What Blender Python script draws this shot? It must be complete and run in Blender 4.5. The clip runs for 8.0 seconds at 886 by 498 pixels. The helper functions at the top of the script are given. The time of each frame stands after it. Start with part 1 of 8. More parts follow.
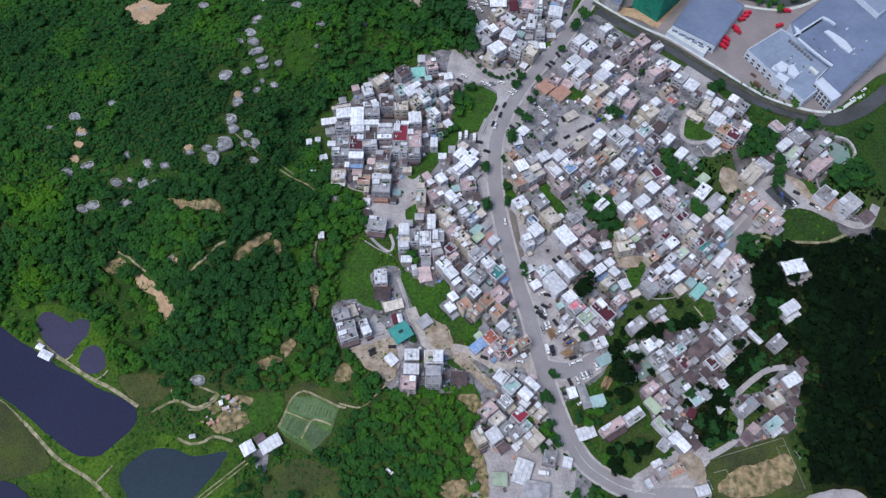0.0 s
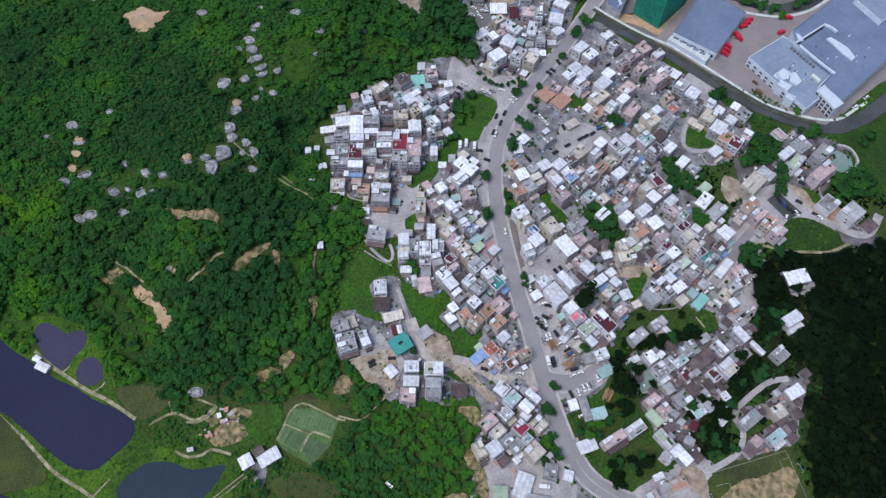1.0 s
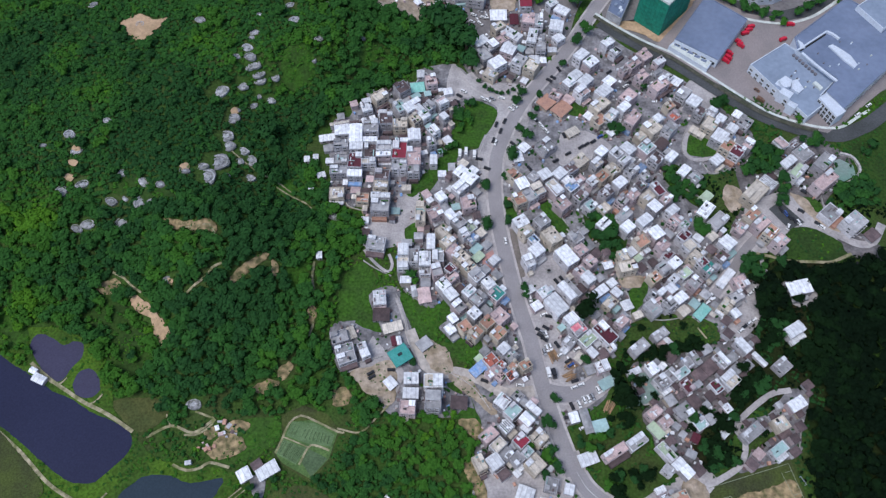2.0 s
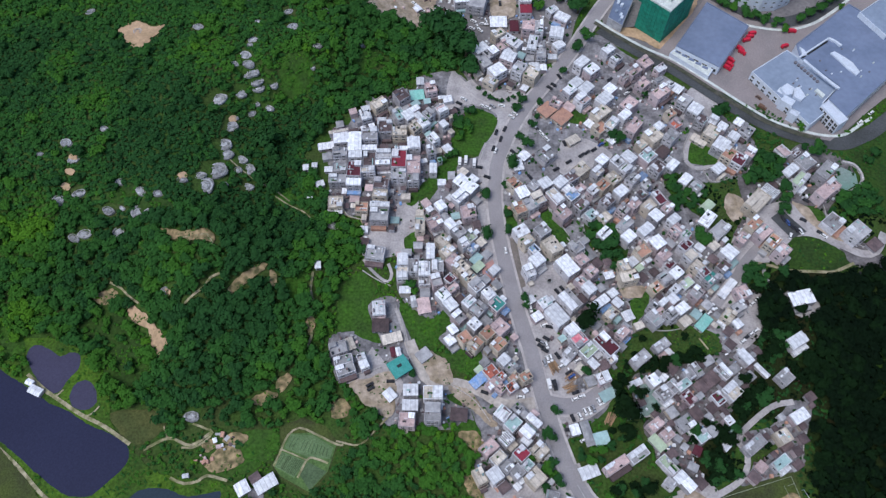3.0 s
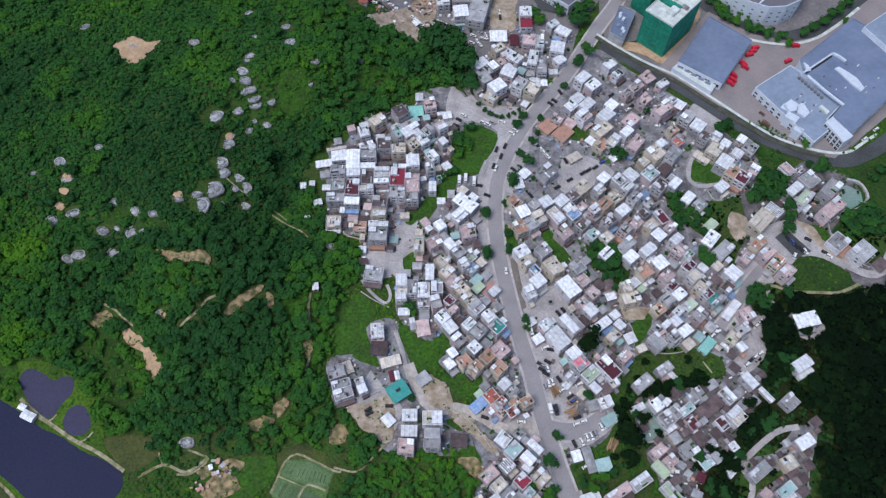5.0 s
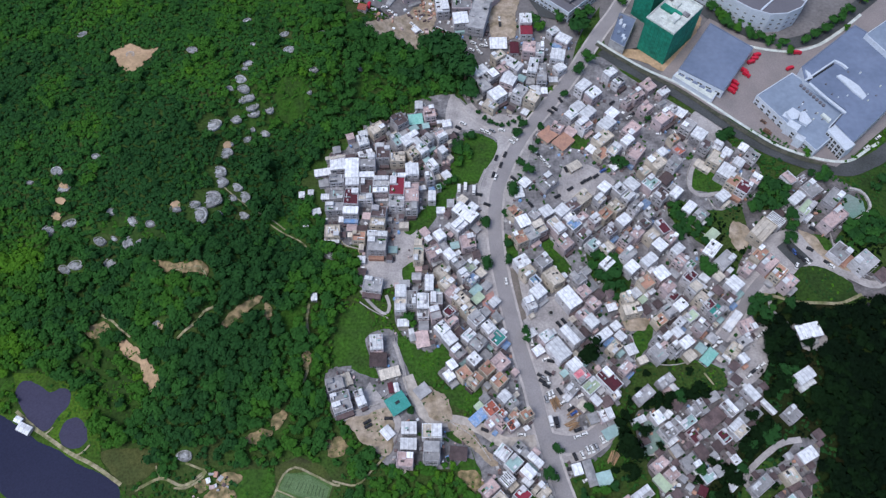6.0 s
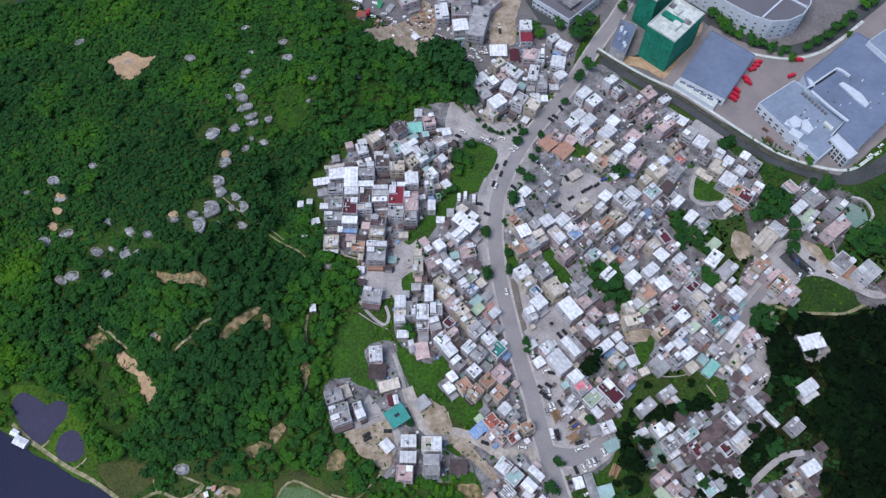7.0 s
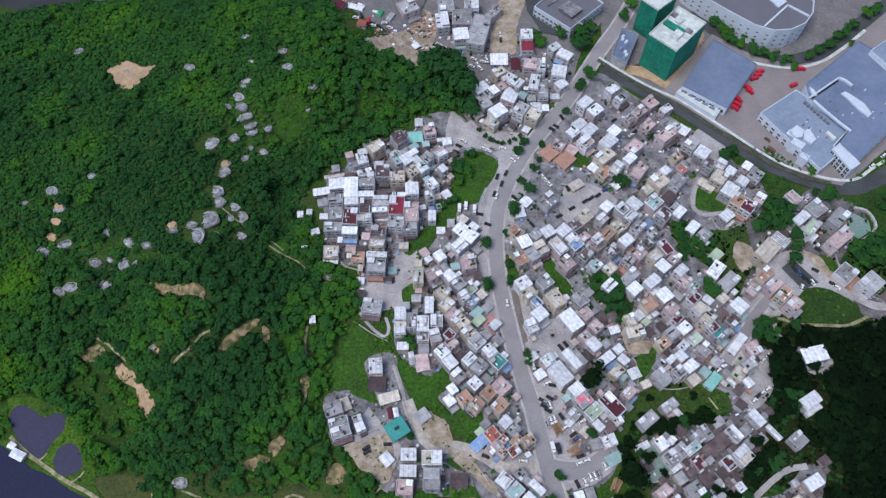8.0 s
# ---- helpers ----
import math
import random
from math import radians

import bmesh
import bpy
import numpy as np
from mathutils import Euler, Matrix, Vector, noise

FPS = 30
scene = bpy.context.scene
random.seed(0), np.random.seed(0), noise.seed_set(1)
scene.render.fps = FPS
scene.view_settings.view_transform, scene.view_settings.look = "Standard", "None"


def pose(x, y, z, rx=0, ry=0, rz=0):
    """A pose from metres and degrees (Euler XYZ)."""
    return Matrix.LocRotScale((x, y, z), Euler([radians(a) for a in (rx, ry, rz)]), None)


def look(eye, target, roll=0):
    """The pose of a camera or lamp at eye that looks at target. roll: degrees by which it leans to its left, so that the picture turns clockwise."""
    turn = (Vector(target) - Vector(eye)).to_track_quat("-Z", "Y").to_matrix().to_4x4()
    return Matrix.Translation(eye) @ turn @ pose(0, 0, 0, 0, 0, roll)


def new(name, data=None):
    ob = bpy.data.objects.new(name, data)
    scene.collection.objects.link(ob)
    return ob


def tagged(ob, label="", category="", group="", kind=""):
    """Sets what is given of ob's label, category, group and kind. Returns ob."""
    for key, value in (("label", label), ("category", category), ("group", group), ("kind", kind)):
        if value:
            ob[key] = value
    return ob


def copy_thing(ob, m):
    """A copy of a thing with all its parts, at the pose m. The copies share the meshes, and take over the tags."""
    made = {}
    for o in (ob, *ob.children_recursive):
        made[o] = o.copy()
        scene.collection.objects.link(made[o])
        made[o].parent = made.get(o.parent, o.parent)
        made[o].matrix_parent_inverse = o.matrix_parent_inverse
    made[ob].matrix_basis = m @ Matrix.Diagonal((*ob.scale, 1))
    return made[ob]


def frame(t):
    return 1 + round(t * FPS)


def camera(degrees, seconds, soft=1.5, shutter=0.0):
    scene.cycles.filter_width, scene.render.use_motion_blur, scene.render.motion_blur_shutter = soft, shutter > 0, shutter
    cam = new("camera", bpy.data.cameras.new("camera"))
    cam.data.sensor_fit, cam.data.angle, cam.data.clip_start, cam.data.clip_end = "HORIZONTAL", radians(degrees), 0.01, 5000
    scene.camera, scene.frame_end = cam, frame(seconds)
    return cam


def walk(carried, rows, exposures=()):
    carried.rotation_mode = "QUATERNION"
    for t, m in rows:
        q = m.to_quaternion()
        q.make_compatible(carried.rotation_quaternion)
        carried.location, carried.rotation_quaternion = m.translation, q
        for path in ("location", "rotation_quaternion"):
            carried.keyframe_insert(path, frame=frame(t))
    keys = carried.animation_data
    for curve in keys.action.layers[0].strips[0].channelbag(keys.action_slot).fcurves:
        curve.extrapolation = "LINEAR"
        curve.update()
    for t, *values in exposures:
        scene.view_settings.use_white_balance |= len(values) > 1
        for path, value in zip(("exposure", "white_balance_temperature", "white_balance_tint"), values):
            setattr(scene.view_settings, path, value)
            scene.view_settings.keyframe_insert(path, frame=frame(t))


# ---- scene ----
# Aerial view of a village between wooded hills, seen from a drone.
from collections import defaultdict

cam = camera(62.0, 8.0, 1.35)
METRES, EYE, TILT, LEAN, TURN = 46.0, 344.0, -61.5, 0.0, 0.0
ROWS = [
    (0.0, 0.0, 0.0, 0.0, 0.0, 0.0, -0.0),
    (0.5, -0.0022, 0.0307, 0.0565, -0.02, 0.0, 0.02),
    (1.0, -0.0011, 0.0618, 0.1115, -0.01, 0.02, 0.03),
    (1.5, -0.0021, 0.0924, 0.1677, -0.02, 0.03, 0.04),
    (3.0, -0.002, 0.1856, 0.3329, -0.06, 0.03, 0.06),
    (3.5, -0.0012, 0.2156, 0.3908, -0.06, 0.03, 0.07),
    (4.0, 0.0004, 0.2462, 0.4452, -0.07, 0.05, 0.07),
    (4.5, -0.0003, 0.2767, 0.5031, -0.08, 0.05, 0.08),
    (6.0, -0.0005, 0.3684, 0.6761, -0.13, 0.05, 0.1),
    (6.5, -0.0015, 0.4001, 0.7308, -0.15, 0.07, 0.12),
    (7.0, 0.0007, 0.4303, 0.7891, -0.14, 0.06, 0.13),
    (7.5, 0.0023, 0.4574, 0.8322, -0.12, 0.33, 0.11),
    (8.0, 0.0036, 0.4775, 0.8779, -0.09, 0.3, 0.1),
]
walk(cam, [(t, pose(0, 0, EYE, TILT, LEAN, TURN) @ pose(METRES * x, METRES * y, METRES * z, 90 + pitch, roll, yaw)) for t, x, y, z, yaw, pitch, roll in ROWS],
     exposures=[(0.0, 0.08, 6250, 9), (8.0, 0.08, 6250, 9)])

# ---- light: a bright overcast day ----
world = bpy.data.worlds.new("sky")
scene.world = world
world.use_nodes = True
wn = world.node_tree
sky = wn.nodes.new("ShaderNodeTexSky")
sky.sky_type, sky.sun_disc = "NISHITA", False
sky.sun_elevation, sky.sun_rotation = radians(64), radians(236)
sky.dust_density, sky.air_density = 2.0, 1.0
wn.links.new(sky.outputs[0], wn.nodes["Background"].inputs[0])
wn.nodes["Background"].inputs[1].default_value = 0.145
lamp = bpy.data.lights.new("sun", "SUN")
lamp.energy, lamp.angle, lamp.color = 1.8, radians(30), (1.0, 0.98, 0.98)
new("sun", lamp).matrix_world = look((-90, -60, 226), (0, 0, 0))


# ---- materials ----
def mat(name, base, rough=0.85, vary=0.25, grain=1.2, patch=0.12, bump=0.15, metal=0.0, other=None, each=0.0, gloss=0.3, seam=0.0):
    """A surface with grain and larger stains of a second colour; each: how far single objects differ."""
    m = bpy.data.materials.new(name)
    m.use_nodes = True
    n, l = m.node_tree.nodes, m.node_tree.links
    p = n["Principled BSDF"]
    p.inputs["Roughness"].default_value, p.inputs["Metallic"].default_value = rough, metal
    p.inputs["Specular IOR Level"].default_value = gloss
    where = n.new("ShaderNodeNewGeometry")
    big, fine = n.new("ShaderNodeTexNoise"), n.new("ShaderNodeTexNoise")
    big.inputs["Scale"].default_value, big.inputs["Detail"].default_value = patch, 5
    fine.inputs["Scale"].default_value, fine.inputs["Detail"].default_value = grain, 4
    l.new(where.outputs["Position"], big.inputs["Vector"])
    l.new(where.outputs["Position"], fine.inputs["Vector"])
    ramp = n.new("ShaderNodeMapRange")
    ramp.inputs["From Min"].default_value, ramp.inputs["From Max"].default_value = 0.38, 0.66
    l.new(big.outputs["Fac"], ramp.inputs["Value"])
    mix = n.new("ShaderNodeMix")
    mix.data_type = "RGBA"
    second = other or tuple(c * (1 - vary) for c in base)
    mix.inputs["A"].default_value, mix.inputs["B"].default_value = (*base, 1), (*second, 1)
    l.new(ramp.outputs["Result"], mix.inputs["Factor"])
    hsv = n.new("ShaderNodeHueSaturation")
    l.new(mix.outputs["Result"], hsv.inputs["Color"])
    value = n.new("ShaderNodeMapRange")
    value.inputs["From Min"].default_value, value.inputs["From Max"].default_value = 0.3, 0.7
    value.inputs["To Min"].default_value, value.inputs["To Max"].default_value = 1 - vary, 1 + vary
    l.new(fine.outputs["Fac"], value.inputs["Value"])
    last = value.outputs["Result"]
    if each:
        info, rnd, mul = n.new("ShaderNodeObjectInfo"), n.new("ShaderNodeMapRange"), n.new("ShaderNodeMath")
        rnd.inputs["To Min"].default_value, rnd.inputs["To Max"].default_value = 1 - each, 1 + each * 0.6
        mul.operation = "MULTIPLY"
        l.new(info.outputs["Random"], rnd.inputs["Value"])
        l.new(rnd.outputs["Result"], mul.inputs[0])
        l.new(last, mul.inputs[1])
        last = mul.outputs[0]
    if seam:
        here, split, times, part_of, line, dim = (n.new("ShaderNode" + q) for q in ("TexCoord", "SeparateXYZ", "Math", "Math", "Math", "Math"))
        l.new(here.outputs["Object"], split.inputs[0])
        times.operation, part_of.operation, line.operation, dim.operation = "MULTIPLY", "FRACT", "GREATER_THAN", "MULTIPLY_ADD"
        times.inputs[1].default_value, line.inputs[1].default_value = 1 / seam, 0.16
        l.new(split.outputs["X"], times.inputs[0])
        l.new(times.outputs[0], part_of.inputs[0])
        l.new(part_of.outputs[0], line.inputs[0])
        l.new(line.outputs[0], dim.inputs[0])
        dim.inputs[1].default_value, dim.inputs[2].default_value = 0.22, 0.78
        both = n.new("ShaderNodeMath")
        both.operation = "MULTIPLY"
        l.new(dim.outputs[0], both.inputs[0])
        l.new(last, both.inputs[1])
        last = both.outputs[0]
    l.new(last, hsv.inputs["Value"])
    l.new(hsv.outputs["Color"], p.inputs["Base Color"])
    if bump:
        b = n.new("ShaderNodeBump")
        b.inputs["Strength"].default_value, b.inputs["Distance"].default_value = bump, 0.2
        l.new(fine.outputs["Fac"], b.inputs["Height"])
        l.new(b.outputs["Normal"], p.inputs["Normal"])
    return m


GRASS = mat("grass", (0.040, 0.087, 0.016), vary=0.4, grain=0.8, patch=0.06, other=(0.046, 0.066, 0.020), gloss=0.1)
MEADOW = mat("meadow_grass", (0.042, 0.108, 0.014), vary=0.4, grain=0.7, patch=0.11, other=(0.035, 0.075, 0.016), gloss=0.1)
CROP = mat("crop_rows", (0.125, 0.190, 0.092), vary=0.3, grain=1.6, patch=0.15, other=(0.095, 0.155, 0.070), gloss=0.1)
MARSH = mat("marsh_grass", (0.066, 0.088, 0.024), vary=0.3, patch=0.07, other=(0.045, 0.052, 0.025), gloss=0.1)
SHALLOW = mat("shallow_pond_water", (0.058, 0.055, 0.095), rough=0.15, vary=0.12, patch=0.02, bump=0.0, gloss=0.12)
WATER = mat("pond_water", (0.026, 0.029, 0.062), rough=0.15, vary=0.12, patch=0.02, bump=0.0, gloss=0.12)
DEEP = mat("deep_pond_water", (0.030, 0.047, 0.066), rough=0.15, vary=0.12, patch=0.02, bump=0.0, gloss=0.12)
CONCRETE = mat("concrete_paving", (0.255, 0.248, 0.266), vary=0.3, grain=0.7, patch=0.15, other=(0.105, 0.101, 0.108))
DARK_LANE = mat("dark_lane", (0.16, 0.148, 0.155), vary=0.3, grain=0.7, patch=0.15, other=(0.08, 0.074, 0.077))
YARD_CONCRETE = mat("yard_concrete", (0.19, 0.178, 0.182), vary=0.2, grain=0.5, patch=0.08, other=(0.15, 0.14, 0.143))
PLAZA = mat("pale_concrete", (0.43, 0.405, 0.41), vary=0.18, grain=0.9, patch=0.1, other=(0.29, 0.273, 0.28))
ASPHALT = mat("road_surface", (0.30, 0.283, 0.295), vary=0.10, grain=1.5, patch=0.06, other=(0.245, 0.23, 0.24))
CANAL = mat("dark_asphalt", (0.075, 0.08, 0.085), vary=0.2, patch=0.06, other=(0.052, 0.056, 0.058))
TARMAC = mat("black_tarmac", (0.042, 0.044, 0.048), vary=0.2, patch=0.06, other=(0.034, 0.036, 0.038))
CHALK_ROAD = mat("road_paint", (0.55, 0.55, 0.55), vary=0.3)
KERB = mat("pale_kerb", (0.47, 0.44, 0.44), vary=0.2, patch=0.15, other=(0.36, 0.33, 0.33))
DULL = mat("dull_grass", (0.032, 0.070, 0.013), vary=0.35, grain=0.7, patch=0.09, other=(0.026, 0.052, 0.014), gloss=0.1)
SLEEPY = mat("fallow_plot", (0.085, 0.128, 0.068), vary=0.25, grain=1.2, patch=0.12, other=(0.070, 0.110, 0.056), gloss=0.1)
SOD = mat("field_grass", (0.090, 0.155, 0.050), vary=0.3, grain=1.0, patch=0.15, other=(0.070, 0.125, 0.042), gloss=0.1)
FALLOW = mat("fallow_field", (0.080, 0.088, 0.030), vary=0.3, grain=0.9, patch=0.1, other=(0.055, 0.070, 0.024), gloss=0.1)
BANK = mat("bank_grass", (0.064, 0.130, 0.014), vary=0.4, grain=0.8, patch=0.06, other=(0.034, 0.070, 0.014), gloss=0.1)
SCAR = mat("eroded_earth", (0.34, 0.25, 0.14), vary=0.35, grain=0.5, patch=0.35, other=(0.10, 0.095, 0.04))
SOIL = mat("sandy_earth", (0.42, 0.345, 0.28), vary=0.25, grain=0.6, patch=0.16, other=(0.25, 0.20, 0.14))
EARTH = mat("bare_earth", (0.46, 0.315, 0.20), vary=0.2, grain=0.6, patch=0.12, other=(0.36, 0.25, 0.15))
PALE_SAND = mat("pale_sandy_concrete", (0.47, 0.43, 0.40), vary=0.2, grain=0.6, patch=0.12, other=(0.37, 0.33, 0.30))
SAND = mat("sandy_track", (0.34, 0.30, 0.20), vary=0.35, grain=0.7, patch=0.3, other=(0.14, 0.15, 0.06))
BARK = mat("bark", (0.10, 0.075, 0.05), vary=0.3, grain=4)
GLASS = mat("window_glass", (0.03, 0.035, 0.04), rough=0.15, vary=0.1, bump=0, gloss=0.5)
FRAME = mat("painted_frame", (0.6, 0.6, 0.6), rough=0.5)
STEEL = mat("steel", (0.55, 0.56, 0.58), rough=0.35, metal=0.8)
RUBBER = mat("rubber", (0.02, 0.02, 0.02))
GRAVESTONE = mat("weathered_concrete", (0.36, 0.36, 0.385), vary=0.35, grain=1.2, patch=0.5, other=(0.15, 0.16, 0.15), each=0.4)
LEAVES = [
    # near-black tone: the eastern wood's shade put into leaf colour
    mat("leaves_shade_black", (0.0038, 0.0112, 0.0045), vary=0.3, grain=0.9, patch=0.10, other=(0.0028, 0.0080, 0.0036), gloss=0.05),
    # dark and deep tones carry extra blue, the hill's haze put into colour
    mat("leaves_dark", (0.0222, 0.0738, 0.0205), vary=0.2, grain=0.9, patch=0.10, other=(0.0179, 0.0603, 0.0186), gloss=0.05),
    mat("leaves_deep", (0.0308, 0.1009, 0.0214), vary=0.2, grain=0.9, patch=0.10, other=(0.0257, 0.0853, 0.0195), gloss=0.05),
    mat("leaves_mid", (0.0436, 0.1300, 0.0177), vary=0.2, grain=0.9, patch=0.10, other=(0.0377, 0.1144, 0.0168), gloss=0.05),
    mat("leaves_bright", (0.0676, 0.1747, 0.0150), vary=0.2, grain=0.9, patch=0.10, other=(0.0599, 0.1560, 0.0150), gloss=0.05),
    mat("leaves_olive", (0.1150, 0.1400, 0.0350), vary=0.35, grain=0.9, patch=0.10, other=(0.1300, 0.1100, 0.0450), gloss=0.05),
    # leaf green cut far down, to carry the south-east's shade in colour
    mat("leaves_shade_dusky", (0.0062, 0.0185, 0.0058), vary=0.3, grain=0.9, patch=0.10, other=(0.0046, 0.0135, 0.0045), gloss=0.05),
]
ROOFS = {
    "w": ("white", mat("white_sheet", (0.80, 0.82, 0.86), rough=0.6, vary=0.1, grain=0.8, patch=0.5, other=(0.58, 0.59, 0.64), each=0.25, seam=2.2)),
    "g": ("grey concrete", mat("grey_roof", (0.38, 0.38, 0.40), vary=0.2, patch=0.3, other=(0.25, 0.25, 0.265), each=0.35)),
    "c": ("cream", mat("cream_tile", (0.62, 0.565, 0.50), vary=0.15, patch=0.4, other=(0.46, 0.415, 0.37), each=0.2, seam=2.6)),
    "p": ("pale pink", mat("pink_tile", (0.56, 0.43, 0.43), vary=0.18, patch=0.4, other=(0.41, 0.31, 0.31), each=0.25)),
    "n": ("dark brown-grey", mat("brown_tile", (0.135, 0.098, 0.102), vary=0.25, patch=0.3, other=(0.085, 0.064, 0.068), each=0.4)),
    "o": ("terracotta", mat("terracotta_tile", (0.44, 0.25, 0.185), vary=0.2, patch=0.3, other=(0.36, 0.21, 0.165), each=0.25)),
    "O": ("orange-red", mat("orange_red_tile", (0.42, 0.12, 0.085), vary=0.2, patch=0.3, other=(0.35, 0.13, 0.10), each=0.25)),
    "r": ("maroon", mat("maroon_sheet", (0.105, 0.022, 0.036), vary=0.2, patch=0.3, other=(0.085, 0.025, 0.035), each=0.25)),
    "R": ("crimson", mat("crimson_sheet", (0.28, 0.03, 0.06), vary=0.15, patch=0.3, other=(0.22, 0.035, 0.055), each=0.2)),
    "t": ("teal", mat("teal_sheet", (0.05, 0.27, 0.24), vary=0.15, patch=0.3, other=(0.07, 0.3, 0.28), each=0.3)),
    "a": ("pale aqua", mat("aqua_sheet", (0.35, 0.50, 0.50), vary=0.15, patch=0.3, other=(0.28, 0.40, 0.41), each=0.25)),
    "q": ("turquoise", mat("turquoise_sheet", (0.22, 0.52, 0.46), vary=0.15, patch=0.3, other=(0.30, 0.56, 0.52), each=0.15)),
    "m": ("rose pink", mat("rose_sheet", (0.62, 0.17, 0.23), vary=0.15, patch=0.3, other=(0.66, 0.36, 0.38), each=0.15)),
    "b": ("blue", mat("blue_sheet", (0.16, 0.30, 0.56), vary=0.2, patch=0.4, other=(0.30, 0.36, 0.48), each=0.3)),
    "y": ("pale green", mat("pale_green_sheet", (0.42, 0.52, 0.38), vary=0.15, patch=0.3, other=(0.35, 0.42, 0.32), each=0.2)),
    "G": ("green", mat("green_sheet", (0.06, 0.30, 0.14), vary=0.15, patch=0.3, each=0.2)),
    "s": ("slatted white", mat("slat_shade", (0.12, 0.12, 0.11), vary=0.2)),
}
WALLS = [
    ("white-walled", mat("white_render", (0.60, 0.59, 0.63), vary=0.15, grain=1.0, patch=0.3, other=(0.45, 0.44, 0.47), each=0.25, seam=3.1)),
    ("grey-walled", mat("grey_render", (0.43, 0.42, 0.45), vary=0.2, grain=1.0, patch=0.3, other=(0.31, 0.30, 0.325), each=0.3, seam=3.3)),
    ("pink-tiled", mat("pink_wall_tile", (0.50, 0.42, 0.44), vary=0.15, patch=0.3, other=(0.39, 0.325, 0.345), each=0.25)),
    ("cream-walled", mat("cream_render", (0.54, 0.48, 0.41), vary=0.15, patch=0.3, other=(0.41, 0.365, 0.31), each=0.2)),
]


# ---- shapes ----
def mesh_of(name, verts, faces, mats, index=None):
    me = bpy.data.meshes.new(name)
    me.from_pydata(verts, [], faces)
    for m in mats:
        me.materials.append(m)
    if index is not None:
        me.polygons.foreach_set("material_index", index)
    me.update()
    return me


class Shape:
    """Collects boxes and prisms into one mesh."""

    def __init__(self):
        self.v, self.f, self.i = [], [], []

    def box(self, x0, x1, y0, y1, z0, z1, slot=0, top=0.0, rise=0.0):
        """top: how far the upper face is drawn in; rise: how far its back edge is lifted."""
        k = len(self.v)
        self.v += [(x0, y0, z0), (x1, y0, z0), (x1, y1, z0), (x0, y1, z0), (x0 + top, y0 + top, z1), (x1 - top, y0 + top, z1), (x1 - top, y1 - top, z1 + rise), (x0 + top, y1 - top, z1 + rise)]
        self.f += [tuple(k + j for j in q) for q in ((3, 2, 1, 0), (4, 5, 6, 7), (0, 1, 5, 4), (1, 2, 6, 5), (2, 3, 7, 6), (3, 0, 4, 7))]
        self.i += [slot] * 6
        return self

    def prism(self, pts, z0, z1, slot=0, side=None):
        k, n = len(self.v), len(pts)
        if sum(a[0] * b[1] - b[0] * a[1] for a, b in zip(pts, pts[1:] + pts[:1])) < 0:
            pts = pts[::-1]
        self.v += [(x, y, z0) for x, y in pts] + [(x, y, z1) for x, y in pts]
        self.f += [tuple(range(k + n, k + 2 * n)), tuple(range(k + n - 1, k - 1, -1))]
        self.f += [(k + j, k + (j + 1) % n, k + n + (j + 1) % n, k + n + j) for j in range(n)]
        self.i += [slot, slot] + [slot if side is None else side] * n
        return self

    def ring(self, x0, x1, y0, y1, z0, z1, t, slot=0):
        return self.band([(x0, y0), (x1, y0), (x1, y1), (x0, y1)], [(x0 + t, y0 + t), (x1 - t, y0 + t), (x1 - t, y1 - t), (x0 + t, y1 - t)], z0, z1, slot)

    def band(self, outer, inner, z0, z1, slot=0, closed=True):
        """A wall between two outlines."""
        k, n = len(self.v), len(outer)
        for x, y, z in [(*p, z) for z in (z0, z1) for p in outer] + [(*p, z) for z in (z0, z1) for p in inner]:
            self.v.append((x, y, z))
        for j in range(n if closed else n - 1):
            i = (j + 1) % n
            a, b, c, d = k, k + n, k + 2 * n, k + 3 * n
            self.f += [(a + j, a + i, b + i, b + j), (b + j, b + i, d + i, d + j), (d + j, d + i, c + i, c + j), (c + j, c + i, a + i, a + j)]
            self.i += [slot] * 4
        if not closed:
            self.f += [(k, k + n, k + 3 * n, k + 2 * n), (k + n - 1, k + 3 * n - 1, k + 4 * n - 1, k + 2 * n - 1)]
            self.i += [slot] * 2
        return self

    def tower(self, hw, hd, levels, slot=0):
        """A rectangular body through levels of (height, how far it stands out)."""
        k = len(self.v)
        for z, o in levels:
            self.v += [(-hw - o, -hd - o, z), (hw + o, -hd - o, z), (hw + o, hd + o, z), (-hw - o, hd + o, z)]
        for r in range(len(levels) - 1):
            a = k + 4 * r
            self.f += [(a + j, a + (j + 1) % 4, a + 4 + (j + 1) % 4, a + 4 + j) for j in range(4)]
        a = k + 4 * (len(levels) - 1)
        self.f += [(a, a + 1, a + 2, a + 3), (k + 3, k + 2, k + 1, k)]
        self.i += [slot] * (4 * (len(levels) - 1) + 2)
        return self

    def tube(self, x, y, z0, z1, r, n=10, slot=0, r1=None):
        r1 = r if r1 is None else r1
        k = len(self.v)
        ring = [(math.cos(2 * math.pi * j / n), math.sin(2 * math.pi * j / n)) for j in range(n)]
        self.v += [(x + r * c, y + r * s, z0) for c, s in ring] + [(x + r1 * c, y + r1 * s, z1) for c, s in ring]
        self.f += [tuple(range(k + n, k + 2 * n)), tuple(range(k + n - 1, k - 1, -1))]
        self.f += [(k + j, k + (j + 1) % n, k + n + (j + 1) % n, k + n + j) for j in range(n)]
        self.i += [slot] * (n + 2)
        return self

    def mesh(self, name, *mats):
        return mesh_of(name, self.v, self.f, mats, self.i)


def part(name, data, parent, label="", at=None):
    ob = new(name, data)
    ob.parent = parent
    if at is not None:
        ob.matrix_basis = at
    if label:
        ob["label"] = label
    return ob


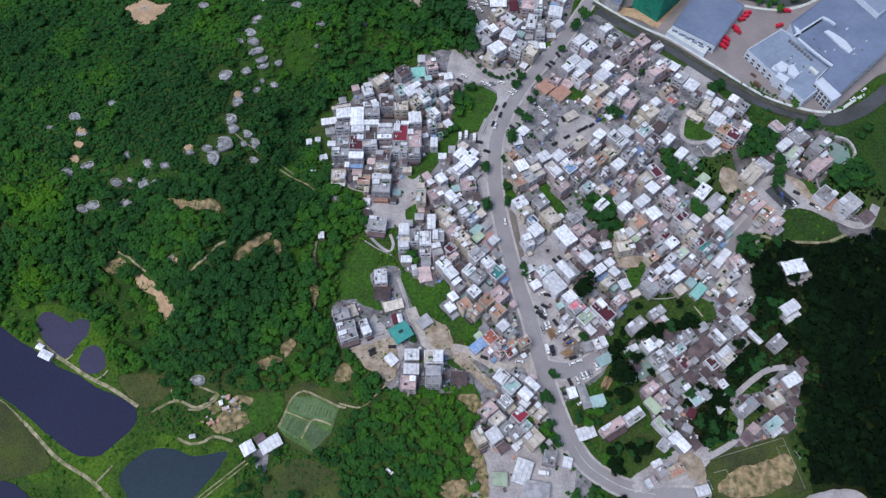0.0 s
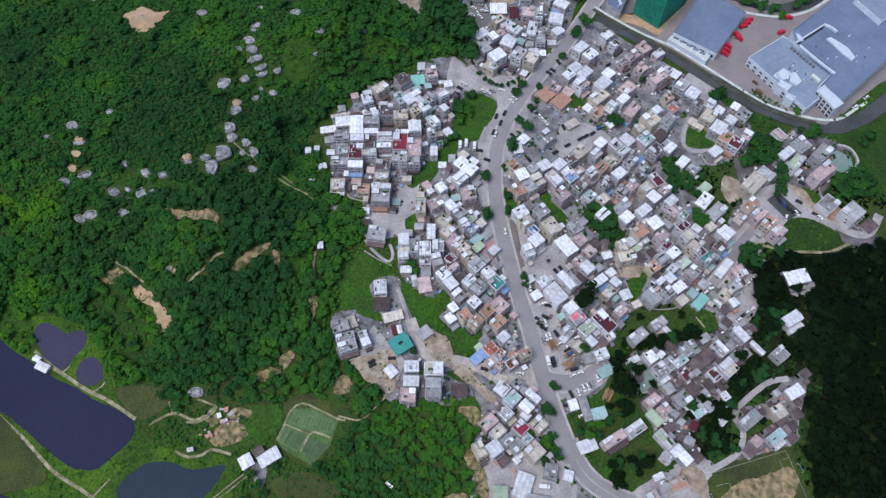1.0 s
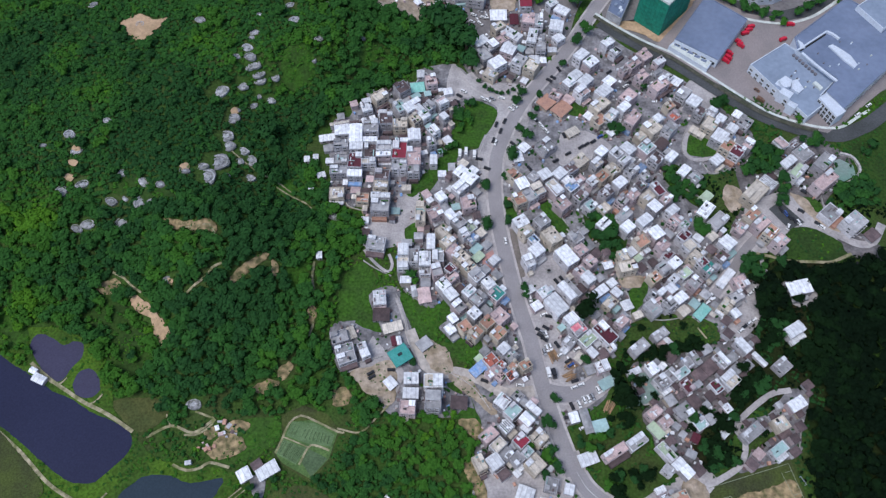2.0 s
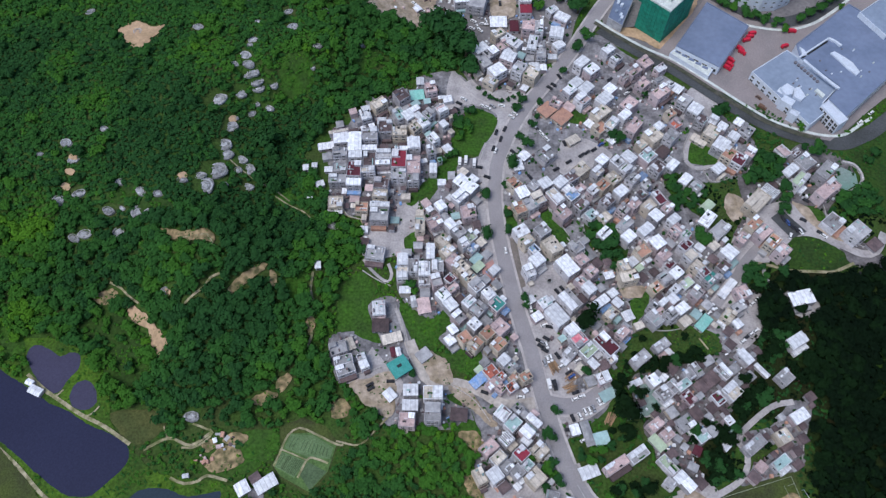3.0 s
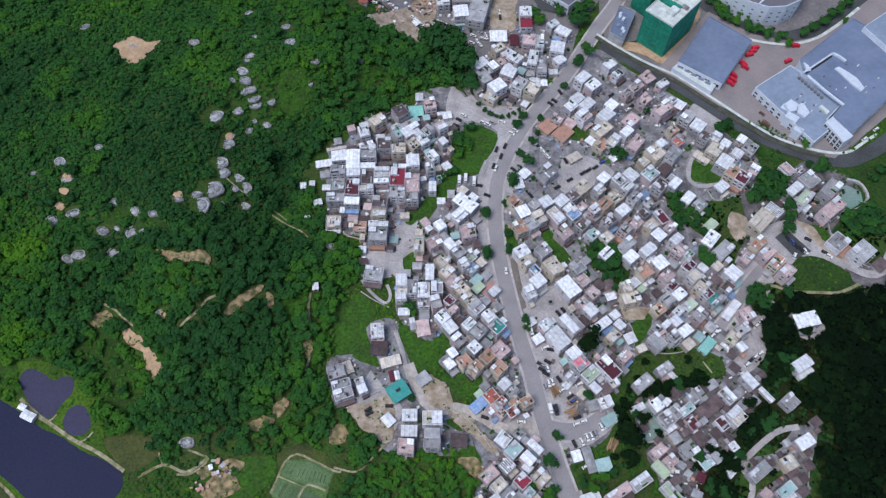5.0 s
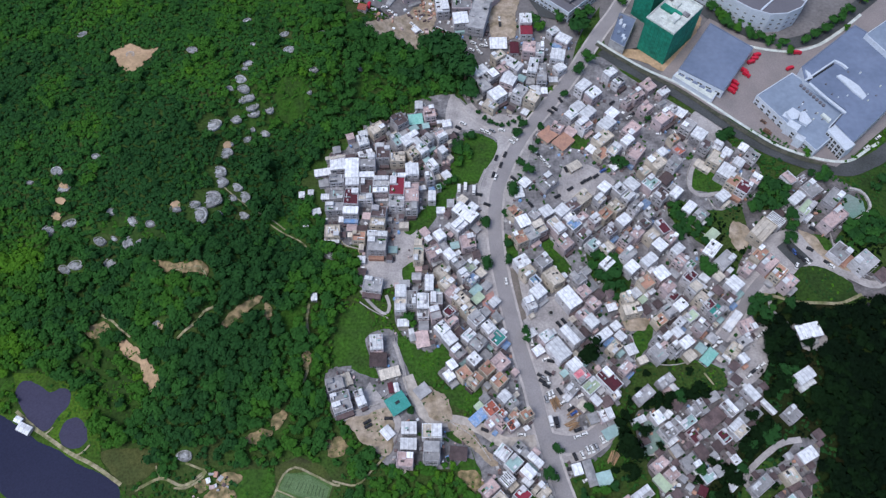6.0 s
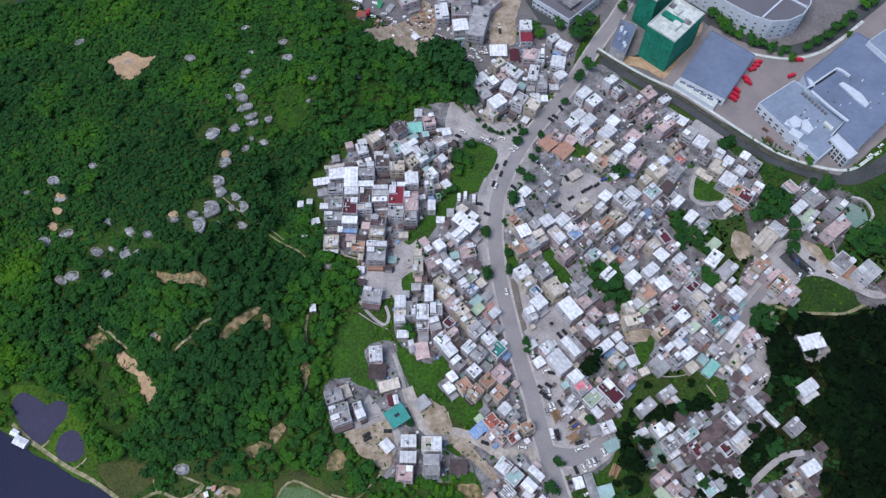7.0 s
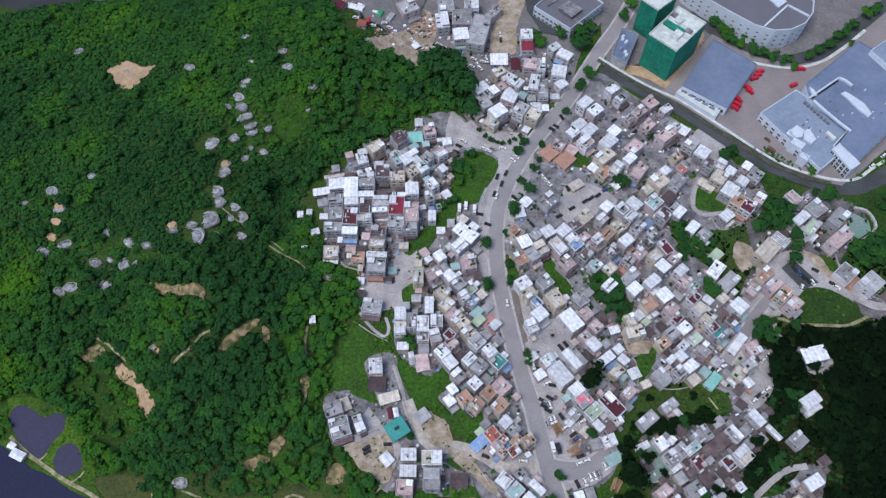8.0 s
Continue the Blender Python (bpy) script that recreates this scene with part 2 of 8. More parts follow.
# ---- terrain ----
def ease(x):
    x = np.clip(x, 0, 1)
    return x * x * (3 - 2 * x)


def height(x, y):
    """The lie of the land: a hill in the west, a lower one in the east, flat between."""
    x, y = np.asarray(x, float), np.asarray(y, float)
    foot = -45 - 30 * ease((y - 195) / 40) + 75 * ease((y - 292) / 45)
    south = 95 + 65 * ease((-120 - x) / 50)
    h = 22 * ease((foot - x) / 80) * ease((y - south) / 105)
    h = h * (1 - 0.92 * ease((y - 382) / 45))
    return h + 9 * ease((x - 205) / 70) * ease((215 - y) / 60)


def inside(poly, x, y):
    hit = np.zeros(np.shape(x), bool)
    for (ax, ay), (bx, by) in zip(poly, poly[1:] + poly[:1]):
        if ay != by:
            hit ^= ((ay > y) != (by > y)) & (x < (bx - ax) * (y - ay) / (by - ay) + ax)
    return hit


def rounded(poly, step=2.0, rough=0.0, seed=1):
    """A closed smooth outline through the corners."""
    rng, out, n = random.Random(seed), [], len(poly)
    for k in range(n):
        p0, p1, p2, p3 = (Vector(poly[(k + j) % n]) for j in (-1, 0, 1, 2))
        m = max(2, int((p2 - p1).length / step))
        for j in range(m):
            t = j / m
            q = 0.5 * (2 * p1 + (p2 - p0) * t + (2 * p0 - 5 * p1 + 4 * p2 - p3) * t * t + (3 * p1 - p0 - 3 * p2 + p3) * t ** 3)
            out.append((q.x + rng.uniform(-rough, rough), q.y + rng.uniform(-rough, rough)))
    return out


xs = np.concatenate([[-4000, -2200, -1300, -800, -560], np.arange(-440, 441, 4.0), [560, 800, 1300, 2200, 4000]])
ys = np.concatenate([[-3000, -1500, -700, -300, -120], np.arange(0, 641, 4.0), [760, 1000, 1500, 2500, 4500]])
gx, gy = np.meshgrid(xs, ys)
gz = height(gx, gy)
nx, ny = len(xs), len(ys)
quads = [(j * nx + i, j * nx + i + 1, (j + 1) * nx + i + 1, (j + 1) * nx + i) for j in range(ny - 1) for i in range(nx - 1)]
tagged(new("ground", mesh_of("ground", np.stack([gx.ravel(), gy.ravel(), gz.ravel()], 1).tolist(), quads, [GRASS])),
       "rough green grass ground under village and hills", "ground", kind="structure")

lift = [0.02]


def sheet(name, outline, material, label, category, kind="structure", z=None):
    """A flat sheet on level ground, each a few millimetres above the last."""
    lift[0] += 0.004
    zz = lift[0] if z is None else z
    me = mesh_of(name, [(x, y, zz + float(height(x, y))) for x, y in outline], [tuple(range(len(outline)))], [material])
    return tagged(new(name, me), label, category, kind=kind)


def drape(name, outline, material, label, category):
    """A sheet that follows the slope: rings from the outline to its middle."""
    cx, cy = (sum(p[k] for p in outline) / len(outline) for k in (0, 1))
    n, verts, faces = len(outline), [], []
    lift[0] += 0.004
    up = lift[0] + 0.1
    for s in (1.0, 0.75, 0.5, 0.25):
        for x, y in outline:
            px, py = cx + (x - cx) * s, cy + (y - cy) * s
            verts.append((px, py, float(height(px, py)) + (up if s < 1 else lift[0])))
    verts.append((cx, cy, float(height(cx, cy)) + up))
    for r in range(3):
        faces += [(r * n + j, r * n + (j + 1) % n, (r + 1) * n + (j + 1) % n, (r + 1) * n + j) for j in range(n)]
    faces += [(3 * n + j, 3 * n + (j + 1) % n, 4 * n) for j in range(n)]
    return tagged(new(name, mesh_of(name, verts, faces, [material])), label, category, kind="structure")


def ribbon(points, width, step=2.5):
    """Left and right edges of a smooth strip along the points."""
    pts = [Vector(p) for p in points]
    pts = [2 * pts[0] - pts[1]] + pts + [2 * pts[-1] - pts[-2]]
    line = []
    for k in range(1, len(pts) - 2):
        p0, p1, p2, p3 = pts[k - 1:k + 3]
        m = max(2, int((p2 - p1).length / step))
        for j in range(m + (k == len(pts) - 3)):
            t = j / m
            line.append(0.5 * (2 * p1 + (p2 - p0) * t + (2 * p0 - 5 * p1 + 4 * p2 - p3) * t * t + (3 * p1 - p0 - 3 * p2 + p3) * t ** 3))
    left, right = [], []
    for k, p in enumerate(line):
        d = line[min(k + 1, len(line) - 1)] - line[max(k - 1, 0)]
        side = Vector((-d.y, d.x)).normalized() * width / 2
        left.append(p + side)
        right.append(p - side)
    return left, right


STRIPS = []


def strip(name, points, width, material, label, category, up):
    left, right = ribbon(points, width)
    lift[0] += 0.004
    z = up + lift[0]
    verts = [(p.x, p.y, float(height(p.x, p.y)) + z) for pair in zip(left, right) for p in pair]
    faces = [(2 * k, 2 * k + 1, 2 * k + 3, 2 * k + 2) for k in range(len(left) - 1)]
    STRIPS.append([(p.x, p.y) for p in left] + [(p.x, p.y) for p in right[::-1]])
    return tagged(new(name, mesh_of(name, verts, faces, [material])), label, category, kind="structure")


# the south-east's shade, put on the ground as a near-black green sheet
DIM_GROUND = mat("wood_floor", (0.016, 0.032, 0.009), vary=0.4, grain=0.8, patch=0.08, other=(0.022, 0.022, 0.010), gloss=0.05)
sheet("wood_floor", rounded([(88, 138), (110, 156), (135, 152), (160, 175), (172, 190), (204, 190), (204, 60), (168, 58), (172, 100), (150, 112), (120, 85), (100, 100), (92, 120)], 4.0, 0.4), DIM_GROUND, "south-eastern grass ground with its dim light put into a dark colour", "ground")

# ---- paved ground ----
PAVED = []


def paving(name, outline):
    PAVED.append(outline)
    sheet(name, rounded(outline, 3.0), YARD_CONCRETE if name in ("north_pavement", "depot_pavement", "industrial_yard") else DARK_LANE if name in ("old_pavement", "southeast_pavement", "east_lane") else CONCRETE, "worn pale grey concrete paving between the houses", "pavement")


paving("north_pavement", [(-16, 369.6), (-7.4, 390.4), (-21.7, 392.3), (-30.4, 441.6), (115.4, 464), (112.4, 420.8), (88, 376.3), (78.5, 348.8), (65.4, 333.5), (56, 318.6), (38.7, 302.3), (28.9, 301.5), (17.9, 316.6), (11.5, 333.6), (19.6, 348.9)])
paving("northwest_pavement", [(-66.3, 265.6), (-64.2, 276.6), (-62.9, 285.5), (-54.8, 287.1), (-51.7, 296.2), (-43.9, 299.9), (-40.9, 306.3), (-30.9, 308), (-27, 314), (-15.9, 314), (-13.7, 323.6), (6.2, 328), (18, 317), (29.5, 306.2), (32.3, 292.7), (5.9, 288.7), (5.7, 261.6), (-3.8, 250.2), (-13.2, 242.8), (-11.2, 214.3), (-24.4, 200.7), (-42.2, 200.7), (-42.7, 223), (-54.5, 225.5), (-63, 233.7), (-62, 250.3)])
paving("west_pavement", [(-22.2, 207.4), (-11.4, 228.3), (-2.3, 242.8), (5.7, 261.6), (21.7, 265.5), (32.3, 291.5), (49.6, 306.1), (37.6, 261.6), (29.8, 224.7), (35.9, 190.8), (42.9, 159.5), (49, 125), (31.5, 125.1), (20.9, 130.6), (13.1, 147.7), (3.4, 147.7), (-6.3, 159.6), (-12.1, 165.6), (-22.3, 178), (-24.2, 194.1)])
paving("southwest_pavement", [(-56.4, 153.4), (-41.4, 158.1), (-30.8, 152.2), (-37.9, 171.8), (-23.7, 176.5), (-17.6, 159.6), (-11.8, 144.8), (2, 130.6), (18.2, 129.2), (47.7, 125), (58.2, 91.1), (59.7, 78.8), (16.9, 78.9), (15.3, 96.1), (17.5, 103.8), (12.6, 119.7), (12.4, 109), (-21.7, 109.1), (-29.8, 114.4), (-44, 130.7), (-50.5, 130.7)])
paving("south_pavement", [(15.4, 90.6), (26.1, 109.8), (48.6, 121.1), (58.1, 101.4), (64, 77.6), (64.5, 55.2), (19.1, 55.2), (17.1, 75)])
paving("east_pavement", [(51, 301.9), (71.7, 332.4), (96.7, 357.9), (114.2, 341.5), (150.8, 310.3), (170, 287.2), (180.2, 273.1), (173.1, 253.8), (146.5, 246.3), (128.9, 253.8), (124.1, 242.6), (139.7, 224.5), (153.5, 200.5), (159.4, 171.5), (159.1, 156.3), (140, 144.6), (134.4, 156.4), (117.7, 161.2), (97.5, 157.6), (87.9, 147.6), (75.7, 136.1), (79.3, 119.6), (62.1, 106.3), (54.1, 103.7), (47.7, 125), (42.7, 156.5), (35.9, 190.8), (29.8, 224.7), (32.5, 253.9)])
paving("old_pavement", [(91.6, 132.7), (100.4, 137.2), (122.9, 141.2), (140.6, 147.5), (155.5, 149.8), (150.1, 133.2), (140.9, 120.8), (125.4, 105.7), (109.2, 105.7), (102.5, 113.6), (92.5, 118.2)])
paving("southeast_pavement", [(94.1, 109.8), (105.8, 116), (125.3, 109.8), (121.4, 100.9), (115.2, 95.5), (121.6, 80.2), (123.9, 72.5), (118.1, 59.6), (92.7, 59.1), (85.1, 63), (101.8, 69.5), (111.6, 79.6), (99.5, 90.1), (98, 98.7)])
paving("ring_pavement", [(137.6, 102.8), (142.4, 107), (154.4, 109.8), (166.8, 121.7), (175.4, 118.3), (167.6, 100.9), (163.6, 90.1), (135.1, 82.2), (142.9, 92.8)])
paving("east_lane", [(165.1, 261.4), (177.9, 246.2), (206.1, 273.1), (228.9, 261.3), (229.6, 246.2), (210, 224.4), (232.6, 200.1), (228.9, 188.4), (206.8, 200.4), (191.4, 210.5), (183.9, 203.8), (165.3, 200.5), (155.4, 210.6), (164.8, 228)])
paving("depot_pavement", [(-84.6, 462.2), (-66.8, 424.3), (-48.8, 386.1), (-28.4, 383.6), (-16.5, 399), (-4.1, 464.2)])
paving("industrial_yard", [(103.8, 357.9), (133.5, 437.6), (352.1, 437.4), (316.6, 332.1), (263.4, 305.9), (238.4, 285.1), (222.5, 273.9), (210.8, 279.1), (183.6, 306), (144.5, 334.6)])
CLEAR = []
CLEAR.append([(41.7, 190.7), (61, 194), (65.6, 177.9), (50.7, 171.7), (42.5, 177.9)])
CLEAR.append([(70.6, 276.4), (83.6, 276.4), (97, 265.4), (84.9, 256.9), (68.6, 251.6), (64.5, 259.6), (66.8, 269.3)])
CLEAR.append([(174.7, 176.2), (181.6, 180.9), (192.6, 172.7), (187, 165.3), (178.7, 166.3)])
CLEAR.append([(44.5, 162.5), (57, 159.5), (59.8, 141.8), (68, 141.8), (63.8, 125), (82.6, 125), (68, 112.9), (52.1, 112.9), (45.7, 136.2)])
CLEAR.append([(6.2, 328), (19.6, 314.8), (52.9, 306.1), (38.6, 250.2), (21.2, 246.4), (23.5, 273.3), (32.4, 293.6), (16, 301.9), (2.6, 297.8)])
CLEAR.append([(170.6, 226.3), (189.8, 229.8), (212.7, 200.4), (184.6, 207.1), (170.4, 210.6)])
CLEAR.append([(155.4, 210.6), (168.8, 217.5), (183.1, 200.4), (161, 193.8), (147.4, 184.1)])
CLEAR.append([(146.2, 177.8), (163.5, 177.8), (159.1, 156.3), (143.4, 147.5)])
CLEAR.append([(-39.8, 153.6), (-25.2, 133.5), (-49.4, 130.7), (-38.9, 136.3)])
CLEAR.append([(18.2, 129.2), (47.7, 125), (49.6, 114.2), (26, 119.6), (12.8, 127.8)])
CLEAR.append([(17.2, 80.2), (56.6, 82.7), (54.4, 55.2), (16.6, 55.2)])
CLEAR.append([(149.8, 314.6), (163.5, 306), (158.5, 292.6), (139.6, 292.6)])
CLEAR.append([(35.3, 210.8), (44.3, 210.7), (44.5, 187.5), (40, 184.3)])
CLEAR.append([(111.6, 82.7), (124.2, 80.2), (120.7, 60.1), (100.8, 62.5), (77.9, 62.5)])
CLEAR.append([(94.1, 130.5), (102.6, 133.3), (106, 119.5), (94.6, 114.2)])
CLEAR.append([(-25.3, 231.9), (-13, 233.7), (-14.2, 210.8), (-24.4, 200.7), (-42.2, 200.7), (-40, 217.8), (-24.8, 214.3)])
CLEAR.append([(19.9, 244.6), (26.8, 244.6), (28, 224.7), (30.1, 200.6), (30.9, 190.8), (25.1, 190.8), (19.8, 214.2)])
for outline in CLEAR:
    sheet("plaza", rounded(outline, 2.5, 0.2), PLAZA, "pale grey concrete yard kept clear for cars", "pavement")

# ---- grass, ponds and fields ----
BIG_POND = [(-241.3, 148.1), (-222.5, 142.5), (-212.2, 135.9), (-199, 128.4), (-187.4, 121.1), (-176.7, 116.8), (-165.7, 110.3), (-155.3, 106.4), (-146.1, 100.9), (-144.3, 94.7), (-147, 89.3), (-151.9, 84.1), (-157.4, 78.9), (-165, 78.1), (-172, 80.2), (-186.1, 89.3), (-199.2, 98.7), (-212.3, 107), (-236.6, 124)]
HEART_POND = [(-204.3, 144.4), (-203.7, 148.7), (-200.2, 150.6), (-194.1, 148.1), (-187.5, 144.4), (-183.7, 146.5), (-178.4, 145.6), (-177.1, 138.9), (-180.6, 133.5), (-183.4, 127.6), (-187.1, 125.5), (-193.9, 130.5), (-200.2, 137.7)]
ROUND_POND = [(-178.4, 124), (-177.7, 129.3), (-174.7, 132), (-170.8, 132), (-166.3, 127), (-164.9, 121.7), (-167.2, 118.3), (-171.4, 117.7), (-176, 119.7)]
DARK_POND = [(-146.6, 67.5), (-145.6, 72.5), (-141.4, 77.1), (-134.4, 81.4), (-123.9, 81.4), (-114.3, 78.1), (-100.2, 80.2), (-100.9, 75.5), (-105, 68.7), (-111.4, 60.1), (-114, 52.8), (-136.5, 52.8), (-143.1, 62.5)]
CORNER_POND = [(-216.5, 68), (-198.3, 67), (-189.5, 63), (-184.6, 58.8), (-179.8, 50.4), (-211.1, 50.4)]
MARSH_FIELD = [(-229.4, 109.8), (-210, 103.6), (-194.4, 90.6), (-180.2, 76.3), (-186.3, 70), (-217, 69.5)]
CROP_FIELD = [(-78.5, 91.9), (-74.8, 98.8), (-76.2, 109.3), (-66.0, 113.8), (-54.5, 109.6), (-48.2, 101.6), (-51.9, 88.7), (-56.9, 81.3), (-60.5, 78.7), (-74.3, 86.4)]
MEADOW_WEST = [(-49.6, 185.9), (-41.7, 190.9), (-34.8, 181.2), (-37.9, 171.8), (-34.5, 159.6), (-30.8, 151.3), (-39.8, 153.6), (-51.8, 158), (-53.5, 171.6)]
MEADOW_MID = [(-21.9, 173), (-13.5, 169.3), (-6.4, 164.1), (2.1, 169.9), (4.9, 160.7), (-1.3, 154.8), (-4.9, 147.7), (-12.4, 150.1), (-18.2, 159.6)]
MEADOW_NORTH = [(10.9, 291.5), (16.6, 299.8), (32.3, 291.5), (25.8, 274.1), (21.7, 264.7), (11.5, 264.7), (5.6, 250.2), (-6.3, 242), (-16.7, 231.1), (-21.1, 236.9), (-11.6, 243.5), (-4.5, 254.8), (4.1, 265.5), (5.8, 281.3)]
MEADOW_ORANGE = [(-1.8, 143.4), (4.8, 147.7), (18.7, 147.1), (19.1, 141.3), (15.1, 135.1), (6.1, 137.4)]
MEADOW_STRIP = [(52.1, 228.9), (57.6, 229.6), (68.3, 210.7), (62.7, 207.3), (56.2, 217.6)]
MEADOW_LOOP = [(138.9, 269.2), (145.1, 279.5), (150.8, 274.7), (160.1, 262.2), (152.4, 258.4), (140, 259.9)]
MEADOW_OLD = [(108.3, 154), (117.7, 160.6), (134, 157.6), (138.3, 150.4), (129, 144.6), (119.6, 146.1), (112.9, 147.5)]
MEADOW_WEDGE = [(96.2, 174.1), (105, 179.4), (105.1, 171.6), (98.8, 163), (95.9, 157.6), (94.6, 165.5)]
MEADOW_EAST = [(181.5, 198.0), (183.0, 206.0), (189.4, 211.5), (199.6, 211.2), (210.1, 204.4), (214.3, 198.0), (212.7, 193.0), (201.4, 190.5), (183.1, 191.5)]
PARK_GREEN = [(72.6, 295.6), (77.3, 298.6), (82.9, 298.2), (85.7, 292.7), (81.5, 287.9), (75.0, 288.6)]
EAST_SCRUB = [(197.0, 231.5), (206.0, 229.5), (208.0, 222.5), (203.9, 221.5), (199.8, 229.2)]
MEADOW_CORNER = [(232.3, 268.3), (257.4, 285.1), (281, 285), (261.9, 224.4), (229.1, 227.2), (222.9, 238.8), (232.1, 249.9)]
PITCH = [(117.5, 77.1), (159.5, 88.5), (165.1, 63), (122.2, 54)]
MEADOW_SOUTH = [(59.6, 100.7), (69.8, 104.8), (79.7, 99.6), (83, 94.5), (73.7, 92.3), (63.3, 91), (60, 94.1)]
MEADOW_SW = [(6.1, 108.5), (13, 113.2), (18.1, 106.4), (16.5, 103.8), (11.3, 103.8)]
MEADOW_LANE = [(126.5, 246.3), (134, 242.6), (144.5, 234.5), (147.2, 228.8), (139.2, 225.2), (131.8, 232.4), (125.9, 238.2)]
MEADOW_SAND = [(2, 124.6), (12.2, 126.2), (14.2, 120.2), (7.8, 119.7)]
GRASS_ROAD = [(34.7, 231.8), (39.6, 224.7), (40.3, 214.2), (35.6, 216.3), (33.5, 224.7)]
MEADOW_HOUSE = [(-20.2, 210.8), (-12.8, 215), (-11.1, 205.7), (-17.9, 200.7)]
MEADOW_NORTH2 = [(42.7, 339.3), (52.9, 334.7), (58, 333.3), (56, 328.8), (46, 335.2)]
MEADOW_TRI = [(81.3, 91), (89.2, 93), (94.1, 91), (88, 83.1), (76.6, 83.1)]
FARM_GRASS = [(-93, 106.8), (-76.8, 106.9), (-78.4, 96), (-90.8, 88), (-97.1, 96)]
POND_BANKS = [(-250.9, 160.7), (-208.6, 154.3), (-188.1, 152.7), (-164.3, 135.9), (-154.7, 109.8), (-139.8, 96), (-127.7, 88), (-95.4, 82.7), (-94, 72.5), (-101.1, 50.4), (-165.5, 48.1), (-192.1, 72.5), (-234, 107)]
MARSH_LOW = [(-78.5, 72.5), (-63.4, 77.1), (-47.3, 69.5), (-40.2, 57.6), (-66.3, 52.8), (-80.9, 60.1)]
GLADE = [(-123, 109.4), (-105.2, 120.2), (-86.5, 123.3), (-73.8, 135), (-62.6, 132.6), (-43.2, 109.8), (-46.8, 101.4), (-60.9, 109.7), (-71.7, 109.7), (-80.5, 90.6), (-106.4, 86.7), (-118.2, 94.7)]
FAR_YARD = [(-416.3, 468.4), (-200.6, 468), (-193.5, 411.8), (-214.4, 406.2), (-238.1, 397.3), (-247.4, 388.4), (-265.2, 381.3), (-353.5, 347.2)]
GROVE = [(77.2, 225.3), (84.7, 223.9), (97.7, 210.7), (97.7, 200.5), (90.1, 190.7), (87.6, 200.6), (78.3, 205.6)]
GREEN_OLD = [(90.7, 147.6), (97.4, 156.4), (117.5, 159.4), (134.3, 155.8), (137.8, 147.5), (126, 143.2), (114.6, 140.6), (105.9, 137.2), (94.8, 136.1), (88.5, 140.7)]
GREEN_RING = [(140.6, 97.4), (150.3, 99.3), (156.5, 102.8), (151.5, 96), (142.9, 92.8)]
GLADES = [
    [(-92.7, 320.0), (-86.3, 323.7), (-80.8, 324.4), (-75.8, 317.5), (-76.7, 307.7), (-84.1, 305.3), (-91.2, 303.6), (-94.2, 310.2)],
    [(-54.8, 324.6), (-49.1, 331.3), (-44.2, 334.9), (-38.5, 334.5), (-37.1, 328.8), (-44.1, 323.1), (-52.1, 320.4)],
    [(-80.1, 181.4), (-74.5, 186.9), (-70.6, 190.3), (-69.4, 178.1), (-74.9, 170.4), (-79.4, 172.2)],
    [(-178.1, 228.6), (-169.3, 232.2), (-161.6, 234.6), (-159.1, 228.0), (-165.4, 224.4), (-174.6, 223.7)],
    [(-161.4, 217.8), (-156.2, 224.3), (-140.3, 221.9), (-133.2, 214.8), (-141.6, 211.1)],
    [(-178.2, 166.6), (-165.6, 169.6), (-156.4, 160.0), (-159.8, 154.1), (-172.6, 154.1), (-182.3, 158.8)],
    [(-165.2, 152.6), (-149.0, 153.3), (-138.8, 137.9), (-144.6, 130.0), (-154.3, 127.2), (-164.1, 134.5)],
    [(-96.2, 245.1), (-86.9, 243.0), (-80.1, 236.1), (-85.6, 229.8), (-92.8, 235.2)],
    [(-226.3, 162.0), (-212.5, 158.8), (-205.7, 149.5), (-209.3, 141.9), (-221.5, 144.9)],
]
OLIVE_FIELD = [(-157.4, 115.8), (-147.9, 117.8), (-134.2, 116.7), (-129.8, 109.5), (-139.2, 101.5), (-146.8, 103.4), (-153.4, 109.7)]
LAWN = [(-91.9, 103.3), (-84.1, 106.2), (-77.2, 104.3), (-76.4, 97.2), (-83.1, 92.5), (-90.5, 95.1)]
SHED_YARD = [(-87.4, 81.0), (-81.1, 80.5), (-80.5, 73.4), (-82.2, 69.5), (-85.8, 73.7)]
SPORTS_COURT = [(93.3, 129.1), (100, 130.5), (105.5, 120.1), (97.3, 114.7), (86.9, 112.1), (92.6, 119.5)]
NORTH_LOT = [(54.5, 442.1), (112.2, 442), (98.7, 405.5), (85.9, 384.9), (63.6, 391.7), (55.3, 410.7)]
PALE_CLEARING = [(160.1, 57.1), (166.8, 61.5), (182.5, 63.5), (189.7, 60.1), (190.8, 49.3), (158.3, 49.3)]
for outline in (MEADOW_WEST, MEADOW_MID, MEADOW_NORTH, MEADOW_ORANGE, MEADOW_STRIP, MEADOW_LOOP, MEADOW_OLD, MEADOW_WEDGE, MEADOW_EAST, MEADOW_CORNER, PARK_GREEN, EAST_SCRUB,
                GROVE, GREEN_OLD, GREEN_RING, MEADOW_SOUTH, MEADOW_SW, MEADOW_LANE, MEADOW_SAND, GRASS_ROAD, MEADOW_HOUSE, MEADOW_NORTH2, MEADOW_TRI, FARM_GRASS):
    # GRASS on the four south-eastern meadows puts the dimmer light into their colour
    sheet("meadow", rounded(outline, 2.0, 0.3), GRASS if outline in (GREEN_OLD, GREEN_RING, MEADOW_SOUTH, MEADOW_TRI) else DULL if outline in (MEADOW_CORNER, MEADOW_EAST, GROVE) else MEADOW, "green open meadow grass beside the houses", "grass")
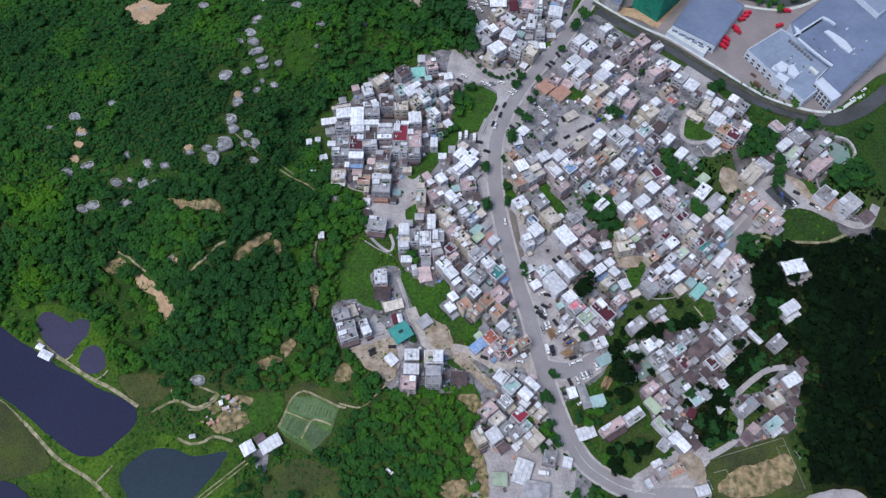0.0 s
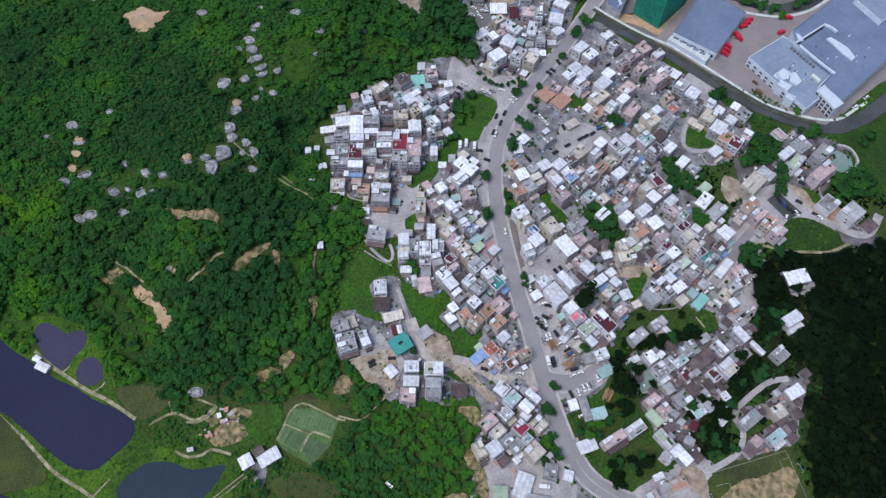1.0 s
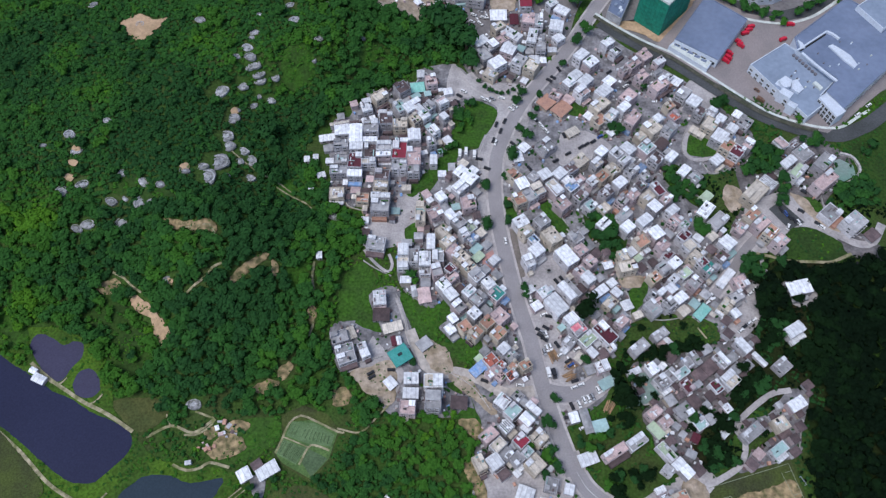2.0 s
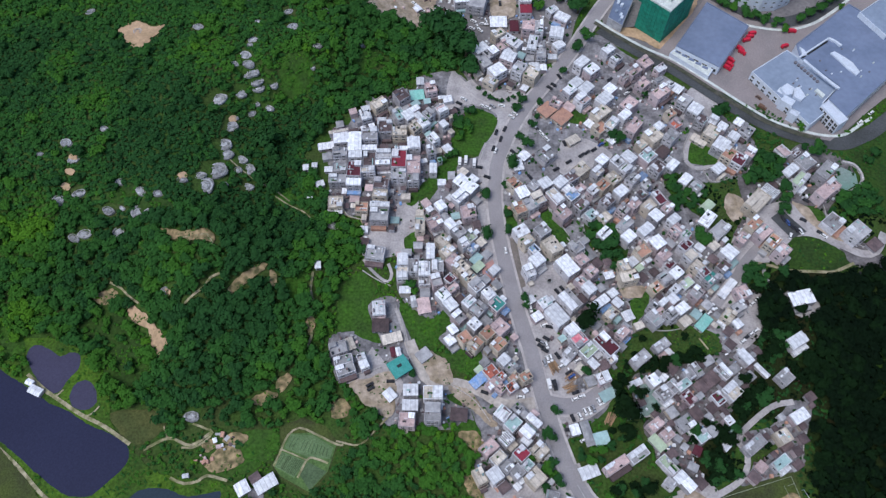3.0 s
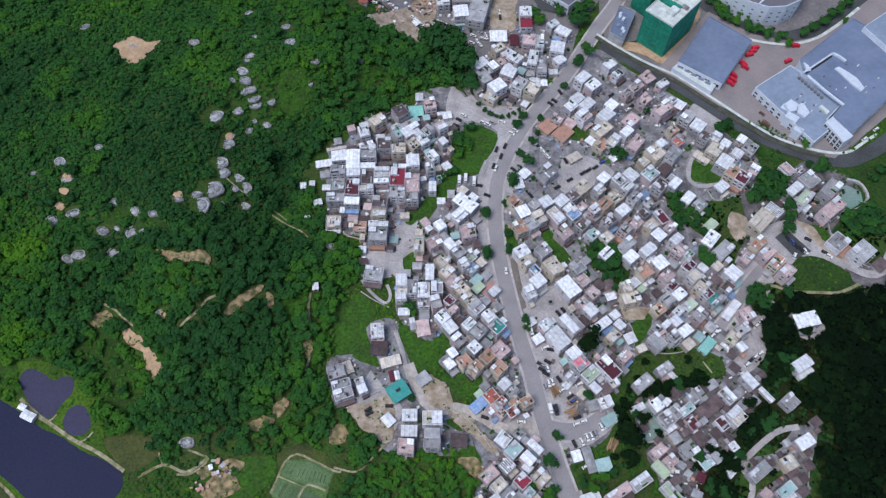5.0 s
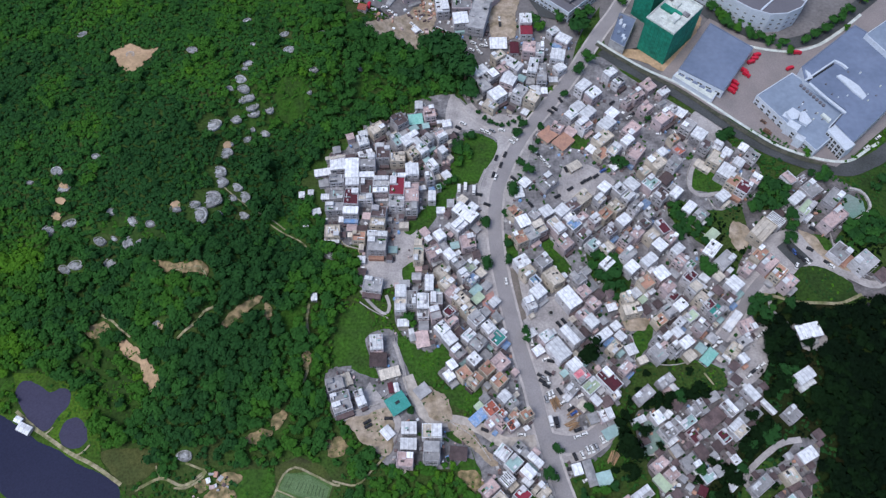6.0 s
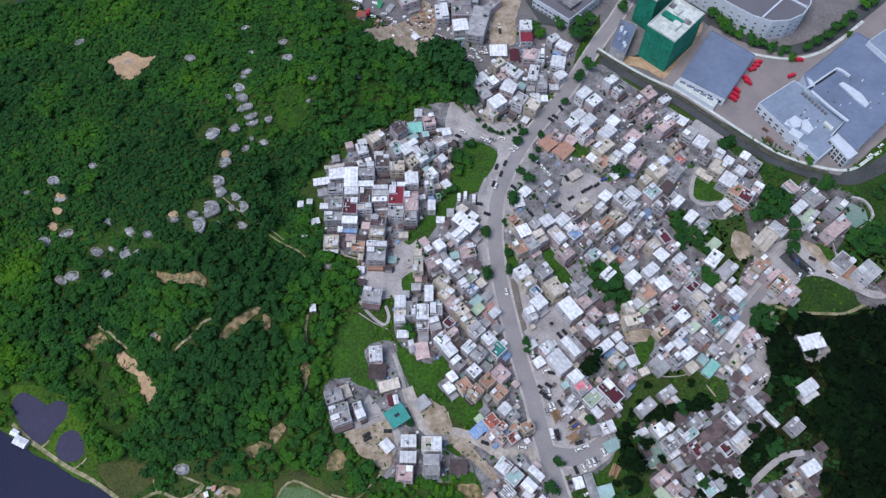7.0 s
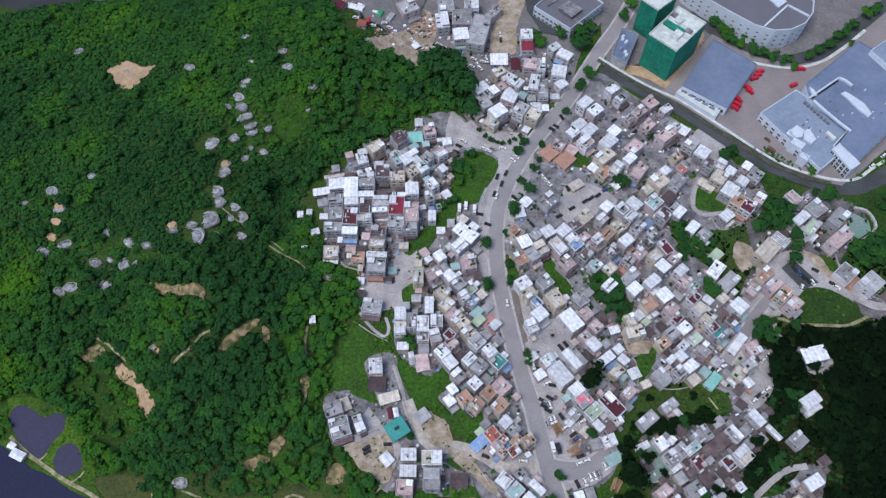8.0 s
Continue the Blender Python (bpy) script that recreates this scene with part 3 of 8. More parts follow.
for k, outline in enumerate(GLADES):
    drape("glade", rounded(outline, 2.0, 0.5, 40 + k), DULL if k in (3, 4, 5, 6) else MEADOW, "lush bright green grass glade among the scrub", "grass")
sheet("olive_field", rounded(OLIVE_FIELD, 2.0, 0.3), FALLOW, "olive brown fallow field beside the pond", "field")
sheet("farm_lawn", rounded(LAWN, 2.0, 0.3), MEADOW, "bright green lawn beside the farm", "grass")
sheet("shed_yard", rounded(SHED_YARD, 1.5, 0.1), CONCRETE, "grey concrete yard between the farm sheds", "pavement")
sheet("football_pitch", PITCH, MARSH, "worn green grass football pitch with sandy middle", "pitch")
sheet("pond_banks", rounded(POND_BANKS, 2.0, 0.4), BANK, "bright green grassy dykes round the fish ponds", "grass")
sheet("marsh_field", rounded(MARSH_LOW, 2.0, 0.4), MARSH, "olive marshy field below the farm", "marsh")
for outline in (BIG_POND, HEART_POND, ROUND_POND, DARK_POND, CORNER_POND):
    sheet("pond", rounded(outline, 2.0, 0.25), DEEP if outline is DARK_POND else SHALLOW if outline in (HEART_POND, ROUND_POND) else WATER, "still dark blue fish pond with grassy banks", "water")
PINK = mat("pink_paving", (0.46, 0.25, 0.23), vary=0.15, patch=0.2, other=(0.38, 0.22, 0.20))
BROWNWALK = mat("brown_walk", (0.19, 0.165, 0.15), vary=0.2, patch=0.2, other=(0.13, 0.115, 0.10))
sheet("pink_terrace", [(20.8, 194), (26.5, 198), (28.8, 190.1), (24.8, 182.4), (21.1, 186.9)], PINK, "faded pink paved terrace beside the road", "terrace")
sheet("brown_walk", [(35.9, 210.8), (39.2, 210.8), (43, 182.4), (38.9, 180.5)], BROWNWALK, "brown-grey planted strip beside the road", "pavement")
COURT = mat("teal_court", (0.16, 0.27, 0.235), vary=0.15, patch=0.1, other=(0.22, 0.28, 0.26))
sheet("pool_terrace", [(217.9, 252.8), (225.2, 256.7), (232.1, 252.0), (231.8, 245.6), (223.7, 240.7), (217.6, 246.2)], COURT, "faded teal terrace behind a curved pale wall", "terrace")
sheet("sports_court", SPORTS_COURT, COURT, "faded teal concrete court between the old houses", "court")
sheet("crop_field", CROP_FIELD, MARSH, "grassy edge of the vegetable field", "field", z=0.12)
PLOTS = [
    ([(-77.9, 92.0), (-74.6, 98.6), (-71.9, 106.2), (-60.4, 106.8), (-49.2, 101.0), (-52.3, 88.9), (-60.2, 79.9), (-73.8, 87.0)], SOD, "pale green grass between the plots"),
    ([(-77.6, 91.6), (-74.6, 98.0), (-62.9, 93.6), (-67.4, 86.1)], CROP, "pale green vegetable plot"),
    ([(-64.9, 87.4), (-61.8, 93.2), (-52.9, 88.9), (-59.9, 80.6)], SLEEPY, "dull green fallow plot"),
    ([(-70.8, 106.0), (-60.2, 105.4), (-50.5, 99.8), (-51.8, 94.5), (-62.3, 95.6), (-73.2, 99.5)], CROP, "pale green vegetable plot with netting"),
]
for k, (outline, surface, words) in enumerate(PLOTS):
    sheet("vegetable_plot", outline, surface, words, "field", z=0.42 + 0.05 * (k > 0))


# ---- roads and tracks ----
def road(name, width, points):
    dark = name in ("canal_road", "factory_road")
    if not dark:
        strip(name + "_kerb", points, width + 2.4, KERB, "pale concrete kerb and footway beside the road", "pavement", 0.05)
    strip(name, points, width, CANAL if dark else PLAZA if name == "branch_road" else ASPHALT, "flat dark strip along the factory yard, for its road and the canal" if dark else "pale grey asphalt village road", "road", 0.1)


def lane(name, width, points):
    strip(name, points, width, PLAZA, "pale concrete village lane", "path", 0.12)


def track(name, width, points):
    strip(name, points, width * 0.55, SAND, "narrow pale sandy footpath", "path", 0.12)


road("main_road", 7.4, [(123.2, 415.8), (111.5, 394.9), (101.4, 379.7), (89.8, 360.3), (80.3, 343.8), (69.6, 327.9), (58.4, 312.6), (49.2, 299.8), (41.2, 285.3), (35.8, 273.3), (31.1, 259.7), (29.4, 246.4), (28.7, 235.4), (29.2, 224.7), (30.5, 210.8), (32.4, 199), (35, 184.3), (37.8, 170.1), (40.8, 158), (43.8, 146.2), (46, 133.4), (47.7, 125), (50.1, 114.2), (52.8, 103.7), (56.5, 91.6), (59.4, 81.2)])
# the canal, laid as a flat dark strip like a road
road("canal_road", 8.8, [(99.8, 362.6), (110, 353.6), (125.5, 340.7), (140.8, 329.6), (156.7, 314.8), (172, 300.1), (187.2, 287.8), (202.9, 279.4), (217.5, 274.3), (229.8, 272.8), (241.2, 277.3), (251, 282.7), (273.5, 299.7)])
road("factory_road", 11, [(162.5, 410.5), (172.6, 395.5), (187.3, 378.5), (206.2, 367.7), (223.9, 368.6), (244, 378.4), (271.3, 400.2), (304.4, 425.7)])
road("branch_road", 5.5, [(47.5, 298.5), (37.7, 301.9), (28.8, 305.3), (21.2, 310.5), (14.6, 319.2)])
road("east_road", 5, [(139.4, 171.5), (150.3, 184.1), (158.4, 195.5), (168.2, 207.2), (171.1, 221), (167.2, 224.5)])
road("parking_road", 8, [(48.7, 121), (57.9, 119.1), (68.8, 120.9), (80.4, 129.1)])
road("south_road", 7.4, [(58, 91.2), (60.8, 82.7), (65.3, 75), (72.9, 68.7), (83.1, 63.5), (95.5, 61), (113.1, 60.1)])
lane("east_loop", 4.6, [(155.6, 203.8), (164.4, 208.6), (167.0, 222.0), (172.7, 226.7), (188.2, 231.8), (192.6, 226.2), (199.1, 217.4), (207.9, 209.5), (215.5, 204.4), (221.9, 201.0), (229.2, 202.3), (237.3, 213.6)])
sheet("parking_lot", [(178.2, 223.2), (185.5, 228.3), (195.8, 214.7), (186.6, 210.3)], CANAL, "dark asphalt parking lot beside the terracotta houses", "pavement")
lane("meadow_track", 2.2, [(-23.5, 170.2), (-19.8, 159.6), (-16.8, 147.7), (-11.6, 136.3), (-6.1, 130.6)])
strip("sandy_road", [(-16.6, 152.4), (-13.2, 143.9), (-8.5, 134.0), (-1.0, 129.8), (6.5, 130.3), (18.2, 126.6), (29.6, 119.9), (43.9, 120.9)], 5.5, PALE_SAND, "pale sandy concrete road into the village", "road", 0.12)
lane("west_lane", 3.5, [(-27.2, 114.4), (-21.7, 125.2), (-20.8, 130.7), (-25.8, 136.3)])
lane("loop_lane", 2.5, [(138, 261.4), (140.5, 271.2), (145.2, 280.3)])
lane("loop_lane_b", 2.5, [(138, 261.4), (141.9, 256.1), (153.1, 256.8)])
lane("east_path", 2.2, [(167.7, 197.8), (168.1, 185.7), (172.3, 180.9), (176.2, 176.2)])
lane("north_lane", 3.0, [(25.8, 273.3), (21.6, 261.6), (22, 250.2)])
lane("ring_lane", 2.8, [(119.7, 76.3), (135.7, 85.4), (140.3, 96), (137.9, 104.2), (155.6, 118.3), (167.3, 121.1)])
lane("se_lane", 4, [(85.7, 63.5), (101.4, 67), (115.2, 72.5), (121.1, 77.1)])
lane("compound_path", 1.6, [(-41.5, 198.1), (-37.4, 192.2), (-32.2, 187), (-28, 185), (-26.4, 189.5), (-28.4, 195.4)])
track("pond_track", 3.2, [(-201.3, 135.3), (-190.2, 127), (-180.5, 121.1), (-170.9, 115.4), (-158.7, 109.8), (-144.9, 101.4)])
track("dyke_track", 3.0, [(-211.5, 104.2), (-194.8, 92), (-177.9, 77.6), (-160, 67.5), (-147.6, 57.6)])
track("farm_track_a", 1.0, [(-108.3, 58.6), (-89.1, 75)])
track("farm_track_b", 1.0, [(-110.4, 59.1), (-90.8, 76)])
track("spur_track", 1.6, [(-157.1, 66), (-151.1, 73.8)])
track("fork_track", 2.4, [(-138.2, 98.7), (-127.3, 104.1), (-116.5, 100.8), (-107.8, 106.8)])
track("field_track_a", 1.8, [(-77.1, 91.3), (-75.2, 96.6), (-72.1, 105.2), (-67.0, 108.9), (-60.1, 106.4), (-49.0, 101.2), (-46.0, 101.0)])
track("field_track_b", 1.8, [(-65.8, 86.1), (-62.3, 94.0), (-59.2, 95.0), (-52.4, 92.6)])
track("field_track_c", 1.2, [(-74.1, 98.8), (-67.2, 96.1), (-62.3, 94.0)])
track("grave_track", 1.6, [(-49.5, 102.8), (-38.7, 100.9), (-32.2, 107), (-25.7, 114)])
track("farm_path", 2.4, [(-123.7, 86.2), (-116.8, 83.6), (-110.5, 84.9), (-106.9, 87.2), (-97.5, 84.9)])
track("hill_track_a", 2.2, [(-66.7, 189), (-67.1, 179.6), (-65.3, 170.6), (-66.5, 161.6), (-64.7, 155.3), (-66.8, 147.1)])
track("east_path_b", 3.0, [(165.8, 195.5), (172.8, 193.8), (181, 191.2), (195.5, 190.5), (204.3, 190.5), (215.8, 195.3)])
track("field_wall", 1.5, [(131.2, 147.5), (127.7, 153.4)])
track("hill_path", 1.4, [(-117.1, 254.3), (-112.1, 250.5), (-105.4, 245.7), (-99.9, 242.6), (-93.3, 240.3), (-87.1, 236.2), (-82.2, 232.3)])
track("nw_path", 1.5, [(-92.1, 236.3), (-83.5, 231), (-75.7, 227.3), (-70.9, 222.9)])
track("nw_path_b", 1.5, [(-54.9, 229.7), (-50.9, 224.2), (-44.2, 222.5), (-42.7, 216.1)])
track("pond_spur", 1.4, [(-190.6, 126.4), (-187.4, 124.6), (-184.2, 124.9), (-182, 127.6)])
track("pond_spur_b", 1.4, [(-171.4, 115.1), (-167.5, 114.8), (-164.7, 116.8), (-163, 119.4)])
track("gate_spur", 1.2, [(-127.2, 103.6), (-129.3, 106.4), (-130.4, 109.7)])
track("shrine_track", 1.8, [(-116.8, 110.6), (-110.7, 108.5), (-107.0, 106.7), (-110.5, 102.5), (-115.4, 99.8), (-120.7, 99.8)])
track("ridge_track", 2.2, [(-105.9, 183.5), (-110.2, 180.6), (-114.0, 178.2), (-116.3, 173.8), (-121.4, 169.4), (-125.4, 165.4)])
track("gully_track", 2.0, [(-170.6, 183.3), (-164.1, 180.0), (-158.6, 175.0), (-153.1, 171.2)])
track("scar_track", 1.6, [(-130.7, 199.4), (-123.5, 200.2), (-118.1, 201.3), (-114.4, 194.9), (-112.5, 190.3)])

DIRT = []


def dirt(name, outline):
    DIRT.append(outline)
    drape(name, rounded(outline, 1.5, 0.5, len(DIRT)), EARTH if name in ("bare_summit", "orange_site", "bare_gully", "bare_red") else SCAR if name.startswith(("bare_", "pitch_", "farm_", "slope_", "clearing_", "verge_")) else SOIL, "bare eroded earth clearing between trees", "earth")


dirt("bare_summit", [(-191.4, 339.9), (-182.2, 347.1), (-171.3, 342.6), (-165, 344.4), (-169.2, 334.6), (-174.7, 325.8), (-181.6, 327.5)])
dirt("bare_scar", [(-130.9, 201.7), (-123.8, 204.3), (-116.3, 203.6), (-114.2, 197.1), (-120.8, 197.8), (-126.8, 197.2)])
dirt("bare_scar_b", [(-143.3, 205.7), (-132, 203), (-124.3, 199), (-136, 199.2)])
dirt("bare_gully", [(-159.3, 171.2), (-150.2, 166.5), (-141, 157.7), (-131.9, 146.3), (-135.3, 141.6), (-141, 146.6), (-146.4, 158.2), (-155.5, 162.8)])
dirt("bare_gully_b", [(-178.1, 175.2), (-168.8, 180.4), (-165.1, 175.1), (-171.7, 171.1)])
dirt("bare_ridge", [(-105.8, 171.3), (-100.9, 180.3), (-90.8, 189.6), (-88.6, 187.6), (-96.5, 178), (-102.6, 170.5)])
dirt("bare_slope", [(-86.4, 186.8), (-82.9, 182.6), (-84, 177.6), (-87.4, 180.6)])
dirt("bare_foot", [(-67.9, 161.4), (-64.9, 164.7), (-63.4, 158.9), (-65.8, 154.6)])
dirt("bare_low", [(-79.8, 130), (-75.2, 135), (-72.6, 133), (-75.7, 125.9), (-78.4, 126.3)])
dirt("bare_low_b", [(-91.1, 121.9), (-83.6, 126), (-78.2, 124.2), (-85.7, 119.4)])
dirt("farm_dirt", [(-106.5, 96.6), (-100.8, 100.8), (-93.9, 98.5), (-91.0, 93.2), (-100.6, 88.7), (-108.1, 90.1)])
dirt("farm_dirt_b", [(-102.1, 104.1), (-96.3, 106.7), (-89.9, 104.6), (-91.7, 101.9), (-99.7, 101.4)])
dirt("farm_dirt_c", [(-111.5, 100.6), (-106.6, 104.3), (-104.5, 101.4), (-108.5, 97.0)])
dirt("slope_brown", [(-53.1, 120.8), (-47.2, 122.8), (-43.4, 118.5), (-46.6, 113.5), (-52.1, 114.3)])
dirt("yard_sand", [(-10.4, 147.7), (2, 141.9), (4.7, 130.6), (-3.4, 130.6), (-8.9, 138.5)])
dirt("yard_rubble", [(-44.6, 130.7), (-34.7, 133.5), (-25.3, 136.3), (-22.2, 125.2), (-24.5, 114.4), (-32.6, 117), (-41, 124.6)])
dirt("site_north", [(-48.1, 371.1), (-31.8, 382.3), (-20.9, 391.4), (-14.2, 411.1), (-4.6, 405.6), (-3.2, 389.8), (-4.5, 379.1), (6.7, 373.6), (-3.8, 367), (-14.2, 360.8), (-27.9, 366.9), (-41.2, 364.6)])
dirt("sand_strip", [(32.1, 374.1), (31.6, 400.7), (38.5, 420.9), (46.7, 436.7), (55.5, 426.1), (48.3, 395.7), (46.2, 374)])
dirt("orange_site", [(105.8, 362.3), (123.7, 353.2), (140.1, 347.8), (165.5, 385.7), (159.2, 390.6), (143, 366.9), (121.5, 362.3)])
dirt("pitch_dirt", [(123.3, 63.5), (129.4, 69.4), (135.3, 73.3), (142.7, 74.3), (150.4, 76.9), (157.1, 79.4), (160.7, 76.9), (160.1, 70.9), (155, 65), (142.4, 60.6), (129.7, 60.1)])
dirt("yard_east", [(91.3, 181), (103.6, 182.6), (102.2, 176.3), (94.1, 175.4)])
dirt("soil_east", [(191.7, 233.5), (199.6, 229.8), (203.6, 220.9), (210.5, 214.6), (216.7, 209.8), (211.7, 208.8), (202.6, 215.3), (195.8, 224.7)])
dirt("site_east", [(157.7, 238.9), (165.7, 235.2), (164.5, 226.3), (157.4, 221), (154.4, 229.8)])
dirt("site_se", [(111.2, 80.2), (118.4, 76.3), (119, 65), (113.1, 67.5), (107.8, 75)])
dirt("slope_south", [(8.9, 85.9), (15.3, 88), (20.1, 72.5), (20.3, 60.1), (16.7, 60.1), (14.5, 72.5)])
dirt("slope_south_b", [(7, 105.6), (15.2, 107), (20.8, 96.5), (15.5, 97.1)])
dirt("path_sand", [(3.3, 129.2), (12.2, 127.3), (18, 119.7), (25.7, 111.6), (22.4, 109.5), (14.7, 117), (4.7, 124.6)])
dirt("clearing_south", [(-1, 65), (9.2, 67.5), (12.9, 60.1), (1.5, 59.1)])
dirt("bare_red", [(-199.7, 249.7), (-198.2, 251.7), (-195.1, 250.7), (-195.2, 247.7), (-198.2, 247.7)])
dirt("bare_red", [(-200.4, 240.8), (-198.9, 242.7), (-195.7, 241.7), (-195.9, 238.9), (-198.9, 238.9)])
dirt("bare_red", [(-139.5, 238), (-138.2, 240.4), (-135.4, 239.9), (-135.4, 236.6), (-138.1, 236.1)])
dirt("bare_red", [(-201.1, 232.8), (-199.5, 234.7), (-196.5, 233.7), (-196.7, 231.1), (-199.7, 231.1)])
dirt("bare_red", [(-139, 173.2), (-137.1, 174.4), (-133.7, 172.9), (-134.1, 170.6), (-137.5, 171.3)])
dirt("bare_red", [(-120.4, 281), (-119, 283.8), (-116.1, 283.5), (-116.3, 279.9), (-119, 279)])

# ---- low walls ----
LIMEWASH = mat("limewashed_wall", (0.48, 0.46, 0.46), vary=0.25, patch=0.4, other=(0.32, 0.30, 0.29))


def low_wall(points, tall=1.0, thick=0.32):
    left, right = ribbon(points, thick)
    s = Shape().band([(p.x, p.y) for p in left], [(p.x, p.y) for p in right], -0.5, tall, 0, False)
    tagged(new("low_wall", s.mesh("low_wall", LIMEWASH)), "pale limewashed boundary wall", "wall", "low walls")


low_wall([(89, 176.3), (94.3, 172.9), (95.7, 165.5), (94.3, 158.8)])
low_wall([(100.3, 161.8), (106, 157.9), (114.4, 157.6), (122, 159.4)])
low_wall([(-41.7, 191.5), (-34.2, 186.3), (-26.8, 182.5)])
low_wall([(140.6, 94.4), (138, 103.6), (151.1, 114.8)])
low_wall([(169.3, 107), (164.9, 93.8)])
low_wall([(226.2, 259.8), (231.8, 258.2), (234.3, 253.7), (234.6, 248.0), (230.2, 242.7), (223.7, 238.9)], 1.6, 1.3)
low_wall([(137.1, 262.2), (138.6, 271.2), (143.3, 280.4)])
low_wall([(146.7, 254.0), (154.0, 257.6), (161.7, 261.3), (167.8, 253.8)])
low_wall([(146.7, 254.0), (150.4, 246.4), (157.4, 247.6), (163.1, 250.9)])
low_wall([(-49.6, 133.5), (-38.9, 135.7), (-29.4, 138.6)])
low_wall([(-23.6, 171.8), (-19.8, 159.6), (-16.7, 146.3), (-11, 133.4)])
low_wall([(66.8, 210.7), (70.7, 203.3), (75.7, 194)])
low_wall([(57.7, 230), (67.8, 212.1)])
low_wall([(124.3, 244.5), (144.9, 228.1)])
low_wall([(25.8, 274.1), (21.6, 261.6), (21.3, 250.2)])
low_wall([(-43.3, 222), (-52, 225.5), (-54.3, 231.9)])
low_wall([(4.7, 129.2), (14.8, 122.4), (22.5, 111.6)])
low_wall([(208.7, 231.6), (209.1, 220.9), (213.9, 210.5), (223, 205.4)])

# ---- houses ----
def window_mesh():
    s = Shape()
    s.box(-0.5, 0.5, -0.06, 0.02, 0, 1, 1)
    s.box(-0.42, -0.04, -0.09, -0.05, 0.08, 0.92, 0).box(0.04, 0.42, -0.09, -0.05, 0.08, 0.92, 0)
    return s.mesh("window", GLASS, FRAME)


WINDOW = window_mesh()
TANK = Shape().tube(0, 0, 0, 1.3, 0.55, 10).tube(0, 0, 1.3, 1.5, 0.55, 10, 0, 0.2).mesh("water_tank", STEEL)
FOOT = []
chance = random.Random(11)
COUNT = {1: "single-storey", 2: "two-storey", 3: "three-storey", 4: "four-storey"}


def gable(s, x0, x1, y0, y1, z0, z1, ridge):
    """A low-pitched sheet roof with its ridge along the longer side."""
    k = len(s.v)
    if x1 - x0 > y1 - y0:
        ym = (y0 + y1) / 2
        top = [(x0, y0, z1), (x1, y0, z1), (x1, ym, ridge), (x0, ym, ridge), (x1, y1, z1), (x0, y1, z1)]
    else:
        xm = (x0 + x1) / 2
        top = [(x0, y1, z1), (x0, y0, z1), (xm, y0, ridge), (xm, y1, ridge), (x1, y0, z1), (x1, y1, z1)]
    s.v += top + [(x, y, z0) for x, y, z in (top[0], top[1], top[4], top[5])]
    s.f += [tuple(k + j for j in q) for q in ((0, 1, 2, 3), (3, 2, 4, 5), (6, 7, 1, 0), (8, 9, 5, 4), (7, 8, 4, 2, 1), (9, 6, 0, 3, 5), (9, 8, 7, 6))]
    s.i += [0] * 7
    return s


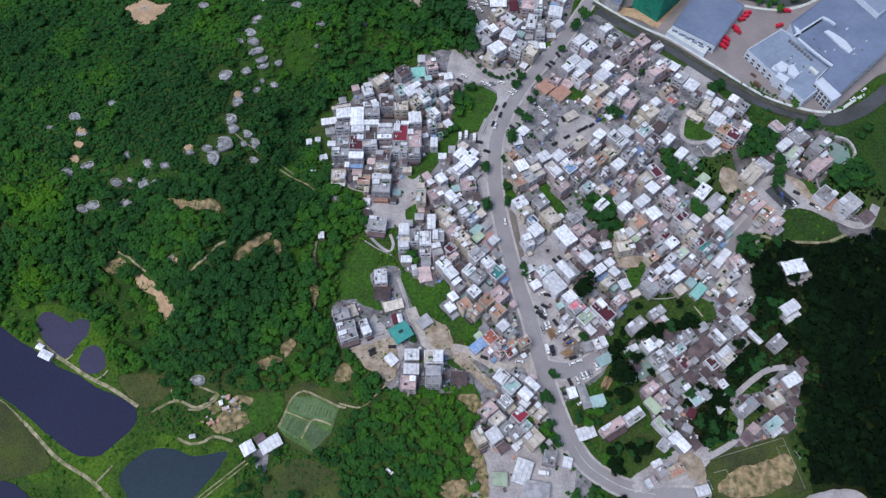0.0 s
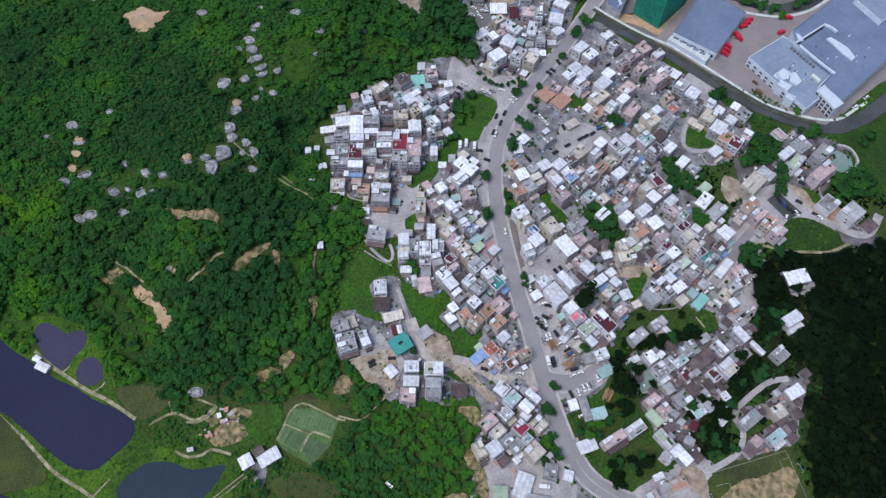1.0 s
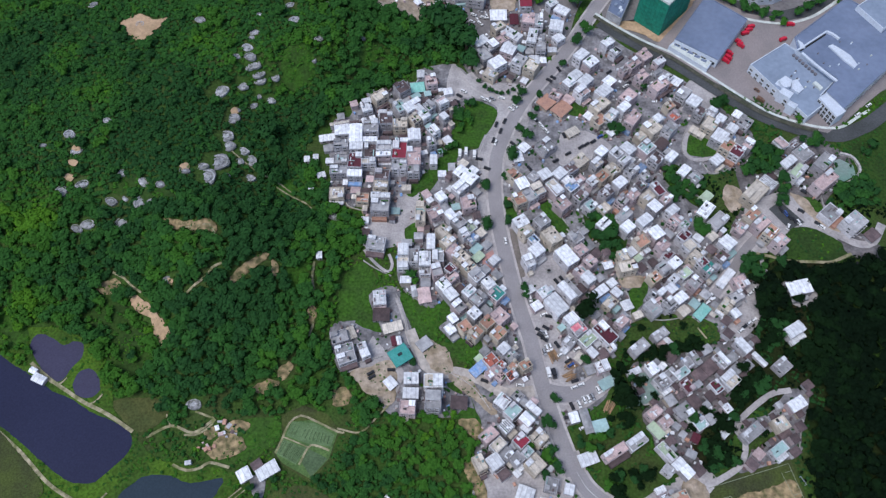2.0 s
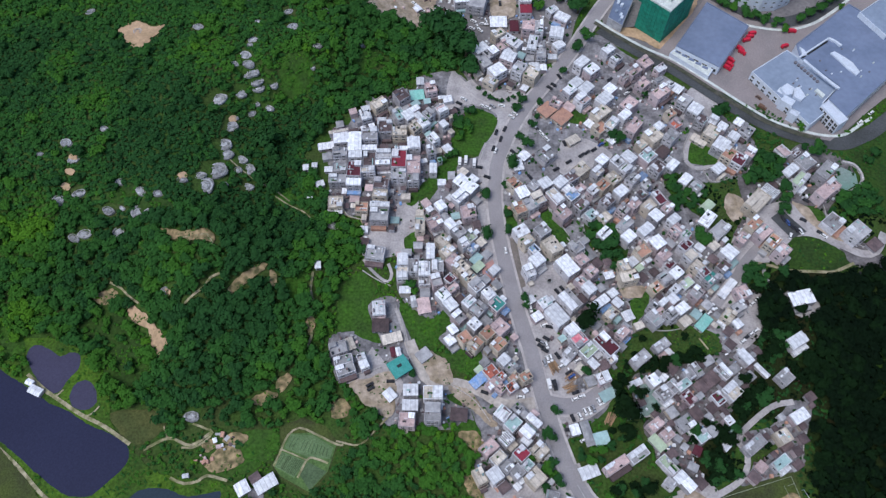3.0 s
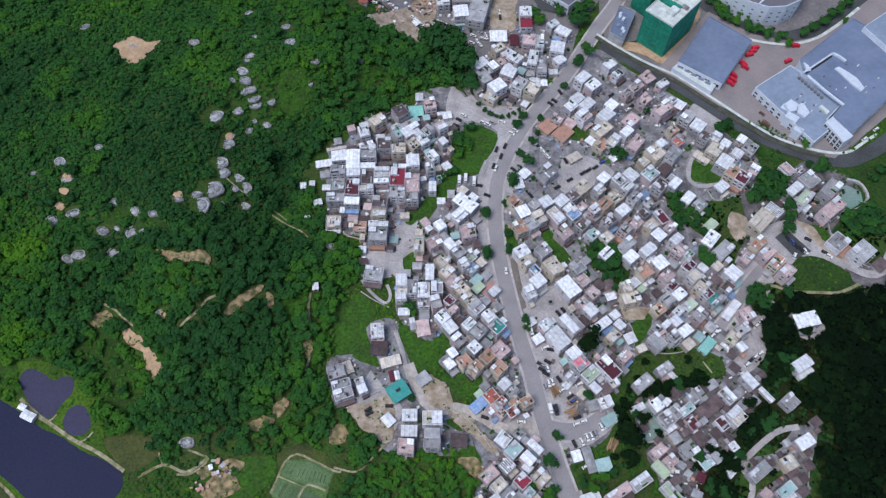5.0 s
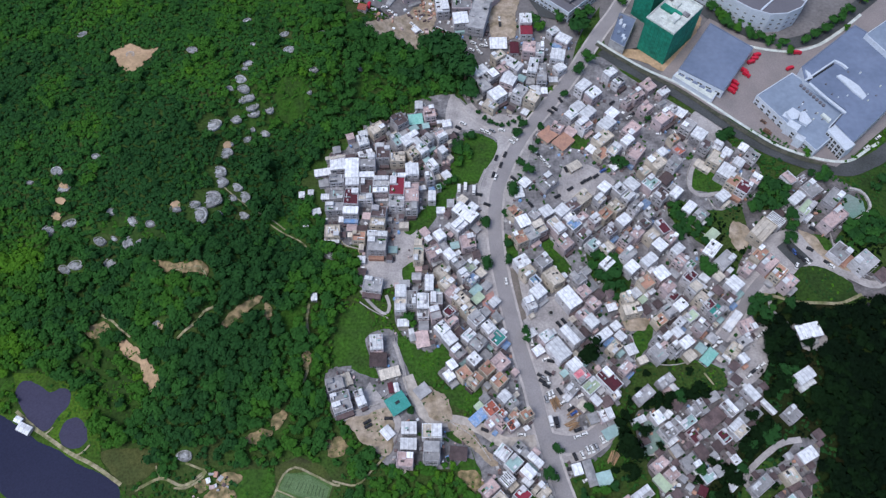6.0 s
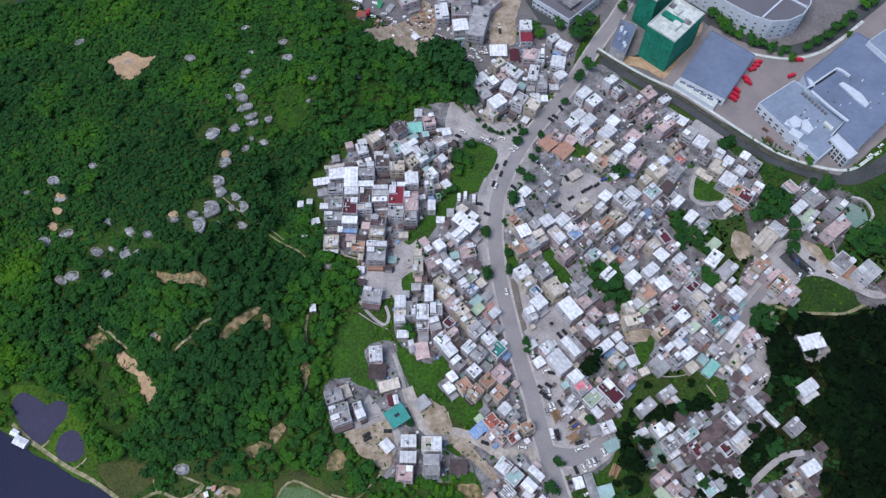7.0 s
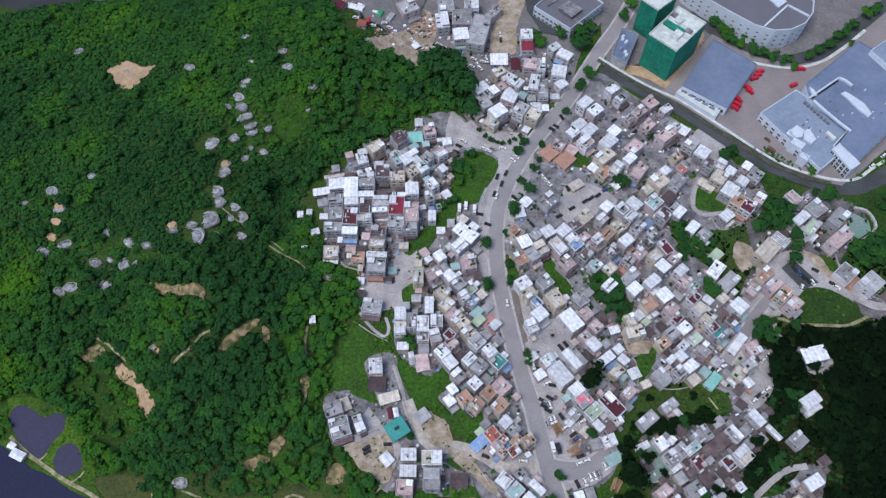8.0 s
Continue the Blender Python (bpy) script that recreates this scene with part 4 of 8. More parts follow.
def house(x, y, w, d, turn, floors, colour, plain=""):
    """A flat-roofed village house: storeys with ledges, parapet, rooftop cover, windows, balconies."""
    c = chance
    storey = 2.42 * c.uniform(0.97, 1.03)
    FOOT.append((x, y, w / 2, d / 2, radians(turn)))
    base = new("village_house" if floors > 2 else "low_house" if floors > 1 else "shed")
    base.matrix_basis = pose(x, y, float(height(x, y)), 0, 0, turn)
    kind, roof = ROOFS[colour]
    wall_kind, wall = WALLS[{"c": 3, "p": 2, "o": 3, "O": 2, "n": 1}.get(colour, c.choice((0, 0, 0, 1, 1, 2)))]
    tagged(base, f"{COUNT[floors]} {wall_kind} house with flat {kind} roof", "house" if floors > 1 else "shed", "village houses" if floors > 2 else "low village houses" if floors > 1 else "sheds")
    hw, hd = w / 2, d / 2
    levels = [(-2.5, 0.0)]
    for k in range(1, floors + 1):
        levels += [(k * storey - 0.3, 0.0), (k * storey - 0.3, 0.15), (k * storey, 0.15), (k * storey, 0.0)]
    part("wall", Shape().tower(hw, hd, levels[:-1]).mesh("wall", wall), base)
    top = floors * storey
    white = ROOFS["w"][1]
    if floors == 1:
        part("roof", gable(Shape(), -hw - 0.3, hw + 0.3, -hd - 0.3, hd + 0.3, top + 0.02, top + 0.2, top + c.uniform(0.4, 0.8)).mesh("roof", roof), base)
    else:
        sheeted = colour == "w" and not plain and c.random() < 0.6 or plain
        deck = roof if colour != "w" or sheeted or c.random() < 0.3 else ROOFS[c.choice("ggcp")][1]
        part("roof", Shape().box(-hw + 0.2, hw - 0.2, -hd + 0.2, hd - 0.2, top + 0.004, top + 0.22).mesh("roof", deck), base)
        edge = wall if colour in "gcpno" or c.random() < 0.4 else white
        part("parapet", Shape().ring(-hw - 0.05, hw + 0.05, -hd - 0.05, hd + 0.05, top, top + 0.9, 0.22).mesh("parapet", edge), base)
        if sheeted:
            part("sheet_roof", gable(Shape(), -hw - 0.1, hw + 0.1, -hd - 0.1, hd + 0.1, top + 0.95, top + 1.05, top + c.uniform(1.15, 1.6)).mesh("sheet_roof", roof), base)
        elif colour != "s":
            if colour == "w":
                fw, fd = (0.98, c.uniform(0.4, 0.6)) if c.random() < 0.6 else (c.uniform(0.4, 0.6), 0.98)
            else:
                fw, fd = c.uniform(0.28, 0.5), c.uniform(0.28, 0.45)
            ax, ay = c.choice((-1, 1)) * (1 - fw) * (hw - 0.3), c.choice((-1, 1, 1)) * (1 - fd) * (hd - 0.3)
            rw, rd = fw * (hw - 0.3), fd * (hd - 0.3)
            room = part("rooftop_room", Shape().box(ax - rw, ax + rw, ay - rd, ay + rd, top + 0.2, top + 1.9).mesh("rooftop_room", wall), base)
            cover = deck if c.random() < 0.3 else white
            part("room_roof", Shape().box(ax - rw - 0.15, ax + rw + 0.15, ay - rd - 0.15, ay + rd + 0.15, top + 1.9, top + 2.05, 0, 0.0, c.uniform(0, 0.2)).mesh("room_roof", cover if colour in "wgcp" else c.choice((cover, wall))), room)
            if c.random() < 0.12:
                part("water_tank", TANK, base, "steel water tank", pose(-ax * 0.9, -ay * 0.9, top + 0.22))
        if not sheeted or c.random() < 0.3:
            up = top + (1.3 if sheeted else 0.22)
            clutter = Shape()
            for k in range(c.randint(2, 7)):
                bx, by = c.uniform(-0.8, 0.8) * hw, c.uniform(-0.8, 0.8) * hd
                bw, bd = (c.uniform(0.15, 0.35), c.uniform(0.8, 2.2)) if c.random() < 0.35 else (c.uniform(0.25, 0.9), c.uniform(0.25, 0.6))
                if c.random() < 0.5:
                    bw, bd = bd, bw
                bx, by = max(-hw + bw + 0.3, min(hw - bw - 0.3, bx)), max(-hd + bd + 0.3, min(hd - bd - 0.3, by))
                clutter.box(bx - bw, bx + bw, by - bd, by + bd, up, up + c.uniform(0.25, 1.3), c.choice((0, 0, 0, 1, 1, 2, 3, 4, 5)))
            ob = part("roof_clutter", clutter.mesh("roof_clutter", white, wall, GLASS, ROOFS["n"][1], ROOFS["a"][1], LEAVES[2]), base, "tanks, crates and plant pots on the roof")
            ob["kind"] = "stuff"
    if colour == "s":
        for k in range(6):
            u = -hw + (k + 0.5) * w / 6
            part("slat", Shape().box(u - w / 24, u + w / 24, -hd, hd, top + 0.95, top + 1.1).mesh("slat", white), base)
    # windows on the front and on one side, balconies on the front, a lean-to beside
    n = 2 if w > 5.5 else 1
    for k in range(floors):
        for j in range(n):
            u = (j - (n - 1) / 2) * w / n * 0.95
            wide = 1.5 + 0.6 * c.random()
            if k or floors == 1:
                part("window", WINDOW, base, "", Matrix.LocRotScale((u, -hd, k * storey + 0.7), None, (wide, 1, 1.2)))
        if k and c.random() < 0.6:
            part("window", WINDOW, base, "", Matrix.LocRotScale(((hw if x < 20 else -hw), c.uniform(-0.2, 0.2) * d, k * storey + 0.8), Euler((0, 0, radians(90 if x < 20 else -90))), (1.5, 1, 1.3)))
        if k and floors == 3 and c.random() < 0.3:
            part("balcony", Shape().ring(-hw * 0.8, hw * 0.8, -hd - 1.2, -hd - 0.16, k * storey - 0.1, k * storey + 0.9, 0.12).mesh("balcony", wall), base)
    if floors > 1 and c.random() < 0.6:
        lw, ld = c.uniform(0.25, 0.5) * w, c.uniform(0.8, 1.5)
        lx = c.uniform(-1, 1) * (hw - lw)
        part("lean_to", gable(Shape(), lx - lw, lx + lw, -hd - 2 * ld, -hd - 0.16, -1.5, 2.2, 2.5).mesh("lean_to", ROOFS[c.choice("wwggnnncpabo")][1]), base)


# north cluster
house(35.6, 367.0, 10.2, 8.9, -0, 1, "w")
house(45.4, 363.2, 5.1, 8.8, -0, 1, "r")
house(53.0, 382.4, 7.3, 8.1, -0, 3, "w", "n")
house(53.2, 375.1, 7.3, 8.0, -0, 2, "R", "n")
house(53.8, 358.7, 7.8, 7.8, -7, 3, "p")
house(60.3, 357.2, 5.0, 9.7, -4, 3, "g")
house(70.8, 352.5, 8.4, 8.6, -11, 3, "w")
house(69.9, 374.1, 6.7, 5.0, 37, 2, "w")
house(75.8, 368.2, 9.0, 6.5, -34, 2, "w")
house(34.7, 352.1, 7.9, 5.7, 37, 3, "c")
house(42.7, 347.9, 13.6, 6.8, -39, 2, "w")
house(55.4, 344.2, 5.6, 11.2, -13, 3, "w")
house(60.1, 337.8, 5.6, 11.1, -0, 3, "g")
house(37.3, 344.2, 7.1, 5.7, 37, 2, "p")
house(23.3, 339.7, 9.2, 6.5, 37, 3, "w")
house(29.7, 336.1, 8.5, 6.4, 37, 3, "w")
house(25.4, 328.9, 6.7, 9.0, 31, 3, "g")
house(40.1, 332.9, 8.5, 7.9, -26, 3, "w")
house(32.9, 322.3, 9.1, 7.8, 36, 3, "w")
house(46.4, 324.0, 7.1, 8.5, -32, 3, "g")
house(53.6, 320.1, 7.8, 8.4, -32, 3, "c")
house(28.8, 315.7, 8.0, 5.6, -37, 2, "c")
house(71.9, 344.6, 6.4, 5.6, 36, 2, "w")
# northwest cluster
house(-71.8, 255.9, 2.6, 4.6, -0, 1, "w")
house(-62.5, 254.0, 6.4, 3.1, -0, 1, "w")
house(-57.1, 253.4, 7.6, 6.1, -0, 2, "g")
house(-13.2, 318.0, 4.1, 5.3, -0, 1, "w")
# west cluster
house(-9.5, 170.5, 6.4, 8.2, 11, 1, "p")
house(-31.9, 167.9, 6.3, 7.5, 5, 2, "w")
house(-30.9, 159.9, 8.0, 6.7, -0, 1, "n")
house(-25.1, 153.1, 9.6, 4.8, 16, 1, "c")
# orange cluster
# southwest cluster
house(7.7, 114.6, 7.5, 5.9, -5, 1, "n")
# south cluster
house(48.4, 76.3, 5.6, 6.3, -15, 2, "g")
house(36.0, 70.6, 7.2, 10.9, -20, 1, "w")
house(25.7, 67.4, 6.2, 5.6, -3, 1, "y")
house(41.9, 62.5, 11.2, 7.5, -10, 1, "g")
# southeast cluster
house(99.5, 70.8, 6.5, 4.8, 23, 2, "g")
house(105.1, 70.8, 7.1, 4.8, 23, 2, "o")
house(92.7, 65.2, 5.4, 4.3, 28, 2, "w")
house(97.4, 74.4, 4.4, 2.5, 23, 1, "w")
house(116.4, 62.5, 5.9, 3.8, 14, 1, "w")
house(66.4, 88.3, 8.5, 5.4, 19, 1, "w")
house(67.3, 105.6, 3.8, 11.3, 14, 1, "g")
house(73.6, 103.3, 6.5, 5.6, 14, 1, "a")
# oldvillage cluster
house(82.2, 140.8, 4.1, 3.3, 29, 2, "w")
house(76.9, 131.6, 6.2, 5.4, 20, 2, "w")
house(79.3, 124.4, 8.6, 4.7, 27, 1, "a")
house(92.2, 129.6, 6.9, 2.7, 24, 1, "w")
house(174.9, 122.9, 4.3, 3.9, 31, 1, "n")
# eastcentre cluster
house(145.9, 179.9, 3.9, 12.3, -42, 1, "w")
house(152.1, 176.6, 6.9, 6.9, 20, 2, "p")
house(148.8, 168.6, 7.7, 5.0, 29, 2, "g")
house(130.6, 161.0, 4.6, 9.0, -44, 1, "q")
# central cluster
house(42.5, 256.9, 5.2, 6.8, 12, 1, "w")
# northeast cluster
house(141.7, 299.1, 6.6, 7.6, -40, 3, "g")
house(146.5, 292.5, 7.2, 7.5, -40, 3, "w")
house(149.4, 284.8, 5.8, 6.6, -40, 3, "n")
house(155.4, 284.4, 5.2, 5.8, -40, 3, "w")
house(160.1, 280.0, 5.1, 4.9, -40, 3, "w")
house(153.3, 276.0, 7.6, 9.0, -39, 3, "c")
house(157.2, 267.4, 7.5, 8.9, -39, 3, "w")
house(160.3, 260.9, 6.2, 8.0, -39, 3, "o")
house(147.2, 274.2, 9.0, 4.9, -39, 1, "c")
house(181.2, 173.4, 12.2, 7.5, 12, 2, "w")
house(140.2, 312.2, 6.2, 6.0, -40, 1, "w")
# farnorth cluster
house(-21.0, 405.3, 11.4, 11.3, 27, 3, "g")
house(0.8, 394.5, 8.0, 11.9, 7, 3, "w")
house(12.3, 382.9, 9.3, 9.6, 7, 3, "w")
house(23.6, 386.7, 11.6, 25.1, -14, 3, "g")
house(13.2, 397.4, 12.3, 12.0, -0, 3, "g")
house(3.3, 407.4, 9.6, 10.1, 7, 3, "g")
house(19.5, 408.3, 8.8, 10.2, -0, 3, "w")
house(32.8, 403.9, 6.4, 12.4, -40, 2, "g")
house(-2.0, 372.1, 7.6, 9.4, -32, 2, "r")
house(-65.2, 402.7, 12.0, 6.0, -32, 1, "r")
house(-39.9, 398.4, 6.0, 5.6, -20, 1, "G")
house(-48.4, 383.0, 5.0, 4.6, -12, 1, "O")
house(-53.1, 400.2, 9.1, 3.7, -20, 1, "w")
house(-32.2, 396.4, 3.1, 7.2, -26, 1, "g")
house(-15.7, 376.3, 3.9, 4.2, 38, 1, "w")
# farm cluster
house(-89.8, 81.3, 5.5, 5.6, 32, 1, "w")
house(-79.6, 83.3, 9.6, 5.6, 32, 1, "w")
house(-194.3, 126.5, 6.3, 3.7, -24, 1, "w")
house(-198.1, 130.6, 3.2, 2.4, -24, 1, "w")
house(-116.1, 86.7, 2.3, 1.4, 10, 1, "w")
house(-64.3, 192.1, 2.6, 3.6, 6, 1, "w")
house(-84.6, 85.7, 4.5, 3.9, 37, 1, "n")
# northeast cluster
house(66.8, 299.5, 6.8, 4.9, -32, 2, "p")
house(165.2, 257.1, 6.7, 8.0, -39, 3, "r")
house(172.1, 261.6, 5.5, 6.4, -39, 3, "w")
house(166.3, 274.6, 5.7, 5.8, -40, 2, "w")
house(174.6, 279.0, 7.0, 7.5, -40, 2, "g")
house(172.5, 287.0, 4.5, 5.1, -40, 1, "w")
# west cluster
house(-76.6, 255.3, 2.8, 3.4, 6, 1, "w")
house(-67.7, 244.5, 4.3, 3.3, 18, 1, "w")
house(-72.6, 234.3, 2.5, 2.5, -0, 1, "w")

# east lane cluster
house(133.9, 245.0, 5.0, 7.5, -43, 2, "w")
house(139.6, 240.9, 6.7, 6.0, 42, 2, "g")
house(153.4, 252.3, 6.8, 5.7, 39, 2, "w", "n")
house(169.7, 229.8, 8.3, 14.3, -45, 3, "c")
house(178.8, 237.2, 6.5, 8.7, 43, 2, "s")
house(182.6, 242.8, 5.5, 4.9, 35, 1, "n")
house(141.7, 219.6, 6.1, 10.1, -41, 2, "w")
house(147.2, 213.1, 11.1, 6.5, 42, 2, "g")
house(143.9, 229.2, 8.6, 4.8, 43, 1, "y")
house(191.8, 249.3, 9.4, 4.9, 39, 3, "w", "n")
house(196.2, 243.7, 10.6, 5.6, 44, 3, "y")
house(192.1, 264.0, 6.2, 7.6, 35, 2, "w")
house(198.7, 262.8, 5.3, 3.3, 40, 2, "n")
house(202.8, 257.0, 9.1, 8.5, 36, 2, "g")
house(211.9, 249.6, 12.2, 6.9, 44, 3, "g")
house(209.6, 237.3, 14.9, 6.7, 38, 3, "p")
house(208.7, 217.8, 9.8, 8.4, 40, 2, "g")
house(218.8, 211.2, 11.0, 9.0, 37, 3, "g")
house(228.6, 205.4, 7.3, 5.8, 36, 1, "n")
house(165.2, 215.6, 8.4, 5.4, 42, 3, "o")
house(169.1, 210.4, 9.2, 6.0, 40, 3, "p")
house(172.8, 204.8, 5.7, 8.1, -45, 3, "o")
house(176.7, 199.3, 7.9, 6.0, 41, 3, "p")
house(158.4, 208.1, 6.8, 5.0, 44, 2, "p")
house(148.6, 198.1, 7.1, 7.1, 41, 3, "w", "n")
house(145.5, 191.5, 6.9, 5.3, 42, 2, "n")
# old village cluster
house(96.0, 141.4, 9.7, 5.4, 38, 2, "g")
house(107.0, 148.1, 8.3, 4.7, 34, 2, "g")
house(111.1, 145.6, 2.2, 5.7, 42, 1, "w")
house(111.2, 137.1, 4.7, 5.3, -44, 1, "n")
house(100.8, 130.4, 4.9, 5.5, 33, 2, "w", "n")
house(106.5, 132.6, 3.5, 2.7, 45, 1, "w")
house(104.6, 123.8, 6.3, 6.7, 35, 2, "g")
house(109.7, 127.3, 5.1, 6.0, 39, 2, "g")
house(114.6, 128.2, 7.4, 4.0, 35, 2, "a")
house(118.2, 133.3, 4.5, 5.2, 33, 2, "g")
house(122.2, 135.7, 3.5, 7.1, 29, 2, "g")
house(129.8, 132.3, 8.0, 5.9, 36, 1, "n")
house(134.8, 134.6, 4.6, 7.6, 37, 2, "w")
house(116.2, 121.9, 4.7, 6.4, 34, 2, "r")
house(123.8, 128.0, 5.8, 5.8, 35, 1, "n")
house(137.3, 125.0, 7.4, 7.3, 39, 2, "w")
house(145.1, 127.0, 3.1, 3.3, 39, 1, "n")
house(146.8, 142.1, 4.3, 7.8, 36, 2, "w", "n")
house(154.4, 145.7, 3.5, 3.7, 29, 1, "n")
house(154.6, 136.1, 2.1, 7.9, 38, 1, "w")
house(164.0, 131.9, 6.6, 6.4, 38, 2, "g")
house(173.7, 150.4, 9.7, 5.6, 30, 2, "w", "n")
house(146.2, 159.2, 4.2, 4.5, 32, 2, "w", "n")
house(142.1, 156.3, 4.5, 3.7, 45, 1, "n")
house(142.7, 163.8, 5.4, 6.8, -42, 2, "c")
house(98.7, 109.0, 7.2, 4.7, 36, 2, "p")
house(103.6, 104.6, 5.5, 4.9, 36, 2, "p")
house(99.2, 101.3, 4.2, 7.6, 39, 1, "y")
house(112.7, 109.7, 7.5, 6.5, 30, 2, "g")
house(119.5, 103.7, 5.9, 5.1, 32, 2, "a")
house(119.2, 115.0, 5.0, 5.9, 35, 1, "n")
house(127.4, 117.7, 4.6, 4.3, 36, 1, "n")
house(133.1, 110.8, 3.7, 3.9, 32, 2, "w")
house(130.1, 121.5, 4.5, 5.9, 33, 2, "r")
house(111.3, 99.3, 2.6, 2.9, -41, 1, "g")
house(116.9, 97.6, 3.3, 4.2, -30, 1, "r")
house(101.9, 90.7, 4.3, 9.2, 38, 2, "y")
house(106.3, 85.2, 5.7, 3.8, 39, 2, "w", "n")
house(101.6, 82.5, 4.8, 4.0, -41, 2, "g")
house(109.8, 81.8, 4.9, 5.4, 38, 2, "w")
house(78.6, 90.8, 12.1, 4.3, 31, 2, "p")
house(89.0, 95.5, 9.5, 5.1, 33, 2, "w")
house(166.2, 112.9, 8.2, 5.3, 28, 2, "w", "n")
house(142.9, 99.7, 10.7, 5.2, 36, 2, "g")
house(156.9, 103.6, 6.5, 6.2, 26, 2, "c")
house(153.2, 91.7, 8.6, 4.5, 34, 2, "a")
house(144.8, 90.3, 4.5, 4.0, 42, 1, "p")
house(130.6, 99.7, 4.0, 3.0, 42, 1, "w")

# car park cluster
house(61.5, 296.3, 9.4, 8.1, 43, 1, "o")
house(69.8, 291.1, 8.2, 10.4, -44, 1, "o")
house(74.1, 297.8, 6.1, 6.7, -41, 1, "p")
house(74.7, 274.2, 7.5, 4.8, 32, 1, "c")
house(58.5, 262.4, 9.3, 8.1, 41, 2, "g")
house(46.2, 263.3, 5.4, 5.2, 44, 1, "w")
house(86.0, 286.2, 5.2, 6.0, -43, 1, "w")
house(91.7, 290.4, 11.0, 7.1, 41, 3, "c")
house(90.7, 281.1, 7.7, 6.8, 41, 2, "o")
house(97.2, 282.3, 5.4, 7.6, -41, 3, "w")
house(105.2, 288.2, 6.8, 5.1, 44, 3, "w", "n")
house(109.5, 280.2, 6.0, 10.2, -37, 3, "p")
house(108.7, 296.5, 7.1, 9.7, -44, 3, "p")
house(97.5, 274.2, 4.8, 4.1, 41, 1, "w")
house(119.8, 273.9, 8.6, 8.9, 39, 3, "c")
house(123.6, 279.8, 5.1, 4.7, 37, 3, "w", "n")
house(133.4, 281.8, 5.5, 5.9, 37, 3, "O")
house(132.6, 291.2, 5.9, 4.8, 36, 2, "o")
house(129.6, 273.3, 6.3, 8.6, -41, 3, "g")
house(125.1, 265.7, 7.6, 5.7, 45, 1, "n")
house(103.9, 258.5, 6.3, 7.4, 42, 3, "w")
house(114.8, 259.8, 7.9, 7.3, 42, 3, "a")
house(113.2, 269.2, 6.3, 5.4, 41, 2, "c")
house(88.8, 256.6, 6.1, 5.3, 44, 3, "w", "n")
house(97.2, 255.7, 5.5, 6.1, 42, 3, "w")
house(126.4, 256.8, 4.3, 6.9, -45, 2, "w")
# central cluster
house(39.4, 241.3, 5.4, 7.0, 44, 3, "o")
house(43.5, 235.1, 6.5, 7.0, 25, 3, "w", "n")
house(41.5, 225.7, 6.3, 7.3, 24, 3, "o")
house(47.5, 227.9, 6.4, 6.9, 34, 3, "g")
house(49.7, 239.5, 5.2, 5.0, 43, 3, "g")
house(51.6, 231.6, 6.6, 7.3, 28, 3, "w")
house(56.1, 241.3, 6.5, 6.1, 32, 3, "w")
house(64.3, 241.8, 6.8, 5.8, 43, 3, "w", "n")
house(61.0, 232.5, 5.6, 9.8, 35, 3, "w")
house(70.8, 245.5, 7.1, 5.9, 35, 3, "n")
house(76.3, 250.4, 8.5, 6.5, 40, 3, "c")
house(70.4, 233.7, 6.5, 5.4, 39, 3, "b")
house(68.1, 239.6, 6.3, 4.9, 42, 2, "w")
house(64.4, 222.4, 7.1, 7.3, 41, 3, "p")
house(74.6, 227.3, 6.8, 5.6, 44, 3, "n")
house(75.4, 239.2, 6.1, 4.6, 43, 2, "p")
house(79.5, 221.3, 5.6, 5.4, 38, 3, "a")
house(85.5, 248.9, 6.0, 4.8, 44, 3, "w")
house(87.5, 239.9, 7.3, 5.5, 45, 3, "o")
house(82.0, 236.9, 5.6, 4.8, 41, 3, "w")
house(93.8, 244.4, 6.4, 6.9, 39, 3, "c")
house(96.8, 235.8, 6.7, 5.7, 40, 3, "w")
house(101.2, 250.8, 6.6, 4.9, 42, 3, "w")
house(104.3, 244.2, 6.8, 5.5, 43, 3, "g")
house(111.0, 248.6, 3.8, 6.0, -42, 1, "b")
house(89.0, 229.8, 6.8, 5.7, 40, 3, "n")
house(86.5, 219.4, 6.4, 5.4, 42, 3, "c")
house(103.1, 227.9, 6.4, 4.8, 42, 3, "p")
house(96.8, 224.4, 5.6, 6.3, -44, 3, "g")
house(119.5, 252.1, 6.4, 7.7, -44, 3, "n")
house(127.3, 252.9, 4.6, 7.1, -43, 3, "w")
house(116.9, 231.8, 5.0, 8.3, 30, 3, "r")
house(110.8, 226.9, 6.6, 5.6, 39, 3, "c")
house(113.9, 220.7, 6.3, 6.4, 41, 3, "w")
house(120.6, 225.4, 4.8, 6.4, -45, 3, "p")
house(122.9, 218.2, 6.4, 4.6, 40, 3, "w", "n")
house(108.2, 234.0, 5.6, 4.9, 41, 3, "n")
house(110.7, 240.1, 5.4, 5.0, 42, 3, "g")
house(41.5, 211.1, 7.0, 6.4, 31, 3, "w", "n")
house(44.2, 205.8, 6.7, 5.9, 36, 3, "c")
house(48.1, 201.6, 4.5, 4.9, 38, 2, "b")
house(48.8, 194.1, 6.7, 6.4, 38, 3, "w", "n")
house(44.4, 187.8, 5.1, 6.7, 25, 3, "w")
house(52.7, 211.8, 7.1, 6.4, 38, 3, "g")
house(57.2, 202.3, 7.6, 9.7, 33, 3, "c")
house(64.2, 190.6, 7.7, 11.1, 35, 3, "w")
house(70.4, 201.1, 6.1, 4.8, 38, 3, "g")
house(71.8, 194.1, 5.8, 5.6, 37, 3, "p")
house(76.0, 187.4, 5.5, 5.8, 39, 3, "p")
